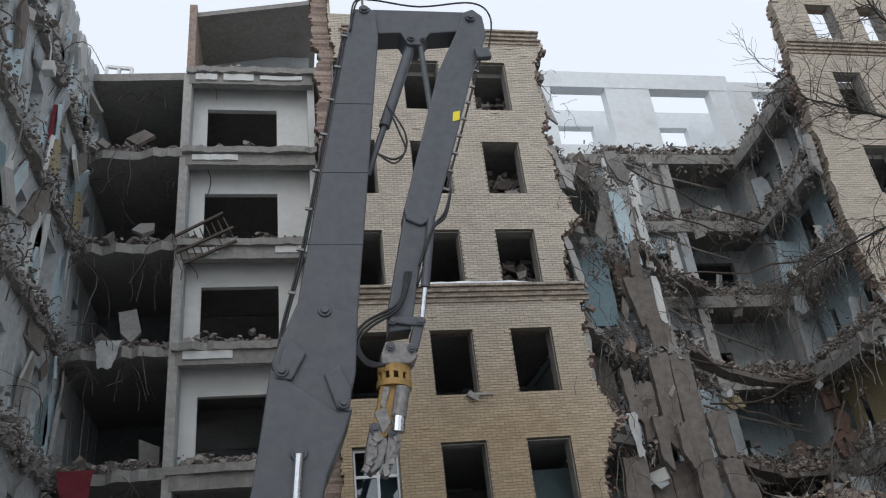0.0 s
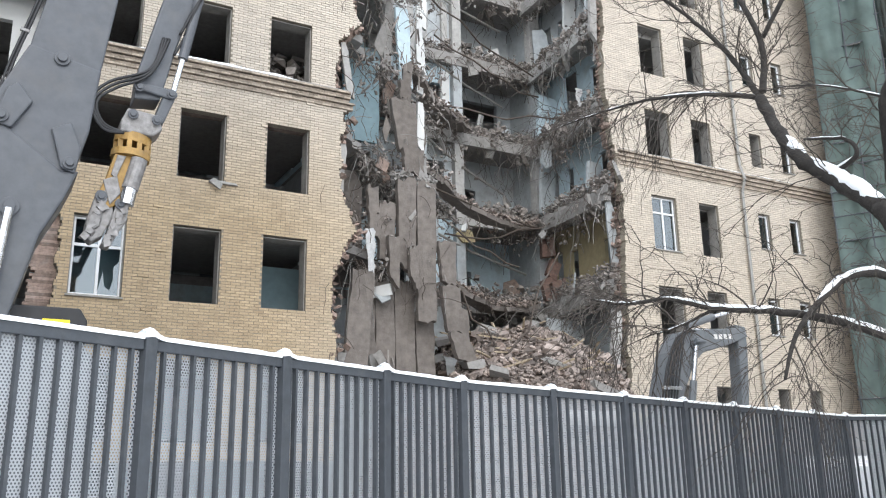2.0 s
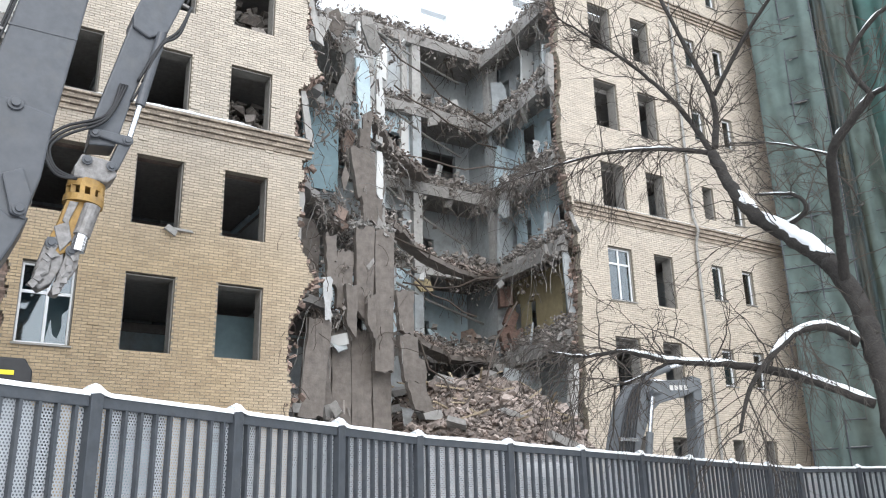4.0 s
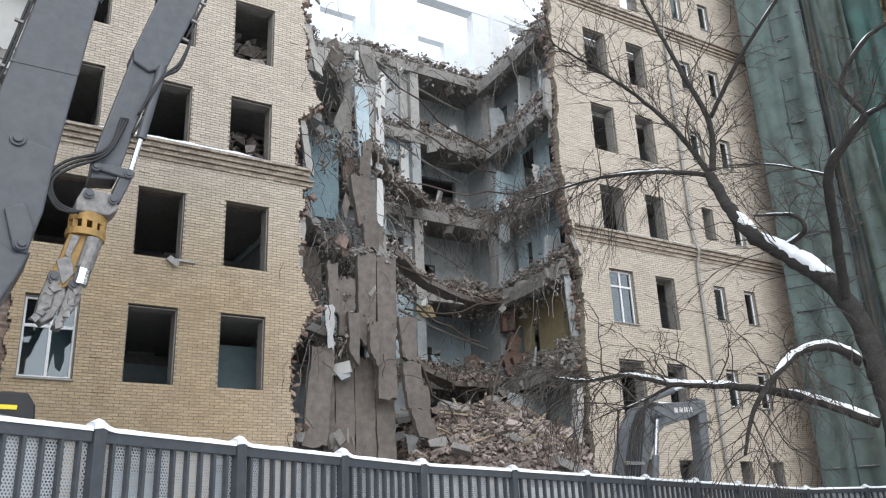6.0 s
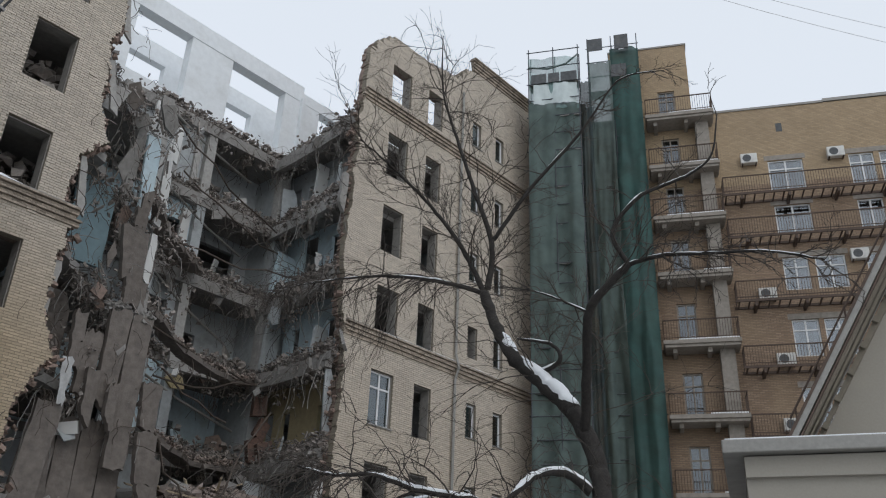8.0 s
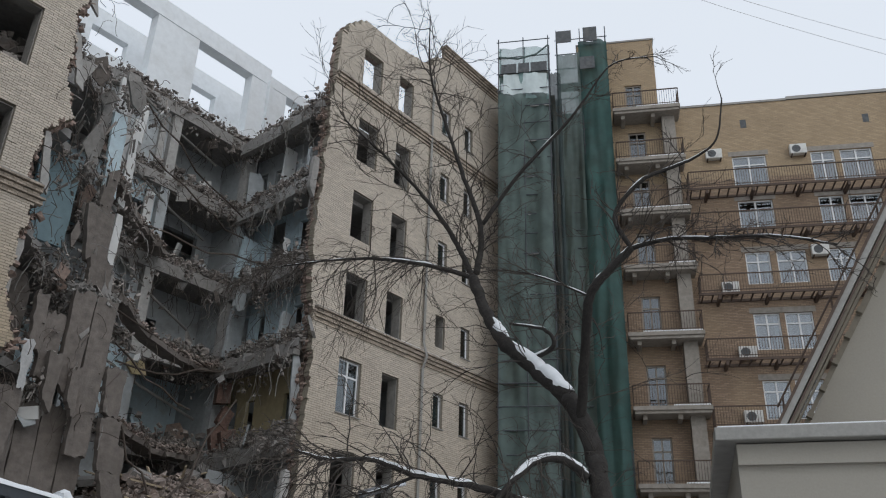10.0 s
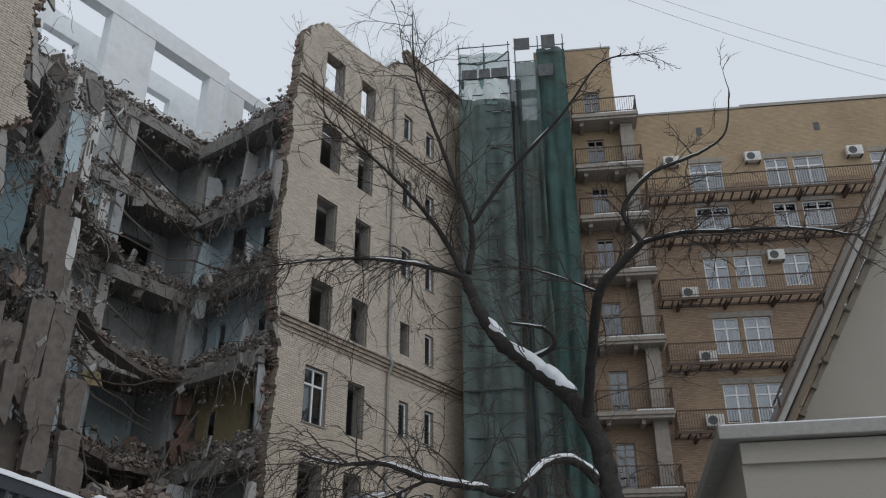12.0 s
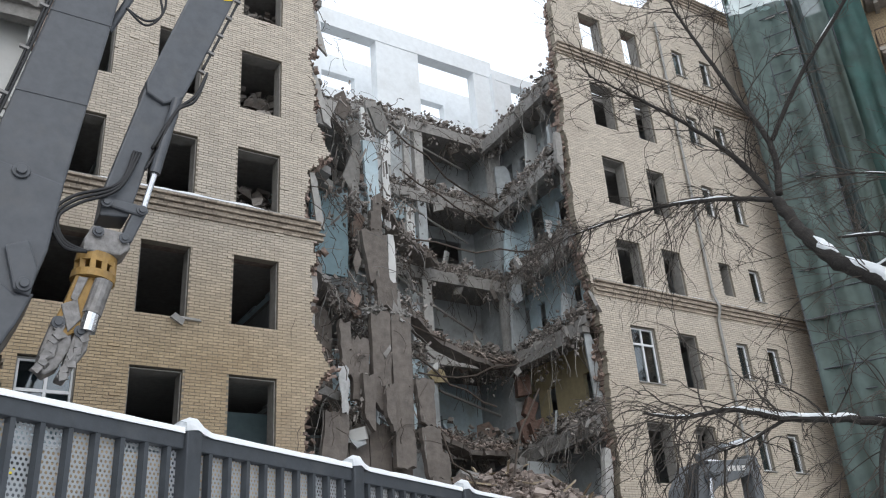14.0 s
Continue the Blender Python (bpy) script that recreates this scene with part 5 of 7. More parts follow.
# debris filling the dark rooms of the opened bay
for i, z in enumerate(FLOORS[:5]):
    def pile(r, z=z):
        x = r.uniform(-6.0, -3.1)
        d = r.uniform(0.3, 3.2)
        return x, SY + d, z + 0.05 + r.random() * (0.18 + 0.3 * d) * (0.7 + 0.5 * wob(x, z, 1.3))
    tagged(rubble(900, pile, lambda r: r.uniform(0.03, 0.13) if r.random() < 0.93 else r.uniform(0.15, 0.4), r4).make("rubble", M_RUBBLE_G), "rubble piled up in a dark opened room", "rubble", kind="stuff")
    def top_w(r, z=z):
        return r.uniform(-6.0, -3.1), SY + r.uniform(0.1, 2.0), z + 2.95
    tagged(wires(10, top_w, lambda r: r.uniform(0.5, 2.0), r4, 0.011, 0.5).make("rebar", M_REBAR), "bars and wires dangling in a dark opened room", "rebar", kind="stuff")
    for k in range(1):
        fragment(r4.uniform(-5.8, -3.4), SY + r4.uniform(0.5, 1.8), z + 0.75, r4.uniform(0.4, 1.0), 0.12, r4.uniform(0.8, 1.6), r4.gauss(-15, 14), r4.gauss(0, 25), r4.uniform(-50, 50), r4.choice([0, 1, 5, 0]))["label"] = "broken slab leaning in an opened room"
    def front(r, z=z):
        x = r.uniform(-3.0, 0.7)
        return x, SY + r.uniform(0.35, 1.3), z + 0.05 + abs(r.gauss(0, 0.12)) * (1 + wob(x, z, 1.1))
    tagged(rubble(200, front, lambda r: r.uniform(0.05, 0.2), r4).make("rubble", M_RUBBLE_G), "broken brick on the balcony-like cut floor", "rubble", kind="stuff")

# ---- windows that are still in place ----
def window(name, x0, x1, z0, z1, y, label, mull=0.5, transom=0.28, broken=False, parent=None, glass=None, sill=True):
    """A white frame with mullion and transom, its panes behind. mull and transom as shares from the left and the top."""
    w = thing(name, (x0, y, z0), label, "window", "windows in place", "structure")
    t = 0.07
    mm = Mesh()
    mm.box(x0, x0 + t, y, y + 0.08, z0, z1).box(x1 - t, x1, y, y + 0.08, z0, z1).box(x0 + t, x1 - t, y, y + 0.08, z0, z0 + t).box(x0 + t, x1 - t, y, y + 0.08, z1 - t, z1)
    mm.make("window_frame", M_PVC, w, bevel=0.008)
    xm, zm = x0 + (x1 - x0) * mull, z1 - (z1 - z0) * transom
    xs = [x0 + t, x1 - t]
    if mull:
        Mesh().box(xm - 0.035, xm + 0.035, y - 0.004, y + 0.075, z0 + t, z1 - t).make("mullion", M_PVC, w)
        xs = [x0 + t, xm - 0.035, xm + 0.035, x1 - t]
    zs = [z0 + t, z1 - t]
    if transom:
        Mesh().box(x0 + t, x1 - t, y - 0.002, y + 0.072, zm - 0.035, zm + 0.035).make("transom", M_PVC, w)
        zs = [z0 + t, zm - 0.035, zm + 0.035, z1 - t]
    for i in range(0, len(xs), 2):
        for j in range(0, len(zs), 2):
            a, b, c, d = xs[i], xs[i + 1], zs[j], zs[j + 1]
            if broken and i == len(xs) - 2 and j == 0:
                pts = [(a, c), (a + 0.2 * (b - a), c + 0.5 * (d - c)), (a + 0.35 * (b - a), c + 0.18 * (d - c)), (a + 0.6 * (b - a), c + 0.1 * (d - c)), (a + 0.75 * (b - a), c + 0.35 * (d - c)), (a + 0.7 * (b - a), c + 0.6 * (d - c)), (b, c + 0.75 * (d - c)), (b, c)]
                pm = Mesh().prism(pts, y + 0.035, y + 0.041)
                ob = pm.make("pane", glass or M_GLASS, w, "broken pane of glass")
            else:
                ob = Mesh().box(a, b, y + 0.035, y + 0.041, c, d).make("pane", glass or M_GLASS, w)
            ob.visible_shadow = False
    if sill:
        Mesh().box(x0 - 0.05, x1 + 0.05, FY - 0.06, y + 0.02, z0 - 0.045, z0 - 0.004).make("sill", M_TRIM, w, "grey sheet-metal sill")
    return w


window("window_1", 1.53, 2.74, 5.91, 7.89, FY + 0.14, "white window with a smashed lower pane in the brick facade", 0.53, 0.36, True)
window("window_2", 20.23, 21.37, 9.09, 11.07, FY + 0.14, "white double window still whole in the brick facade", 0.5, 0.3)
for a, b in RROWS[1:]:
    for x in (25.6, 27.34):
        if (x, a) in ((25.6, RROWS[3][0]),):
            continue
        window("window_3", x, x + 0.61, b - 1.39, b - 0.01, FY + 0.14, "narrow white window in the further facade", 0, 0, sill=True, glass=M_GLASS_S)
# plastered reveals of the empty openings
def reveal(x0, x1, z0, z1, y0, y1):
    m = Mesh()
    t = 0.03
    m.box(x0, x0 + t, y0, y1, z0, z1).box(x1 - t, x1, y0, y1, z0, z1).box(x0 + t, x1 - t, y0, y1, z1 - t, z1).box(x0 + t, x1 - t, y0, y1, z0, z0 + t)
    return m
for a, b, c, d in holesL + holesR:
    tagged(reveal(a, b, c, d, FY + 0.10, FY + 0.53).make("window_reveal", M_REVEAL), "dusty plaster lining of an empty window opening", "window reveal", kind="structure")
# a torn sill plate hanging from one opening
tagged(Mesh().beam((4.9, FY - 0.12, 9.18), (5.45, FY - 0.02, 9.2), 0.12, 0.05, jit=0.1).beam((4.75, FY - 0.1, 9.25), (5.0, FY - 0.2, 9.05), 0.1, 0.16, jit=0.15).make("loose_sill", M_CONC_L), "broken white sill piece hanging at a window", "sill")
# downpipe of the further facade
tagged(Mesh().tube([(24.75, FY - 0.1, 0.2), (24.75, FY - 0.1, 11.8), (24.78, FY - 0.26, 12.3), (24.75, FY - 0.1, 12.9), (24.75, FY - 0.1, 25.8)], 0.06, 8).make("downpipe", M_TRIM), "grey downpipe on the brick facade", "downpipe")

# ---- high-reach demolition machine ----
BY = 14.0
mach = thing("demolition_excavator", (-0.2, BY, 0), "dark grey high-reach demolition excavator with a steel crusher", "excavator")


def plate(poly, y0, y1, name, material=None, bevel=0.03, label="", parent=mach):
    return Mesh().prism(poly, y0, y1).make(name, material or M_BOOM, parent, label, bevel=bevel)


def bolt(x, z, y, r=0.13, parent=mach, d=0.1):
    m = Mesh()
    m.cyl((x, y - d * 0.5, z), (x, y, z), r, 16).cyl((x, y - d, z), (x, y - d * 0.5, z), r * 0.6, 12)
    return m.make("pin", M_BOOM, parent, bevel=0.01)


# long upper boom
boom = plate([(-0.02, 8.1), (-0.02, 8.6), (1.22, 15.45), (1.42, 16.05), (1.75, 16.3), (1.95, 16.1), (1.95, 15.3), (1.12, 8.5), (1.06, 8.1)], BY - 0.42, BY + 0.42, "upper_boom", bevel=0.04)
# collar and thick lower boom below the knee
plate([(-0.02, 8.6), (1.10, 8.35), (1.0, 7.2), (0.86, 6.6), (0.62, 6.35), (-0.45, 7.15), (-0.5, 7.45), (-0.38, 7.75)], BY - 0.5, BY + 0.5, "boom_collar", bevel=0.04)
plate([(-0.52, 7.3), (0.66, 6.45), (0.9, 6.5), (0.72, 6.0), (0.42, 5.35), (0.1, 4.0), (-0.2, 2.0), (-1.35, 2.0), (-1.0, 4.2), (-0.72, 5.9)], BY - 0.55, BY + 0.55, "lower_boom", bevel=0.04)
plate([(-0.44, 7.1), (-0.15, 7.05), (0.12, 7.55), (-0.12, 7.85), (-0.28, 7.72)], BY - 0.6, BY - 0.5, "lug")
plate([(0.62, 6.5), (0.84, 6.42), (0.9, 6.85), (0.72, 7.3), (0.42, 7.15)], BY - 0.6, BY - 0.5, "lug")
for x, z, y, r in ((-0.32, 7.22, BY - 0.6, 0.12), (0.74, 6.58, BY - 0.6, 0.11), (0.48, 8.42, BY - 0.5, 0.13), (1.66, 16.15, BY - 0.42, 0.12), (4.2, 16.1, BY - 0.36, 0.12), (-0.05, 5.75, BY - 0.57, 0.15)):
    bolt(x, z, y, r)
Mesh().cyl((-0.05, BY - 0.66, 5.7), (-0.25, BY - 0.66, 3.4), 0.075, 14).make("cylinder_rod", M_STEEL, mach, "bright steel cylinder rod")
Mesh().cyl((-0.25, BY - 0.66, 3.6), (-0.45, BY - 0.66, 1.6), 0.13, 14).make("cylinder", M_BOOM, mach)
# weld lines across the boom
for za in (9.9, 11.6, 13.4):
    xa = -0.02 + (za - 8.6) * 1.24 / 6.85
    xb = 1.1 + (za - 8.4) * 0.85 / 6.9
    Mesh().box(xa, xb, BY - 0.432, BY - 0.42, za - 0.02, za + 0.02).make("weld_seam", M_BOOM, mach)
# head link: cross plates joining boom and arm
head = plate([(1.45, 16.3), (4.35, 16.35), (4.42, 16.05), (3.95, 15.72), (3.2, 15.62), (2.95, 15.25), (2.65, 15.25), (2.5, 15.6), (1.98, 15.55), (1.5, 15.9)], BY - 0.3, BY + 0.3, "head_link", bevel=0.03)
bolt(2.72, 15.42, BY - 0.3, 0.09)
bolt(3.0, 15.4, BY - 0.3, 0.07)
# outer arm
arm = plate([(4.52, 16.2), (4.3, 16.42), (4.05, 16.3), (3.86, 15.75), (3.25, 14.4), (2.18, 10.75), (2.2, 10.5), (2.5, 10.35), (2.82, 10.55), (3.3, 12.0), (4.12, 14.6), (4.55, 15.6)], BY - 0.34, BY + 0.34, "outer_arm", bevel=0.035)
plate([(3.44, 13.0), (3.6, 13.05), (3.64, 13.3), (3.48, 13.26)], BY - 0.352, BY - 0.344, "warning_sticker", M_DECAL, 0.0, "yellow warning sticker")
plate([(4.2, 14.75), (4.55, 14.8), (4.5, 15.1), (4.15, 15.05)], BY - 0.5, BY - 0.34, "bracket")
# arm ram along the head
Mesh().cyl((2.72, BY - 0.1, 15.3), (1.95, BY - 0.1, 13.0), 0.125, 14).make("cylinder", M_BOOM, mach)
Mesh().cyl((1.95, BY - 0.1, 13.0), (1.5, BY - 0.1, 11.7), 0.07, 12).make("cylinder_rod", M_BOOM, mach)
Mesh().cyl((2.95, BY - 0.2, 15.3), (3.02, BY - 0.2, 13.2), 0.07, 12).make("cylinder", M_BOOM, mach)
# stick below the arm, carrying the crusher
plate([(2.2, 10.7), (2.75, 10.6), (2.35, 9.2), (2.12, 8.1), (1.68, 8.05), (1.72, 8.6)], BY - 0.26, BY + 0.26, "stick", bevel=0.03)
Mesh().cyl((2.72, BY - 0.32, 10.5), (2.45, BY - 0.32, 8.95), 0.09, 14).make("cylinder", M_BOOM, mach)
Mesh().cyl((2.45, BY - 0.32, 8.95), (2.32, BY - 0.32, 8.25), 0.05, 12).make("cylinder_rod", M_STEEL, mach, "bright steel cylinder rod")
plate([(1.66, 8.22), (1.7, 8.36), (2.3, 8.32), (2.42, 8.22), (2.3, 8.12)], BY - 0.34, BY - 0.26, "link")
plate([(2.2, 8.3), (2.42, 8.3), (2.2, 7.65), (2.0, 7.6)], BY - 0.3, BY + 0.3, "link")
plate([(1.5, 7.6), (1.6, 7.85), (2.1, 7.8), (2.2, 7.55), (2.05, 7.4), (1.5, 7.4)], BY - 0.3, BY + 0.3, "bracket", M_JAW)
for x, z in ((1.75, 8.25), (2.3, 8.22), (1.68, 7.72), (2.08, 7.68)):
    bolt(x, z, BY - 0.34, 0.09, d=0.06)
crush = Mesh()
crush.cyl((1.76, BY, 7.42), (1.74, BY, 7.26), 0.31, 20)
for k in range(10):
    a = 2 * math.pi * k / 10
    Mesh().box(1.75 + 0.27 * math.cos(a) - 0.04, 1.75 + 0.27 * math.cos(a) + 0.04, BY + 0.27 * math.sin(a) - 0.04, BY + 0.27 * math.sin(a) + 0.04, 7.08, 7.3).make("lug", M_YELLOW, mach)
crush.cyl((1.74, BY, 7.12), (1.73, BY, 7.0), 0.33, 20)
crush.make("rotator", M_YELLOW, mach, "chipped yellow rotator")
plate([(1.46, 7.02), (1.98, 7.02), (1.86, 6.75), (1.66, 6.55), (1.62, 6.15), (1.40, 6.0), (1.22, 6.2), (1.36, 6.6)], BY - 0.2, BY + 0.2, "crusher_body", M_YELLOW, 0.03, "chipped yellow crusher body")
Mesh().cyl((1.86, BY - 0.22, 6.95), (1.74, BY - 0.22, 6.4), 0.14, 14).make("cylinder", M_JAW, mach)
Mesh().cyl((1.745, BY - 0.22, 6.42), (1.70, BY - 0.22, 6.12), 0.125, 14).make("cylinder_rod", M_STEEL, mach, "bright steel rod")
plate([(1.24, 6.35), (1.5, 6.2), (1.52, 5.9), (1.38, 5.55), (1.2, 5.42), (1.08, 5.55), (1.12, 5.85)], BY - 0.17, BY + 0.17, "jaw", M_JAW, 0.03, "worn steel jaw")
plate([(1.56, 6.2), (1.76, 6.15), (1.74, 5.85), (1.6, 5.6), (1.5, 5.36), (1.36, 5.4), (1.44, 5.62), (1.5, 5.9)], BY - 0.19, BY + 0.15, "jaw", M_JAW, 0.03, "worn steel jaw")
for x, z in ((1.62, 6.12), (1.3, 6.22)):
    bolt(x, z, BY - 0.2, 0.1, d=0.06)
for k in range(8):
    t = k / 7
    Mesh().block(pose(1.10 + 0.28 * t + 0.03 * (k % 2), BY - 0.19, 5.5 + 0.75 * t, 0, 25 + 8 * (k % 3), 0), 0.12 + 0.03 * (k % 2), 0.08, 0.11, 0.2).make("tooth", M_JAW, mach)
    Mesh().block(pose(1.46 + 0.26 * t - 0.03 * (k % 2), BY - 0.2, 5.42 + 0.7 * t, 0, -20 + 9 * (k % 3), 0), 0.11, 0.07, 0.1, 0.2).make("tooth", M_JAW, mach)
plate([(1.3, 6.5), (1.52, 6.62), (1.6, 6.3), (1.44, 6.08)], BY - 0.24, BY - 0.2, "cheek_plate", M_JAW, 0.015)
plate([(1.5, 6.98), (1.64, 6.98), (1.5, 6.55), (1.42, 6.62)], BY - 0.24, BY - 0.2, "cheek_plate", M_JAW, 0.01)
plate([(1.18, 5.95), (1.34, 6.02), (1.32, 5.7), (1.2, 5.62)], BY - 0.21, BY - 0.17, "cheek_plate", M_JAW, 0.02)
# hydraulic hoses
def hose(pts, r=0.028, parent=mach):
    n = len(pts)
    out = []
    P = [Vector(p) for p in pts]
    for i in range(n - 1):
        p0, p1, p2, p3 = P[max(i - 1, 0)], P[i], P[i + 1], P[min(i + 2, n - 1)]
        for k in range(6):
            t = k / 6
            out.append(0.5 * ((2 * p1) + (p2 - p0) * t + (2 * p0 - 5 * p1 + 4 * p2 - p3) * t * t + (3 * p1 - p0 - 3 * p2 + p3) * t ** 3))
    out.append(P[-1])
    return Mesh().tube(out, r, 7).make("hose", M_BLACK, parent, smooth=True)
for k in range(3):
    o = 0.05 * k
    hose([(2.2 - o, BY - 0.3, 9.3), (1.9, BY - 0.4, 8.5 + o), (1.35 - o, BY - 0.45, 8.1 + o), (1.08 - o, BY - 0.45, 7.8), (1.2, BY - 0.42, 7.45 - o), (1.55, BY - 0.35, 7.35)])
for k in range(2):
    hose([(2.0, BY - 0.4, 13.4), (2.2 + 0.12 * k, BY - 0.5, 12.6), (2.3, BY - 0.5, 12.1), (2.05, BY - 0.45, 11.9 - 0.1 * k), (1.7, BY - 0.45, 12.05)], 0.022)
    hose([(3.2, BY - 0.38, 11.2), (3.0, BY - 0.45, 10.6 - 0.1 * k), (2.7, BY - 0.42, 10.2), (2.45 - 0.08 * k, BY - 0.35, 9.4)])
    hose([(1.3, BY - 0.5, 15.4), (1.45 + 0.06 * k, BY - 0.4, 16.4), (1.9, BY - 0.35, 16.55), (3.0, BY - 0.3, 16.45), (4.3, BY - 0.35, 16.6), (4.7, BY - 0.38, 16.1), (4.5, BY - 0.38, 15.0)], 0.022)
for k in range(2):
    hose([(-0.45 - 0.05 * k, BY - 0.5, 6.6), (-0.28 - 0.05 * k, BY - 0.46, 8.0), (0.15 - 0.05 * k, BY - 0.44, 9.8), (0.75 - 0.05 * k, BY - 0.44, 13.0), (1.2 - 0.05 * k, BY - 0.44, 15.4)], 0.025)
hose([(3.1, BY - 0.36, 11.2), (3.7, BY - 0.36, 13.0), (4.35, BY - 0.36, 15.0)], 0.025)
hose([(2.75, BY - 0.3, 10.2), (2.5, BY - 0.32, 9.5), (2.3, BY - 0.3, 9.0)], 0.025)
for t in range(9):
    p = Vector((3.1, BY - 0.37, 11.2)).lerp(Vector((4.3, BY - 0.37, 14.9)), t / 8)
    Mesh().block(pose(p.x, p.y, p.z, 0, 18, 0), 0.12, 0.06, 0.05).make("hose_clamp", M_JAW, mach)
    p = Vector((-0.3, BY - 0.45, 7.9)).lerp(Vector((1.15, BY - 0.45, 15.3)), t / 8)
    Mesh().block(pose(p.x, p.y, p.z, 0, 12, 0), 0.14, 0.06, 0.05).make("hose_clamp", M_JAW, mach)
# car body and cab, hidden below the fence line but for their tops
plate([(-3.6, 0.9), (1.4, 0.9), (1.4, 3.2), (1.0, 3.75), (0.2, 3.9), (-3.6, 3.95)], BY - 1.3, BY + 1.3, "upper_carriage", bevel=0.06)
plate([(0.1, 3.7), (1.28, 3.7), (1.26, 4.1), (1.14, 4.29), (0.1, 4.29)], BY - 0.24, BY + 0.9, "cab_roof", M_BLACK, 0.03)
Mesh().box(0.6, 1.0, BY - 0.252, BY - 0.241, 4.02, 4.09).make("stripe", M_DECAL, mach, "yellow stripe")
for dy in (-1.5, 1.1):
    plate([(-3.2, 0.05), (1.2, 0.05), (1.6, 0.5), (1.2, 0.9), (-3.2, 0.9), (-3.6, 0.5)], BY + dy, BY + dy + 0.5, "track", M_JAW, 0.05)

mach.matrix_basis = Matrix.Translation((-0.137, 1.24, 1.703)) @ Matrix.Diagonal((1.053, 1, 1.053, 1)) @ Matrix.Translation((0.137 + 0.07, 0, -1.703)) @ mach.matrix_basis

# ---- small excavator further off behind the fence ----
EX = 15.0
ex = thing("small_excavator", (14.5, EX, 0), "grey excavator with snow-dusted folded arm behind the fence", "excavator")
plate([(13.55, 1.6), (13.9, 3.4), (14.2, 4.3), (14.62, 4.82), (15.1, 4.91), (16.84, 5.07), (16.95, 4.85), (16.31, 4.62), (15.37, 4.37), (15.03, 4.1), (14.6, 3.3), (14.3, 1.6)], EX - 0.22, EX + 0.22, "boom", M_MACH, parent=ex)
plate([(16.62, 5.15), (16.95, 5.1), (16.94, 4.5), (16.84, 3.5), (16.72, 2.6), (16.5, 2.6), (16.58, 3.6), (16.62, 4.5)], EX - 0.18, EX + 0.18, "stick", M_MACH, parent=ex)
Mesh().cyl((14.98, EX - 0.1, 5.0), (15.9, EX - 0.1, 5.3), 0.09, 12).make("cylinder", M_MACH, ex)
Mesh().cyl((15.9, EX - 0.1, 5.3), (16.6, EX - 0.1, 5.5), 0.05, 12).make("cylinder_rod", M_STEEL, ex)
Mesh().cyl((15.05, EX - 0.3, 4.5), (14.86, EX - 0.3, 3.65), 0.055, 10).make("cylinder_rod", M_STEEL, ex, "bright steel cylinder rod")
Mesh().cyl((14.86, EX - 0.3, 3.65), (14.5, EX - 0.3, 2.0), 0.09, 10).make("cylinder", M_MACH, ex)
bolt(15.06, 4.53, EX - 0.22, 0.13, ex)
Mesh().cyl((15.02, EX - 0.34, 4.62), (15.3, EX - 0.34, 4.62), 0.06, 10).make("lamp_bracket", M_MACH, ex)
for k in range(4):
    Mesh().box(15.75 + 0.17 * k, 15.87 + 0.17 * k, EX - 0.226, EX - 0.222, 4.72 + 0.012 * k, 4.84 + 0.012 * k).make("lettering_bar", M_AC, ex, "pale bar of painted lettering")
plate([(12.4, 0.8), (15.2, 0.8), (15.2, 1.9), (13.6, 2.3), (12.4, 2.2)], EX - 0.9, EX + 0.9, "body", M_MACH, parent=ex)
for dy in (-1.1, 0.8):
    plate([(12.3, 0.03), (15.1, 0.03), (15.4, 0.4), (15.1, 0.8), (12.3, 0.8), (12.0, 0.4)], EX + dy, EX + dy + 0.35, "track", M_JAW, 0.05, parent=ex)
for k in range(6):
    hose([(13.6 + 0.09 * k, EX - 0.3, 1.9), (13.82 + 0.09 * k, EX - 0.32, 3.2), (14.1 + 0.08 * k, EX - 0.32, 4.1), (14.5 + 0.05 * k, EX - 0.3, 4.72 + 0.02 * k), (15.1, EX - 0.28, 4.86)], 0.022, ex)
Mesh().box(13.86, 14.42, EX - 0.36, EX - 0.29, 3.42, 3.5).make("hose_clamp", M_STEEL, ex)
drift("snow", 15.1, 16.5, EX - 0.2, EX + 0.2, 4.93, 0.09, "snow lying on the folded excavator arm")
# rolled yellowish pipe piece lying by the wall
pp = thing("insulated_pipe", (15.5, 18.6, 2.9), "short piece of pipe in yellow foam lying on the rubble", "pipe")
Mesh().cyl((14.2, 18.9, 3.05), (15.8, 18.4, 3.0), 0.2, 14).make("foam_jacket", M_AC, pp)
Mesh().cyl((15.75, 18.42, 3.0), (16.5, 18.2, 2.95), 0.22, 14).make("foam_end", M_YELP, pp, "torn yellow foam end")

# ---- ochre brick wing with balconies ----
WING = pose(33.5, 21.3, 0, 0, 0, -63.0)


def wmake(m, name, material, parent, label="", bevel=0.0):
    """A mesh given along the wing: x along the wall, y into it, z up."""
    ob = m.make(name, material, None, label, bevel=bevel)
    if parent:
        ob.parent = parent
    else:
        ob.matrix_basis = WING
    return ob


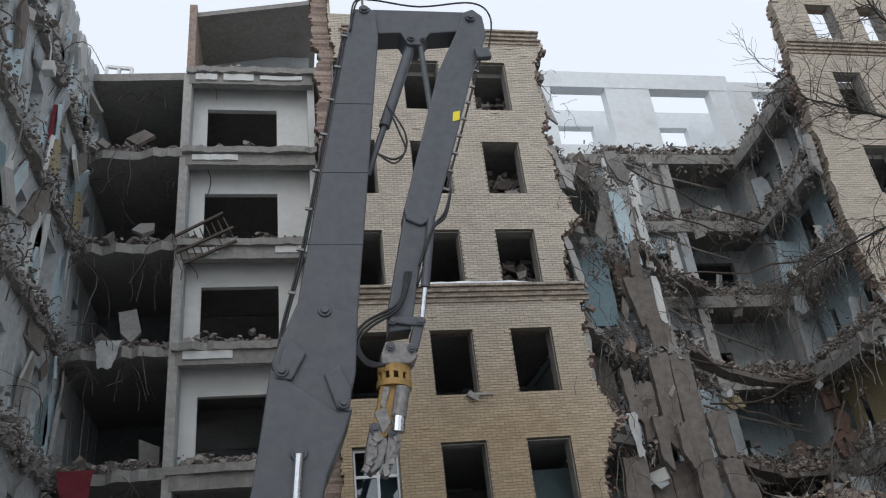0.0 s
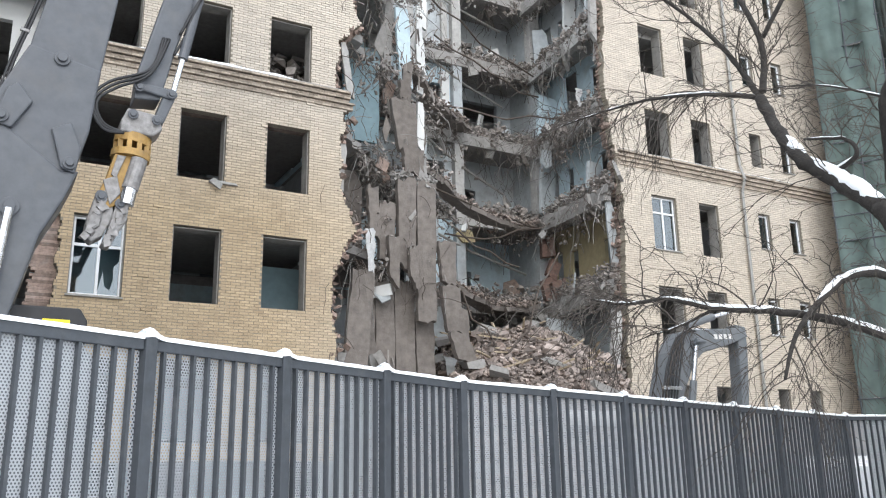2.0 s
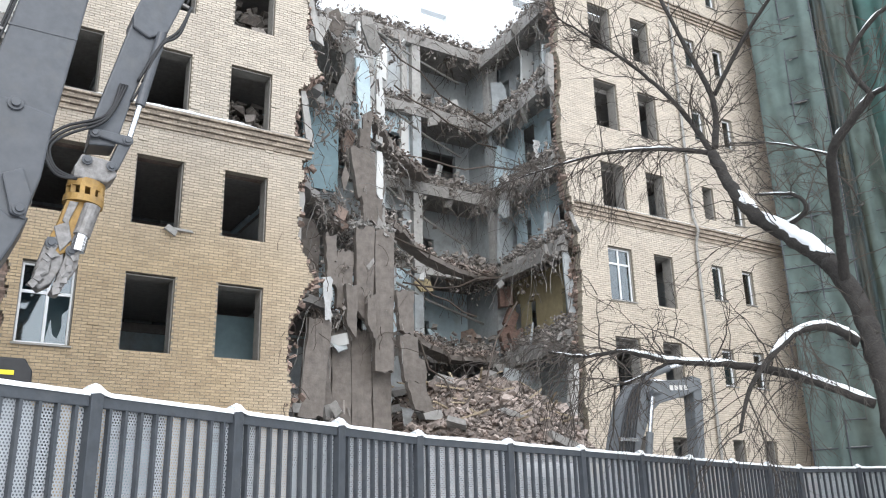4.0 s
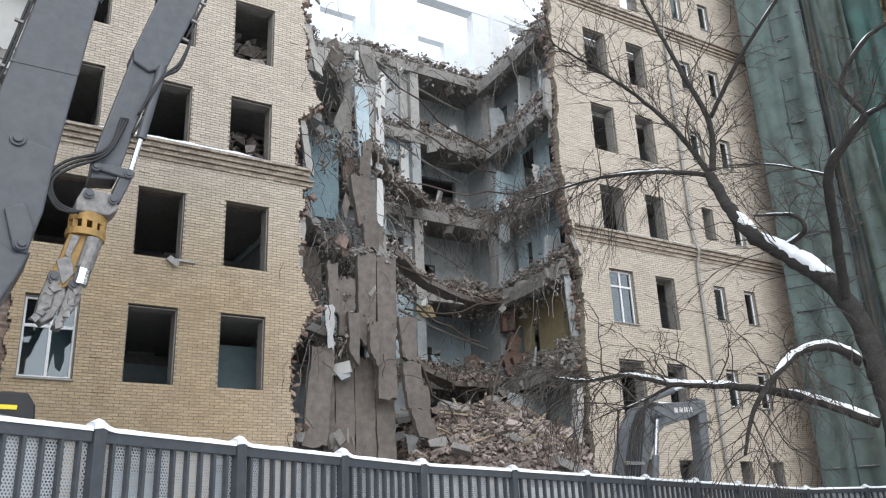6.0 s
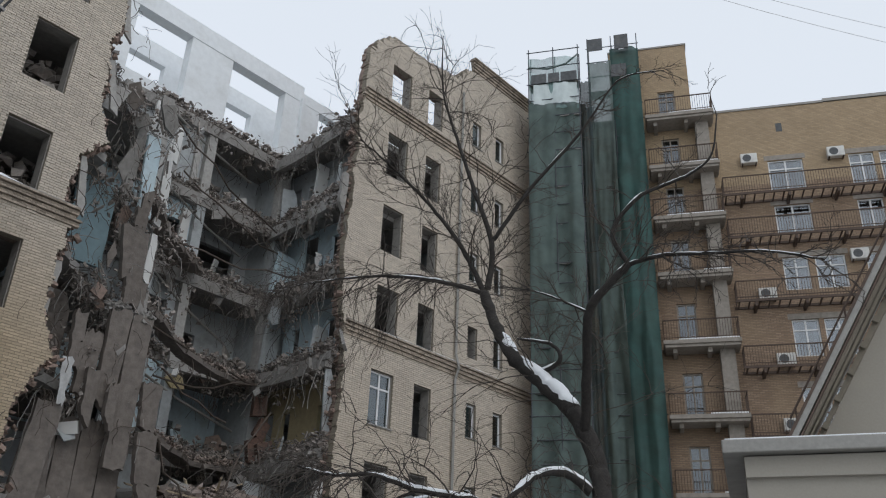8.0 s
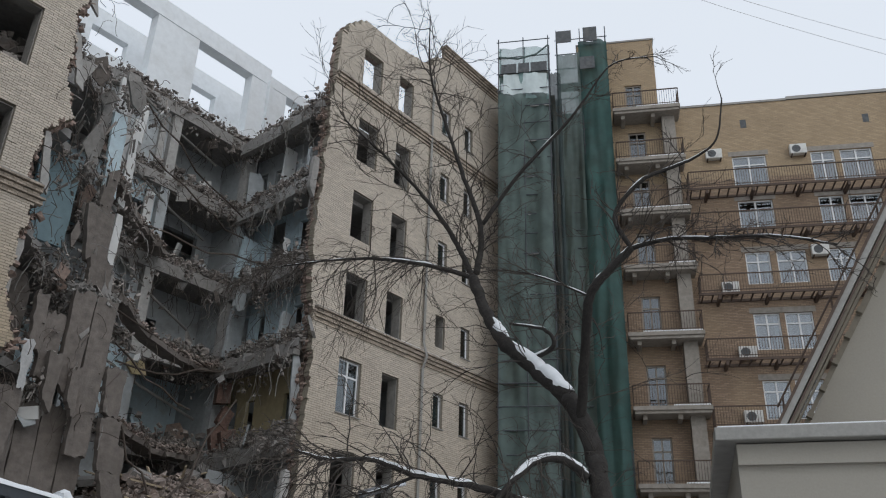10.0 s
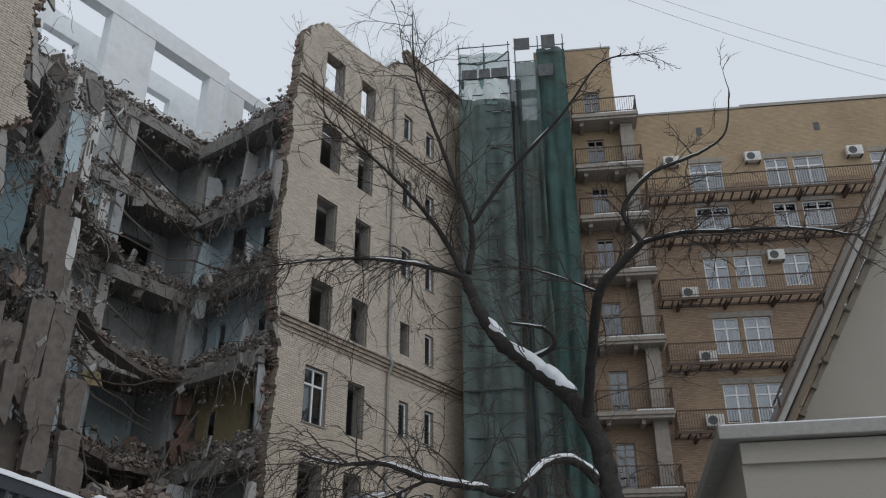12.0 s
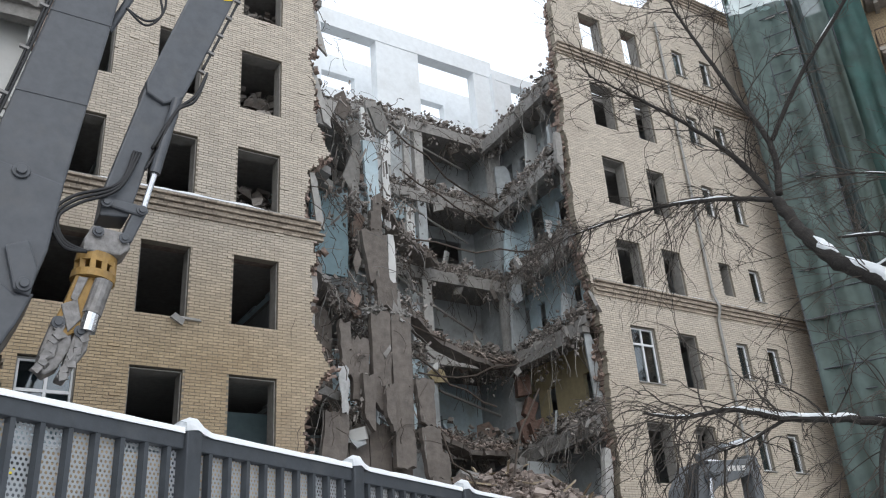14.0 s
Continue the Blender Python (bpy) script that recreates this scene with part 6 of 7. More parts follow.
wing = thing("apartment_building", (0, 0, 0), "ochre brick apartment building with rusty balconies and galleries", "building")
wing.matrix_basis = WING
WROW = [(25.2, 1.7), (22.6, 1.6), (19.75, 1.7), (16.55, 1.8), (13.3, 1.8), (10.2, 1.8), (7.1, 1.8)]
wins = []
for i, (zt, h) in enumerate(WROW):
    cols = [(10.2, 11.86), (14.0, 15.15), (15.4, 16.9), (19.2, 20.6), (21.6, 23.2)] if i in (0, 1) else \
           [(10.2, 11.35), (11.65, 13.0), (13.9, 15.2), (17.0, 18.4), (21, 22.4)] if i == 2 else \
           [(10.2, 11.38), (11.6, 12.85), (16.2, 17.4), (20.0, 21.4)]
    wins += [(a, b, zt - h, zt) for a, b in cols]
doors = [(5.1, 6.0, z + 0.05, z + 2.25) for z in (27.95, 24.85, 21.9, 18.85, 15.4, 11.9, 8.5)]
m = Mesh()
def wing_wall(x0, x1, z0, z1):
    mm = Mesh()
    holes = wins + doors
    xs = sorted({x0, x1, *[h[k] for h in holes for k in (0, 1) if x0 < h[k] < x1]})
    zs = sorted({z0, z1, *[h[k] for h in holes for k in (2, 3) if z0 < h[k] < z1]})
    for a, b in zip(xs, xs[1:]):
        for c, d in zip(zs, zs[1:]):
            if not any(h[0] < (a + b) / 2 < h[1] and h[2] < (c + d) / 2 < h[3] for h in holes):
                mm.box(a, b, 0, 0.5, c, d)
    return mm
wmake(wing_wall(-1.0, 26, 0, 23.9), "wall", M_OCHRE2, wing)
wmake(wing_wall(6.8, 26, 23.9, 28.4), "wall", M_OCHRE, wing)
wmake(wing_wall(2.6, 6.8, 23.9, 33.2), "wall", M_OCHRE, wing)
wmake(wing_wall(-1.0, 2.6, 23.9, 28.4), "wall", M_OCHRE, wing)
wmake(Mesh().box(6.8, 13.3, -0.06, 0.6, 28.4, 28.52).box(13.3, 26, -0.06, 0.6, 28.44, 28.62).box(2.55, 6.86, -0.05, 0.6, 33.2, 33.3), "coping", M_TRIM, wing, "dark sheet-metal coping")
wmake(Mesh().box(-1, 26, 0.5, 9, 27.9, 28.3).box(2.6, 6.8, 0.5, 7, 28.3, 33.1).box(25.6, 26, 0.5, 9, 0, 28).box(-1, 26, 8.6, 9, 0, 28), "roof", M_TRIM, wing)
# inner wall and floors coloured near-black to stand for unlit rooms
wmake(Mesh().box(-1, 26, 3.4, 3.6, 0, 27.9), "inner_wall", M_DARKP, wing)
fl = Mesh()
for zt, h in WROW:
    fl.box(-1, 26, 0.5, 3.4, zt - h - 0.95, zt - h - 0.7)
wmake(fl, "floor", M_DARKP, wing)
# vents high in the wall
wmake(Mesh().box(8.75 + 2.1, 9.05 + 2.1, -0.01, 0.02, 26.9, 27.4).box(14.7 + 2.1, 15.0 + 2.1, -0.01, 0.02, 26.7, 27.2), "vent", M_DARKP, wing, "small dark vent opening")
# lintel bands over the windows
for a, b, c, d in wins:
    wmake(Mesh().box(a - 0.15, b + 0.15, -0.02, 0.1, d + 0.004, d + 0.28), "lintel", M_BALC, wing, "grey concrete lintel")
for n, (a, b, c, d) in enumerate(wins):
    w = wmake(Mesh().box(a, a + 0.07, 0.1, 0.2, c, d).box(b - 0.07, b, 0.1, 0.2, c, d).box(a + 0.07, b - 0.07, 0.1, 0.2, c, c + 0.07).box(a + 0.07, b - 0.07, 0.1, 0.2, d - 0.07, d)
              .box((a + b) / 2 - 0.04, (a + b) / 2 + 0.04, 0.09, 0.19, c + 0.07, d - 0.07).box(a + 0.07, b - 0.07, 0.095, 0.185, d - 0.55, d - 0.48), "window", M_PVC, wing, "white-framed window")
    p = wmake(Mesh().box(a + 0.07, b - 0.07, 0.14, 0.15, c + 0.07, d - 0.07), "pane", M_GLASS_S, None)
    p.matrix_basis = Matrix.Identity(4)
    p.parent = w
    p.visible_shadow = False
    cu = wmake(Mesh().box(a + 0.1, a + 0.24 * (b - a), 0.28, 0.3, c + 0.1, d - 0.1).box(b - 0.22 * (b - a), b - 0.1, 0.28, 0.3, c + 0.1, d - 0.1), "curtain", M_GREYP, None)
    cu.matrix_basis = Matrix.Identity(4)
    cu.parent = w
for a, b, c, d in doors:
    w = wmake(Mesh().box(a, a + 0.08, 0.1, 0.2, c, d).box(b - 0.08, b, 0.1, 0.2, c, d).box(a + 0.08, b - 0.08, 0.1, 0.2, d - 0.08, d).box((a + b) / 2 - 0.04, (a + b) / 2 + 0.04, 0.1, 0.19, c, d - 0.08).box(a + 0.08, b - 0.08, 0.1, 0.18, d - 0.65, d - 0.58), "balcony_door", M_BALC, wing, "weathered balcony door with dark glass")
    p = wmake(Mesh().box(a + 0.08, b - 0.08, 0.14, 0.15, c, d - 0.08), "pane", M_GLASS_D, None)
    p.matrix_basis = Matrix.Identity(4)
    p.parent = w
    p.visible_shadow = False


def railing(m, x0, x1, y, z, h=1.0, ends=True, step=0.12):
    """Uprights and rails of a balcony; with side rails back to the wall."""
    m.box(x0, x1, y - 0.025, y + 0.025, z + h - 0.05, z + h)
    m.box(x0, x1, y - 0.015, y + 0.015, z + 0.1, z + 0.13)
    x = x0
    while x <= x1:
        m.box(x - 0.009, x + 0.009, y - 0.009, y + 0.009, z, z + h - 0.05)
        x += step
    if ends:
        for e in (x0, x1):
            m.box(e - 0.02, e + 0.02, y, -0.01, z + h - 0.05, z + h)
            k = y
            while k < -0.02:
                m.box(e - 0.009, e + 0.009, k - 0.009, k + 0.009, z, z + h - 0.05)
                k += step
    return m


for z in (27.95, 24.85, 21.9, 18.85, 15.4, 11.9, 8.5):
    b = wmake(Mesh().box(4.35, 7.8, -1.25, -0.002, z - 0.2, z).box(4.42, 7.74, -1.17, -0.002, z - 0.34, z - 0.2).box(4.75, 4.95, -0.95, -0.002, z - 0.55, z - 0.24).box(6.3, 6.5, -0.95, -0.002, z - 0.55, z - 0.24), "balcony", M_BALC, wing, "crumbling concrete balcony", 0.02)
    rr = wmake(railing(Mesh(), 4.4, 7.75, -1.2, z), "railing", M_RAIL, None)
    rr.matrix_basis = Matrix.Identity(4)
    rr.parent = b
    sn = wmake(Mesh().box(6.2 + rng.uniform(-1.2, 0.4), 7.72, -1.21, -0.9, z + 0.002, z + 0.07), "snow_cap", M_SNOW, None, bevel=0.03)
    sn.matrix_basis = Matrix.Identity(4)
    sn.parent = b
wmake(Mesh().box(6.85, 7.5, -0.62, -0.004, 3, 27.7), "pier", M_BALC, wing, "grey concrete pier between the balconies")
for z in (22.95, 20.6, 17.3, 14.1, 10.95, 7.8):
    gm = Mesh().box(7.78, 25.5, -1.02, -0.96, z - 0.12, z).box(7.78, 25.5, -0.06, -0.004, z - 0.12, z)
    x = 7.9
    while x < 25.5:
        gm.box(x, x + 0.06, -0.96, -0.06, z - 0.1, z - 0.04)
        x += 0.45
    x = 8.6
    while x < 25.5:
        gm.box(x, x + 0.12, -1.0, -0.004, z - 0.34, z - 0.121)
        x += 2.2
    b = wmake(gm, "gallery", M_RAIL, wing, "rusty steel gallery along the wall")
    rr = wmake(railing(Mesh(), 7.85, 25.4, -1.0, z, 0.95), "railing", M_RAIL, None)
    rr.matrix_basis = Matrix.Identity(4)
    rr.parent = b


def ac_unit(x, z):
    t = thing("air_conditioner", (0, 0, 0), "white air conditioner box mounted on the brick wall", "air conditioner", "air conditioners")
    t.matrix_basis = WING @ Matrix.Translation((x, -0.36, z))
    a = Mesh().box(0, 0.8, 0, 0.3, 0, 0.55).make("casing", M_AC, bevel=0.03)
    f = Mesh().cyl((0.3, -0.012, 0.27), (0.3, 0.0, 0.27), 0.21, 20).make("fan_grille", M_DARKP)
    k = Mesh().box(0.05, 0.1, 0.0, 0.355, -0.06, 0.0).box(0.7, 0.75, 0.0, 0.355, -0.06, 0.0).make("bracket", M_RAIL)
    for o in (a, f, k):
        o.parent = t
for x, z in ((8.9, 25.0), (13.0, 24.95), (18.0, 24.9), (9.3, 14.3), (9.2, 11.3), (8.9, 17.55), (13.2, 19.3), (16.2, 16.3)):
    ac_unit(x, z)

# ---- scaffold wrapped in green net at the inner corner ----
net = thing("netted_scaffold", (30.5, 20.3, 0), "scaffold wrapped in dark green debris net, torn at its top", "scaffold")


def cloth(fn, nu, nv, name, material, label=""):
    m = Mesh()
    m.v = [tuple(fn(i / nu, j / nv)) for j in range(nv + 1) for i in range(nu + 1)]
    m.f = [(j * (nu + 1) + i, j * (nu + 1) + i + 1, (j + 1) * (nu + 1) + i + 1, (j + 1) * (nu + 1) + i) for j in range(nv) for i in range(nu)]
    return m.make(name, material, net, label, smooth=True)


def on_wing(m, name, material, label=""):
    """A part of the scaffold given in the wing's own directions."""
    m.v = [tuple(WING @ Vector(k)) for k in m.v]
    return m.make(name, material, net, label)


LX0, LX1, LY = -1.25, 1.25, -4.9      # left lift of the scaffold: parallel to the wing, standing out before it
def lift(ax, bx, z0, z1, seed, y, bulge=0.3, pleats=3):
    def fn(u, v):
        z = z0 + (z1 - z0) * v
        d = bulge * wob(u * 2.4 + seed, z * 0.22, 1.0, seed) + 0.12 * wob(u * 7 + seed, z * 0.6, 1.0, seed) + 0.09 * math.sin(u * math.pi * pleats + seed + 0.4 * wob(z * 0.2, seed, 1.0))
        return WING @ Vector((ax + (bx - ax) * u, y - d, z + (0.14 * wob(u * 4, seed, 1.0) if v in (0, 1) else 0)))
    return fn


cloth(lift(LX0, LX1, 0.0, 26.7, 1.0, LY, 0.3, 5), 36, 80, "net", M_NET)
cloth(lift(LX0 + 0.25, LX1 - 0.1, 26.7, 27.9, 2.0, LY - 0.03, 0.08), 20, 8, "sheeting", M_FILM, "whitish plastic sheeting")
cloth(lift(LX0, LX1, 26.4, 29.6, 2.5, LY + 0.1, 0.15), 24, 14, "net", M_NET_P, "pale torn net")
for x, w in ((LX0 + 0.15, 0.75), (LX0 + 1.0, 0.55), (LX0 + 1.62, 0.8)):
    on_wing(Mesh().box(x, x + w, LY - 0.12, LY - 0.08, 27.95, 28.5), "board", M_DARKP, "dark board at the top lift")
on_wing(Mesh().tube([(LX0, LY - 0.1, 29.0), (LX0 + 1.0, LY - 0.16, 28.75), (LX1 - 0.6, LY - 0.15, 28.95), (LX1, LY - 0.1, 29.5)], 0.05, 6), "rolled_net", M_NET, "rolled edge of the net")
# dark strips fill the shaded gap between the two netted lifts
cloth(lift(LX1, LX1 + 0.55, 0.0, 28.2, 9.0, LY + 0.5, 0.3, 7), 10, 80, "net", M_NET_D, "folded net with the crease's shade in its colour")
cloth(lift(0.9, 1.7, 0.0, 29.0, 9.5, -1.0, 0.25, 7), 10, 80, "net", M_NET_D, "folded net with the crease's shade in its colour")
cloth(lift(1.5, 2.75, 0.0, 31.9, 5.0, -1.05, 0.3, 3), 18, 90, "net", M_NET)
cloth(lift(2.7, 4.25, 0.0, 32.6, 5.5, -1.12, 0.3, 4), 20, 90, "net", M_NET_G)
for x0, x1, z0, z1 in ((1.5, 2.35, 32.4, 33.2), (3.0, 3.75, 32.35, 33.3), (2.75, 3.55, 30.5, 31.3)):
    on_wing(Mesh().box(x0, x1, -1.5, -1.45, z0, z1), "board", M_DARKP, "dark board at the top lift")
p = Mesh()
for x in (LX0, 0.0, LX1):
    for y in (LY, LY + 0.8):
        p.cyl(WING @ Vector((x, y, 0)), WING @ Vector((x, y, 30.2)), 0.03, 6)
for x in (1.5, 2.8, 4.2):
    for y in (-0.95, -0.15):
        p.cyl(WING @ Vector((x, y, 0)), WING @ Vector((x, y, 33.7)), 0.03, 6)
z = 2.0
while z < 33.6:
    if z < 30.2:
        p.cyl(WING @ Vector((LX0 - 0.1, LY, z)), WING @ Vector((LX1 + 0.1, LY, z)), 0.028, 6)
    p.cyl(WING @ Vector((1.4, -0.95, z)), WING @ Vector((4.3, -0.95, z)), 0.028, 6)
    z += 1.0
p.make("tube", M_FENCE, net)
z = 2.0
while z < 31:
    for x0, x1, y0 in ((LX0, LX1, LY + 0.1), (1.5, 4.2, -0.85)):
        if x0 > 0 or z < 28.5:
            on_wing(Mesh().box(x0, x1, y0, y0 + 0.65, z, z + 0.05), "deck_board", M_TRIM)
    z += 2.0
# corner of the further facade that the scaffold stands against
m = Mesh()
for q in (Mesh().box(LX0 + 0.1, LX1 + 0.2, LY + 1.0, -0.05, 0, 27.2),):
    m.add([WING @ Vector(k) for k in q.v], q.f)
tagged(m.make("wall_14", M_OCHRE), "brick corner block behind the netted scaffold", "wall", kind="structure")

# ---- cream house with a steep gable beside the yard ----
HUT = pose(13.12, 5.47, 0, 0, 0, -67.5) @ Matrix.Scale(1.09, 4)     # x along the near wall, y into the house
hut = thing("cream_house", (0, 0, 0), "cream stucco house with a steep gable and metal-edged roof", "house")
hut.matrix_basis = HUT
def hmake(m, name, material, label="", bevel=0.0):
    ob = m.make(name, material, None, label, bevel=bevel)
    ob.parent = hut
    return ob
hmake(Mesh().box(0.3, 12, 0.3, 9.0, 0, 4.42), "wall", M_STUCCO)
hmake(Mesh().box(0.3, 12, 0.27, 0.3, 3.55, 3.6).box(0.3, 12, 0.2, 0.3, 4.1, 4.4), "moulding", M_STUCCO)
hmake(Mesh().box(0, 12, 0, 9.3, 4.42, 4.62), "eave", M_TRIM, "grey sheet-metal eave", 0.02)
hmake(Mesh().box(0.05, 12, 0.06, 1.2, 4.622, 4.65), "snow_cap", M_SNOW, bevel=0.012)
# gable wall set back behind a deep stepped cornice, rake rising away from the yard
def rake(x, up=0.0):
    return 2.91 + 1.686 * x + up
def band(y0, y1, lo, hi, x0=1.0, x1=6.0):
    m_ = Mesh()
    m_.prism([(x0, max(4.65, rake(x0, lo))), (x1, rake(x1, lo)), (x1, rake(x1, hi)), (x0, max(4.7, rake(x0, hi)))], y0, y1)
    return m_
gp = Mesh()
gp.prism([(1.5, 4.66), (12, 4.66), (12, rake(6, -0.5)), (6, rake(6, -0.5)), (1.5, rake(1.5, -0.5))], 2.6, 2.9)
hmake(gp, "gable_wall", M_STUCCO)
# stepped bands and corbels in the darkened beige, as if shaded by the roof
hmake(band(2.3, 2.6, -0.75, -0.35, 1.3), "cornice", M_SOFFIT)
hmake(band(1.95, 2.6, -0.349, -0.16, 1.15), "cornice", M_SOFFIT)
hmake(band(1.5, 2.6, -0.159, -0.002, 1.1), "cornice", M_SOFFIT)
hmake(band(1.3, 6.0, 0.0, 0.30, 1.0), "roof", M_TRIM, "grey metal roof edge", 0.02)
x = 1.4
while x < 5.6:
    cb = Mesh()
    cb.block(pose(x, 2.24, rake(x, -0.42), 0, -59, 0), 0.10, 0.12, 0.1)
    hmake(cb, "corbel", M_SOFFIT, "beige corbel under the gable edge")
    x += 0.27
gr = Mesh()
for k in (0.22,):
    gr.cyl((1.1, 1.6, rake(1.1) + 0.32 + k), (5.6, 1.6, rake(5.6) + 0.32 + k), 0.018, 6)
x = 1.2
while x < 5:
    gr.cyl((x, 1.6, rake(x) + 0.28), (x, 1.6, rake(x) + 0.55), 0.018, 6)
    x += 1.0
hmake(gr, "snow_guard", M_RAIL)
hmake(band(1.27, 1.3, 0.24, 0.33, 1.0), "drip_edge", M_RAIL, "dark drip edge of the roof")
hmake(band(1.28, 1.5, -0.06, -0.003, 1.05), "drip_edge", M_RAIL, "dark drip edge of the roof")
# thin overhead wires far off
for a, b in (((20, 30, 44), (60, -6, 33)), ((20, 32, 47), (60, -5, 35))):
    A, B_ = Vector(a), Vector(b)
    pts = [A.lerp(B_, k / 16) + Vector((0, 0, -2.2 * math.sin(math.pi * k / 16))) for k in range(17)]
    tagged(Mesh().tube(pts, 0.011, 4).make("overhead_wire", M_TRIM), "thin overhead wire across the sky", "wire", "overhead wires")

# ---- perforated site fence ----
FT = 2.53
posts = [Vector((0.823 + 1.105 * k, 5.442 + 0.56 * k, 0)) for k in range(-9, 4)]
posts += [Vector((4.14 + 1.395 * k, 7.12 + 0.42 * k, 0)) for k in range(1, 8)]
posts += [posts[-1] + Vector((1.25 * k, -0.35 * k, 0)) for k in range(1, 4)]
fence_post = None
for k, (a, b) in enumerate(zip(posts, posts[1:])):
    d = b - a
    ln = d.length
    ang = math.degrees(math.atan2(d.y, d.x))
    f = thing("fence_panel", (0, 0, 0), "dark grey slatted fence panel over perforated sheet, snow on top", "fence", "fence panels")
    f.matrix_basis = pose(a.x, a.y, 0, 0, 0, ang)
    def fm(m, name, material, label="", bevel=0.0, smooth=False):
        ob = m.make(name, material, None, label, bevel=bevel, smooth=smooth)
        ob.parent = f
        return ob
    fm(Mesh().box(-0.045, 0.045, -0.05, 0.05, 0, FT), "post", M_FENCE, bevel=0.006)
    fm(Mesh().box(0.046, ln - 0.046, -0.03, 0.03, FT - 0.09, FT - 0.02), "rail", M_FENCE, bevel=0.004)
    fm(Mesh().box(0.046, ln - 0.046, -0.03, 0.03, 0.12, 0.2), "rail", M_FENCE)
    n = 9
    for i in range(1, n + 1):
        x = ln * i / (n + 1)
        fm(Mesh().box(x - 0.011, x + 0.011, -0.026, 0.012, 0.2, FT - 0.09), "slat", M_FENCE)
    fm(Mesh().box(0.046, ln - 0.046, 0.016, 0.018, 0.2, FT - 0.09), "perforated_sheet", M_PERF, "pale grey perforated sheet")
    # snow along the rail, thicker over the post
    sm = Mesh()
    N = 22
    for i in range(N + 1):
        x = -0.05 + (ln) * i / N
        e = math.exp(-((x) / 0.06) ** 2)
        h = 0.035 + 0.018 * abs(wob(x + k * 3.1, 0.3, 3.0)) + 0.03 * e
        w = 0.04 + 0.02 * e
        z = FT - 0.022 + 0.02 * e
        sm.v += [(x, -w, z), (x, -w * 0.85, z + h * 0.75), (x, 0, z + h), (x, w * 0.85, z + h * 0.75), (x, w, z)]
    for i in range(N):
        for j in range(4):
            sm.f.append((5 * i + j, 5 * (i + 1) + j, 5 * (i + 1) + j + 1, 5 * i + j + 1))
    sm.f += [(4, 3, 2, 1, 0), tuple(5 * N + j for j in range(5))]
    fm(sm, "snow_cap", M_SNOW, "white snow along the top rail", 0, True)

# ---- bare tree with snow on its limbs ----
tree = thing("bare_tree", (10.9, 6.0, 0), "leafless dark tree with snow lying along its limbs", "tree")
rt = random.Random(23)
BRANCHES = {
    "trunk": ([(10.6, 5.91, -0.1), (10.75, 6.11, 1.4), (10.95, 6.31, 2.94), (11.11, 6.48, 3.73), (11.25, 6.69, 4.58), (11.3, 7.07, 5.32)], 0.165, 0.14),
    "snowy": ([(11.3, 7.07, 5.32), (11.43, 7.74, 5.93), (11.43, 8.38, 6.54), (11.53, 8.84, 7.22), (11.57, 9.17, 7.98)], 0.142, 0.098),
    "up_left": ([(11.57, 9.17, 7.98), (11.49, 9.66, 9.02), (11.35, 10.39, 10.13), (11.01, 11.29, 11.27), (10.6, 12.04, 12.15)], 0.06, 0.014),
    "up": ([(11.6, 9.12, 8.09), (11.64, 9.06, 9.03), (11.51, 9.44, 10.35), (11.35, 9.85, 11.77), (11.16, 10.09, 12.91), (11.13, 10.14, 14.45)], 0.065, 0.010),
    "level": ([(11.56, 9.18, 8.0), (11.08, 9.85, 8.24), (10.48, 10.73, 8.38), (9.84, 11.57, 8.29), (9.15, 12.33, 8.06)], 0.05, 0.010),
    "up_right": ([(11.66, 9.03, 9.13), (11.86, 8.31, 10.1), (12.1, 7.41, 11.01), (12.18, 7.0, 11.48), (12.32, 6.42, 12.18), (12.51, 5.63, 12.14)], 0.045, 0.010),
    "stub": ([(11.46, 7.91, 6.13), (11.38, 7.38, 6.25), (11.32, 7.49, 6.55), (11.11, 8.06, 6.71)], 0.05, 0.02),
    "second": ([(11.28, 6.87, 4.87), (10.74, 6.47, 5.63), (10.02, 5.94, 6.34), (9.95, 5.57, 6.65), (9.98, 5.22, 6.92)], 0.085, 0.052),
    "second_up": ([(9.98, 5.22, 6.92), (9.9, 5.41, 7.47), (9.95, 4.98, 7.93), (10.1, 4.56, 8.09), (10.21, 4.22, 8.21), (10.19, 3.89, 8.39), (10.22, 3.75, 9.05)], 0.04, 0.010),
    "second_out": ([(9.98, 5.22, 6.92), (9.94, 4.68, 6.89), (9.92, 4.03, 6.73), (9.9, 3.21, 6.52), (9.79, 2.5, 6.16)], 0.036, 0.012),
    "second_left": ([(10.03, 5.93, 6.34), (9.97, 6.3, 6.58), (9.84, 6.78, 6.84), (9.64, 7.34, 7.0)], 0.02, 0.008),
    "low": ([(11.02, 6.65, 3.98), (10.6, 6.8, 4.2), (10.05, 6.95, 4.08), (9.54, 7.08, 3.66), (9.2, 7.16, 3.25), (8.98, 7.2, 2.72)], 0.075, 0.02),
    "low_long": ([(10.9, 6.5, 3.1), (10.1, 6.98, 3.48), (9.21, 7.4, 3.66), (8.52, 7.81, 3.72), (7.99, 8.12, 3.86), (7.53, 8.47, 3.82), (7.13, 8.72, 3.9)], 0.07, 0.014),
    "low_fork": ([(8.52, 7.81, 3.72), (8.17, 8.08, 3.52), (7.86, 8.27, 3.4)], 0.025, 0.010),
}


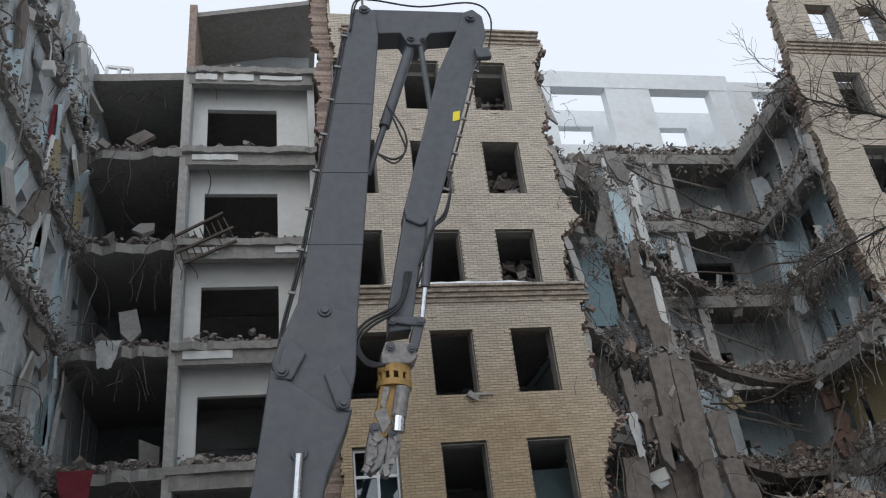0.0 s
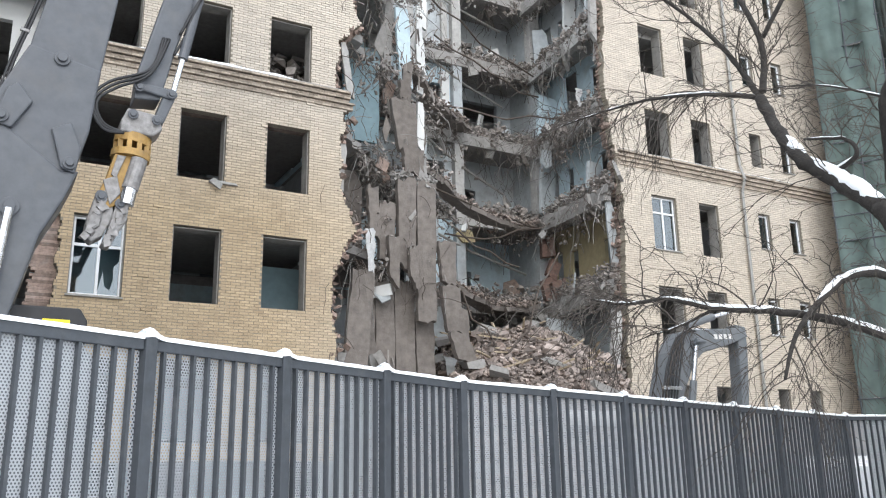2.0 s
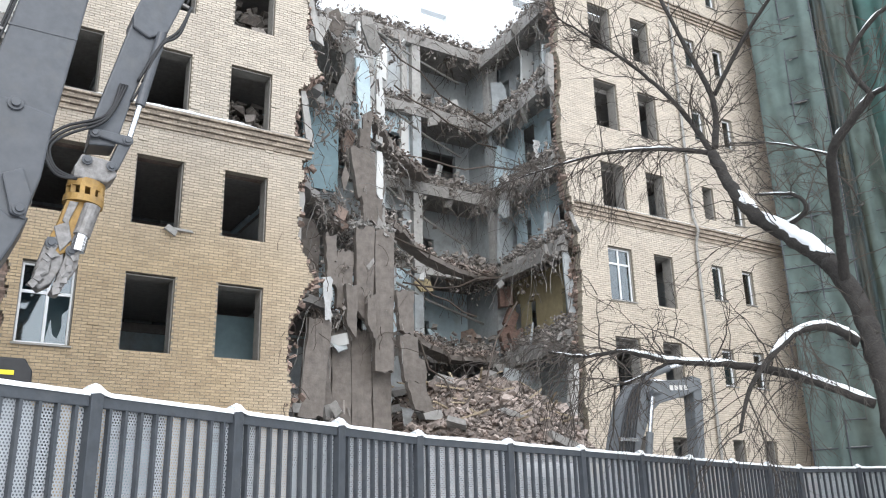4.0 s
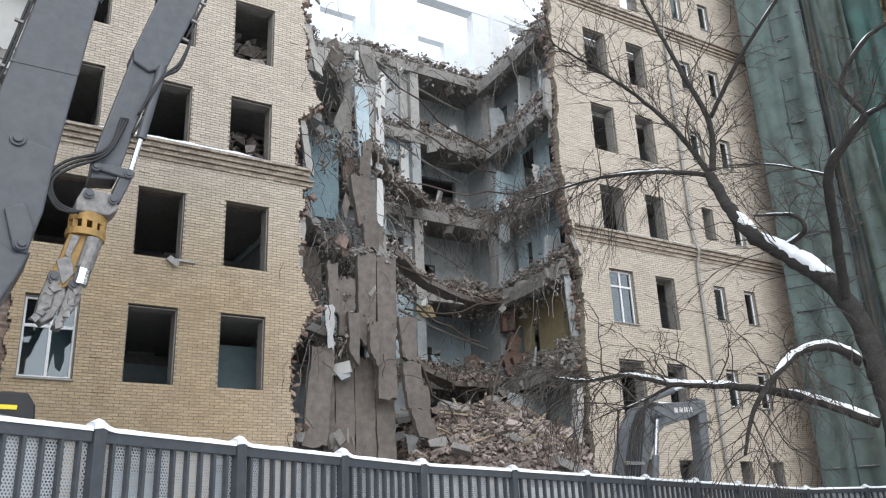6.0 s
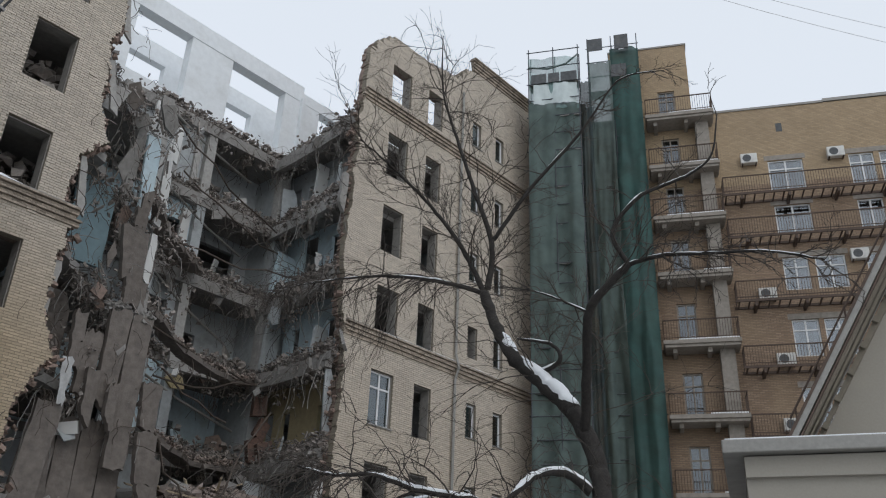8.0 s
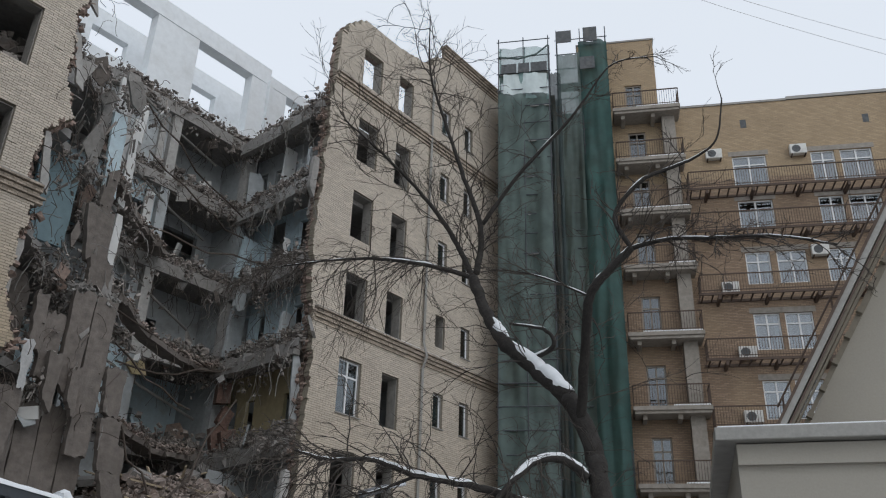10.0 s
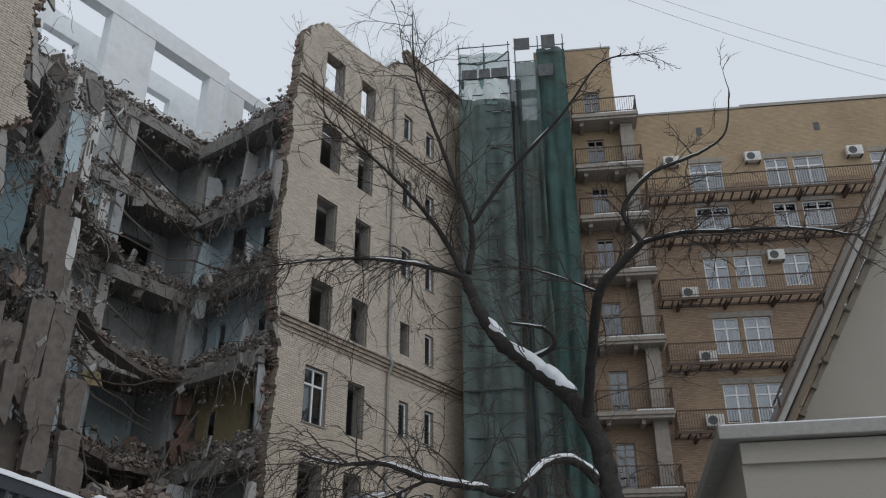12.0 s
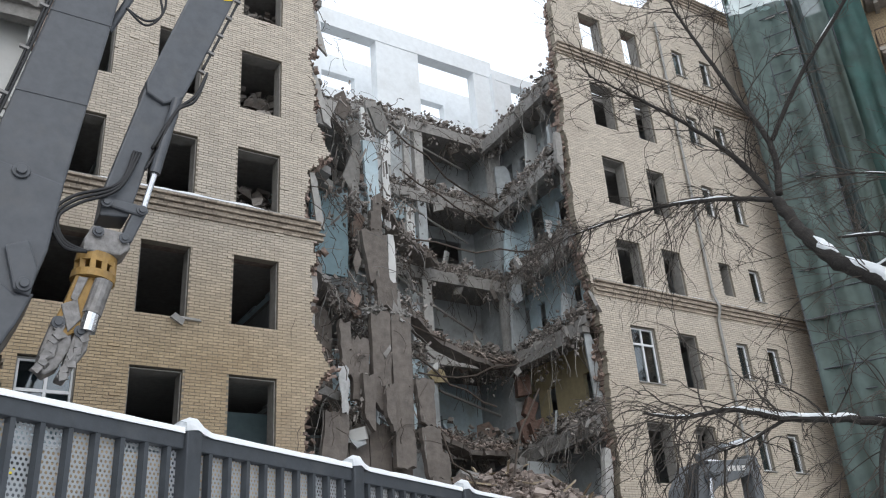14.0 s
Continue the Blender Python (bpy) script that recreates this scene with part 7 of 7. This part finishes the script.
def smooth_line(pts, n=5):
    P = [Vector(p) for p in pts]
    out = []
    for i in range(len(P) - 1):
        p0, p1, p2, p3 = P[max(i - 1, 0)], P[i], P[i + 1], P[min(i + 2, len(P) - 1)]
        for k in range(n):
            t = k / n
            out.append(0.5 * ((2 * p1) + (p2 - p0) * t + (2 * p0 - 5 * p1 + 4 * p2 - p3) * t * t + (3 * p1 - p0 - 3 * p2 + p3) * t ** 3))
    out.append(P[-1])
    return out


twigs, snow = Mesh(), Mesh()


def twig(p, d, ln, r, depth, droop):
    n = 6
    pts = [p.copy()]
    for i in range(n):
        d = (d + Vector((rt.uniform(-0.3, 0.3), rt.uniform(-0.3, 0.3), rt.uniform(-0.28, 0.28) - droop))).normalized()
        p = p + d * ln / n
        pts.append(p.copy())
        if depth and i > 0 and rt.random() < 0.72:
            side = Vector((rt.uniform(-1, 1), rt.uniform(-1, 1), rt.uniform(-0.6, 0.8)))
            twig(p, (d + side * 0.9).normalized(), ln * rt.uniform(0.35, 0.6), r * 0.6, depth - 1, droop)
    twigs.tube(pts, [max(0.0028, r * (1 - 0.75 * i / n)) for i in range(n + 1)], 4, False)


def snow_on(pts, radii, chance):
    """Snow on the upper side of a limb, in broken lengths."""
    run = []
    def flush():
        if len(run) > 2:
            base = len(snow.v)
            m_ = len(run)
            for i, (p, r, d) in enumerate(run):
                e = min(1.0, 0.12 + i / 4.0, 0.12 + (m_ - 1 - i) / 4.0)
                side = d.cross(Vector((0, 0, 1)))
                side = side.normalized() if side.length > 1e-3 else Vector((1, 0, 0))
                top = side.cross(d).normalized()
                h = min(0.11, (0.62 if r > 0.03 else 0.4) * r) * e * (0.75 + 0.5 * wob(p.x * 3 + p.z, p.y * 3, 1.0))
                spread = 1.4 * min(1.0, e * 1.3) * (0.88 + 0.3 * wob(p.y * 2.0, p.z * 2.0, 1.0)) * (1.0 if r > 0.03 else 0.8)
                for k in range(9):
                    a = spread * (k - 4) / 4
                    rr_ = r * 0.99 + h * max(0.0, 1 - ((k - 4) / 4) ** 2) ** 0.6
                    snow.v.append(tuple(p + side * math.sin(a) * rr_ + top * math.cos(a) * rr_))
            for i in range(m_ - 1):
                for j in range(8):
                    snow.f.append((base + 9 * i + j, base + 9 * (i + 1) + j, base + 9 * (i + 1) + j + 1, base + 9 * i + j + 1))
        run.clear()
    for i, p in enumerate(pts[:-1]):
        d = (pts[i + 1] - p).normalized()
        if abs(d.z) < (0.88 if radii[i] > 0.09 else 0.7) and rt.random() < chance:
            run.append((p, radii[i], d))
        else:
            flush()
    flush()


for name, (pts, r0, r1) in BRANCHES.items():
    line = smooth_line(pts, 10)
    n = len(line)
    line = [p + Vector((wob(i * 0.5, 1.0, 1.0), wob(i * 0.5, 5.0, 1.0), wob(i * 0.5, 9.0, 1.0))) * r0 * 0.22 for i, p in enumerate(line)]
    rad = [(r0 + (r1 - r0) * i / (n - 1)) * (1 + 0.09 * wob(i * 0.23, r0 * 50, 1.0)) for i in range(n)]
    Mesh().tube(line, rad, 10 if r0 > 0.06 else 7).make("trunk" if name == "trunk" else "limb", M_BARK, tree, smooth=True)
    if name != "trunk":
        snow = Mesh()
        snow_on(line, rad, 1.0 if name in ("snowy", "low", "stub") else (0.93 if r0 > 0.03 else 0.75))
        if snow.v:
            tagged(snow.make("snow_cover", M_SNOW, tree, "white snow along the limb", smooth=True), kind="stuff")
    if name in ("trunk",):
        for k in range(14):
            i = rt.randrange(n // 2, n)
            twig(line[i], Vector((rt.uniform(-1, 1), rt.uniform(-1, 1), rt.uniform(-0.2, 0.9))).normalized(), rt.uniform(0.4, 1.0), 0.008, 1, 0.02)
        continue
    dense = {"up_left": 60, "up": 50, "level": 62, "up_right": 22, "low_long": 48, "low": 34, "second_up": 12, "second_out": 36, "snowy": 14, "second": 12}.get(name, 12)
    for k in range(dense):
        i = rt.randrange(2, n)
        d = (line[i] - line[i - 1]).normalized()
        side = Vector((rt.uniform(-1, 1), rt.uniform(-1, 1), rt.uniform(-0.7, 1.0)))
        low = name.startswith("low")
        twig(line[i], (d * 0.7 + side).normalized(), rt.uniform(0.5, 1.7) * (0.85 if low else (0.5 if name in ("up_right", "second_up", "second_out") else 1)), rt.uniform(0.007, 0.015), 2, 0.12 if low or name == "level" else (0.0 if name != "second_out" else 0.03))
tagged(twigs.make("twig", M_TWIG, tree), kind="stuff")
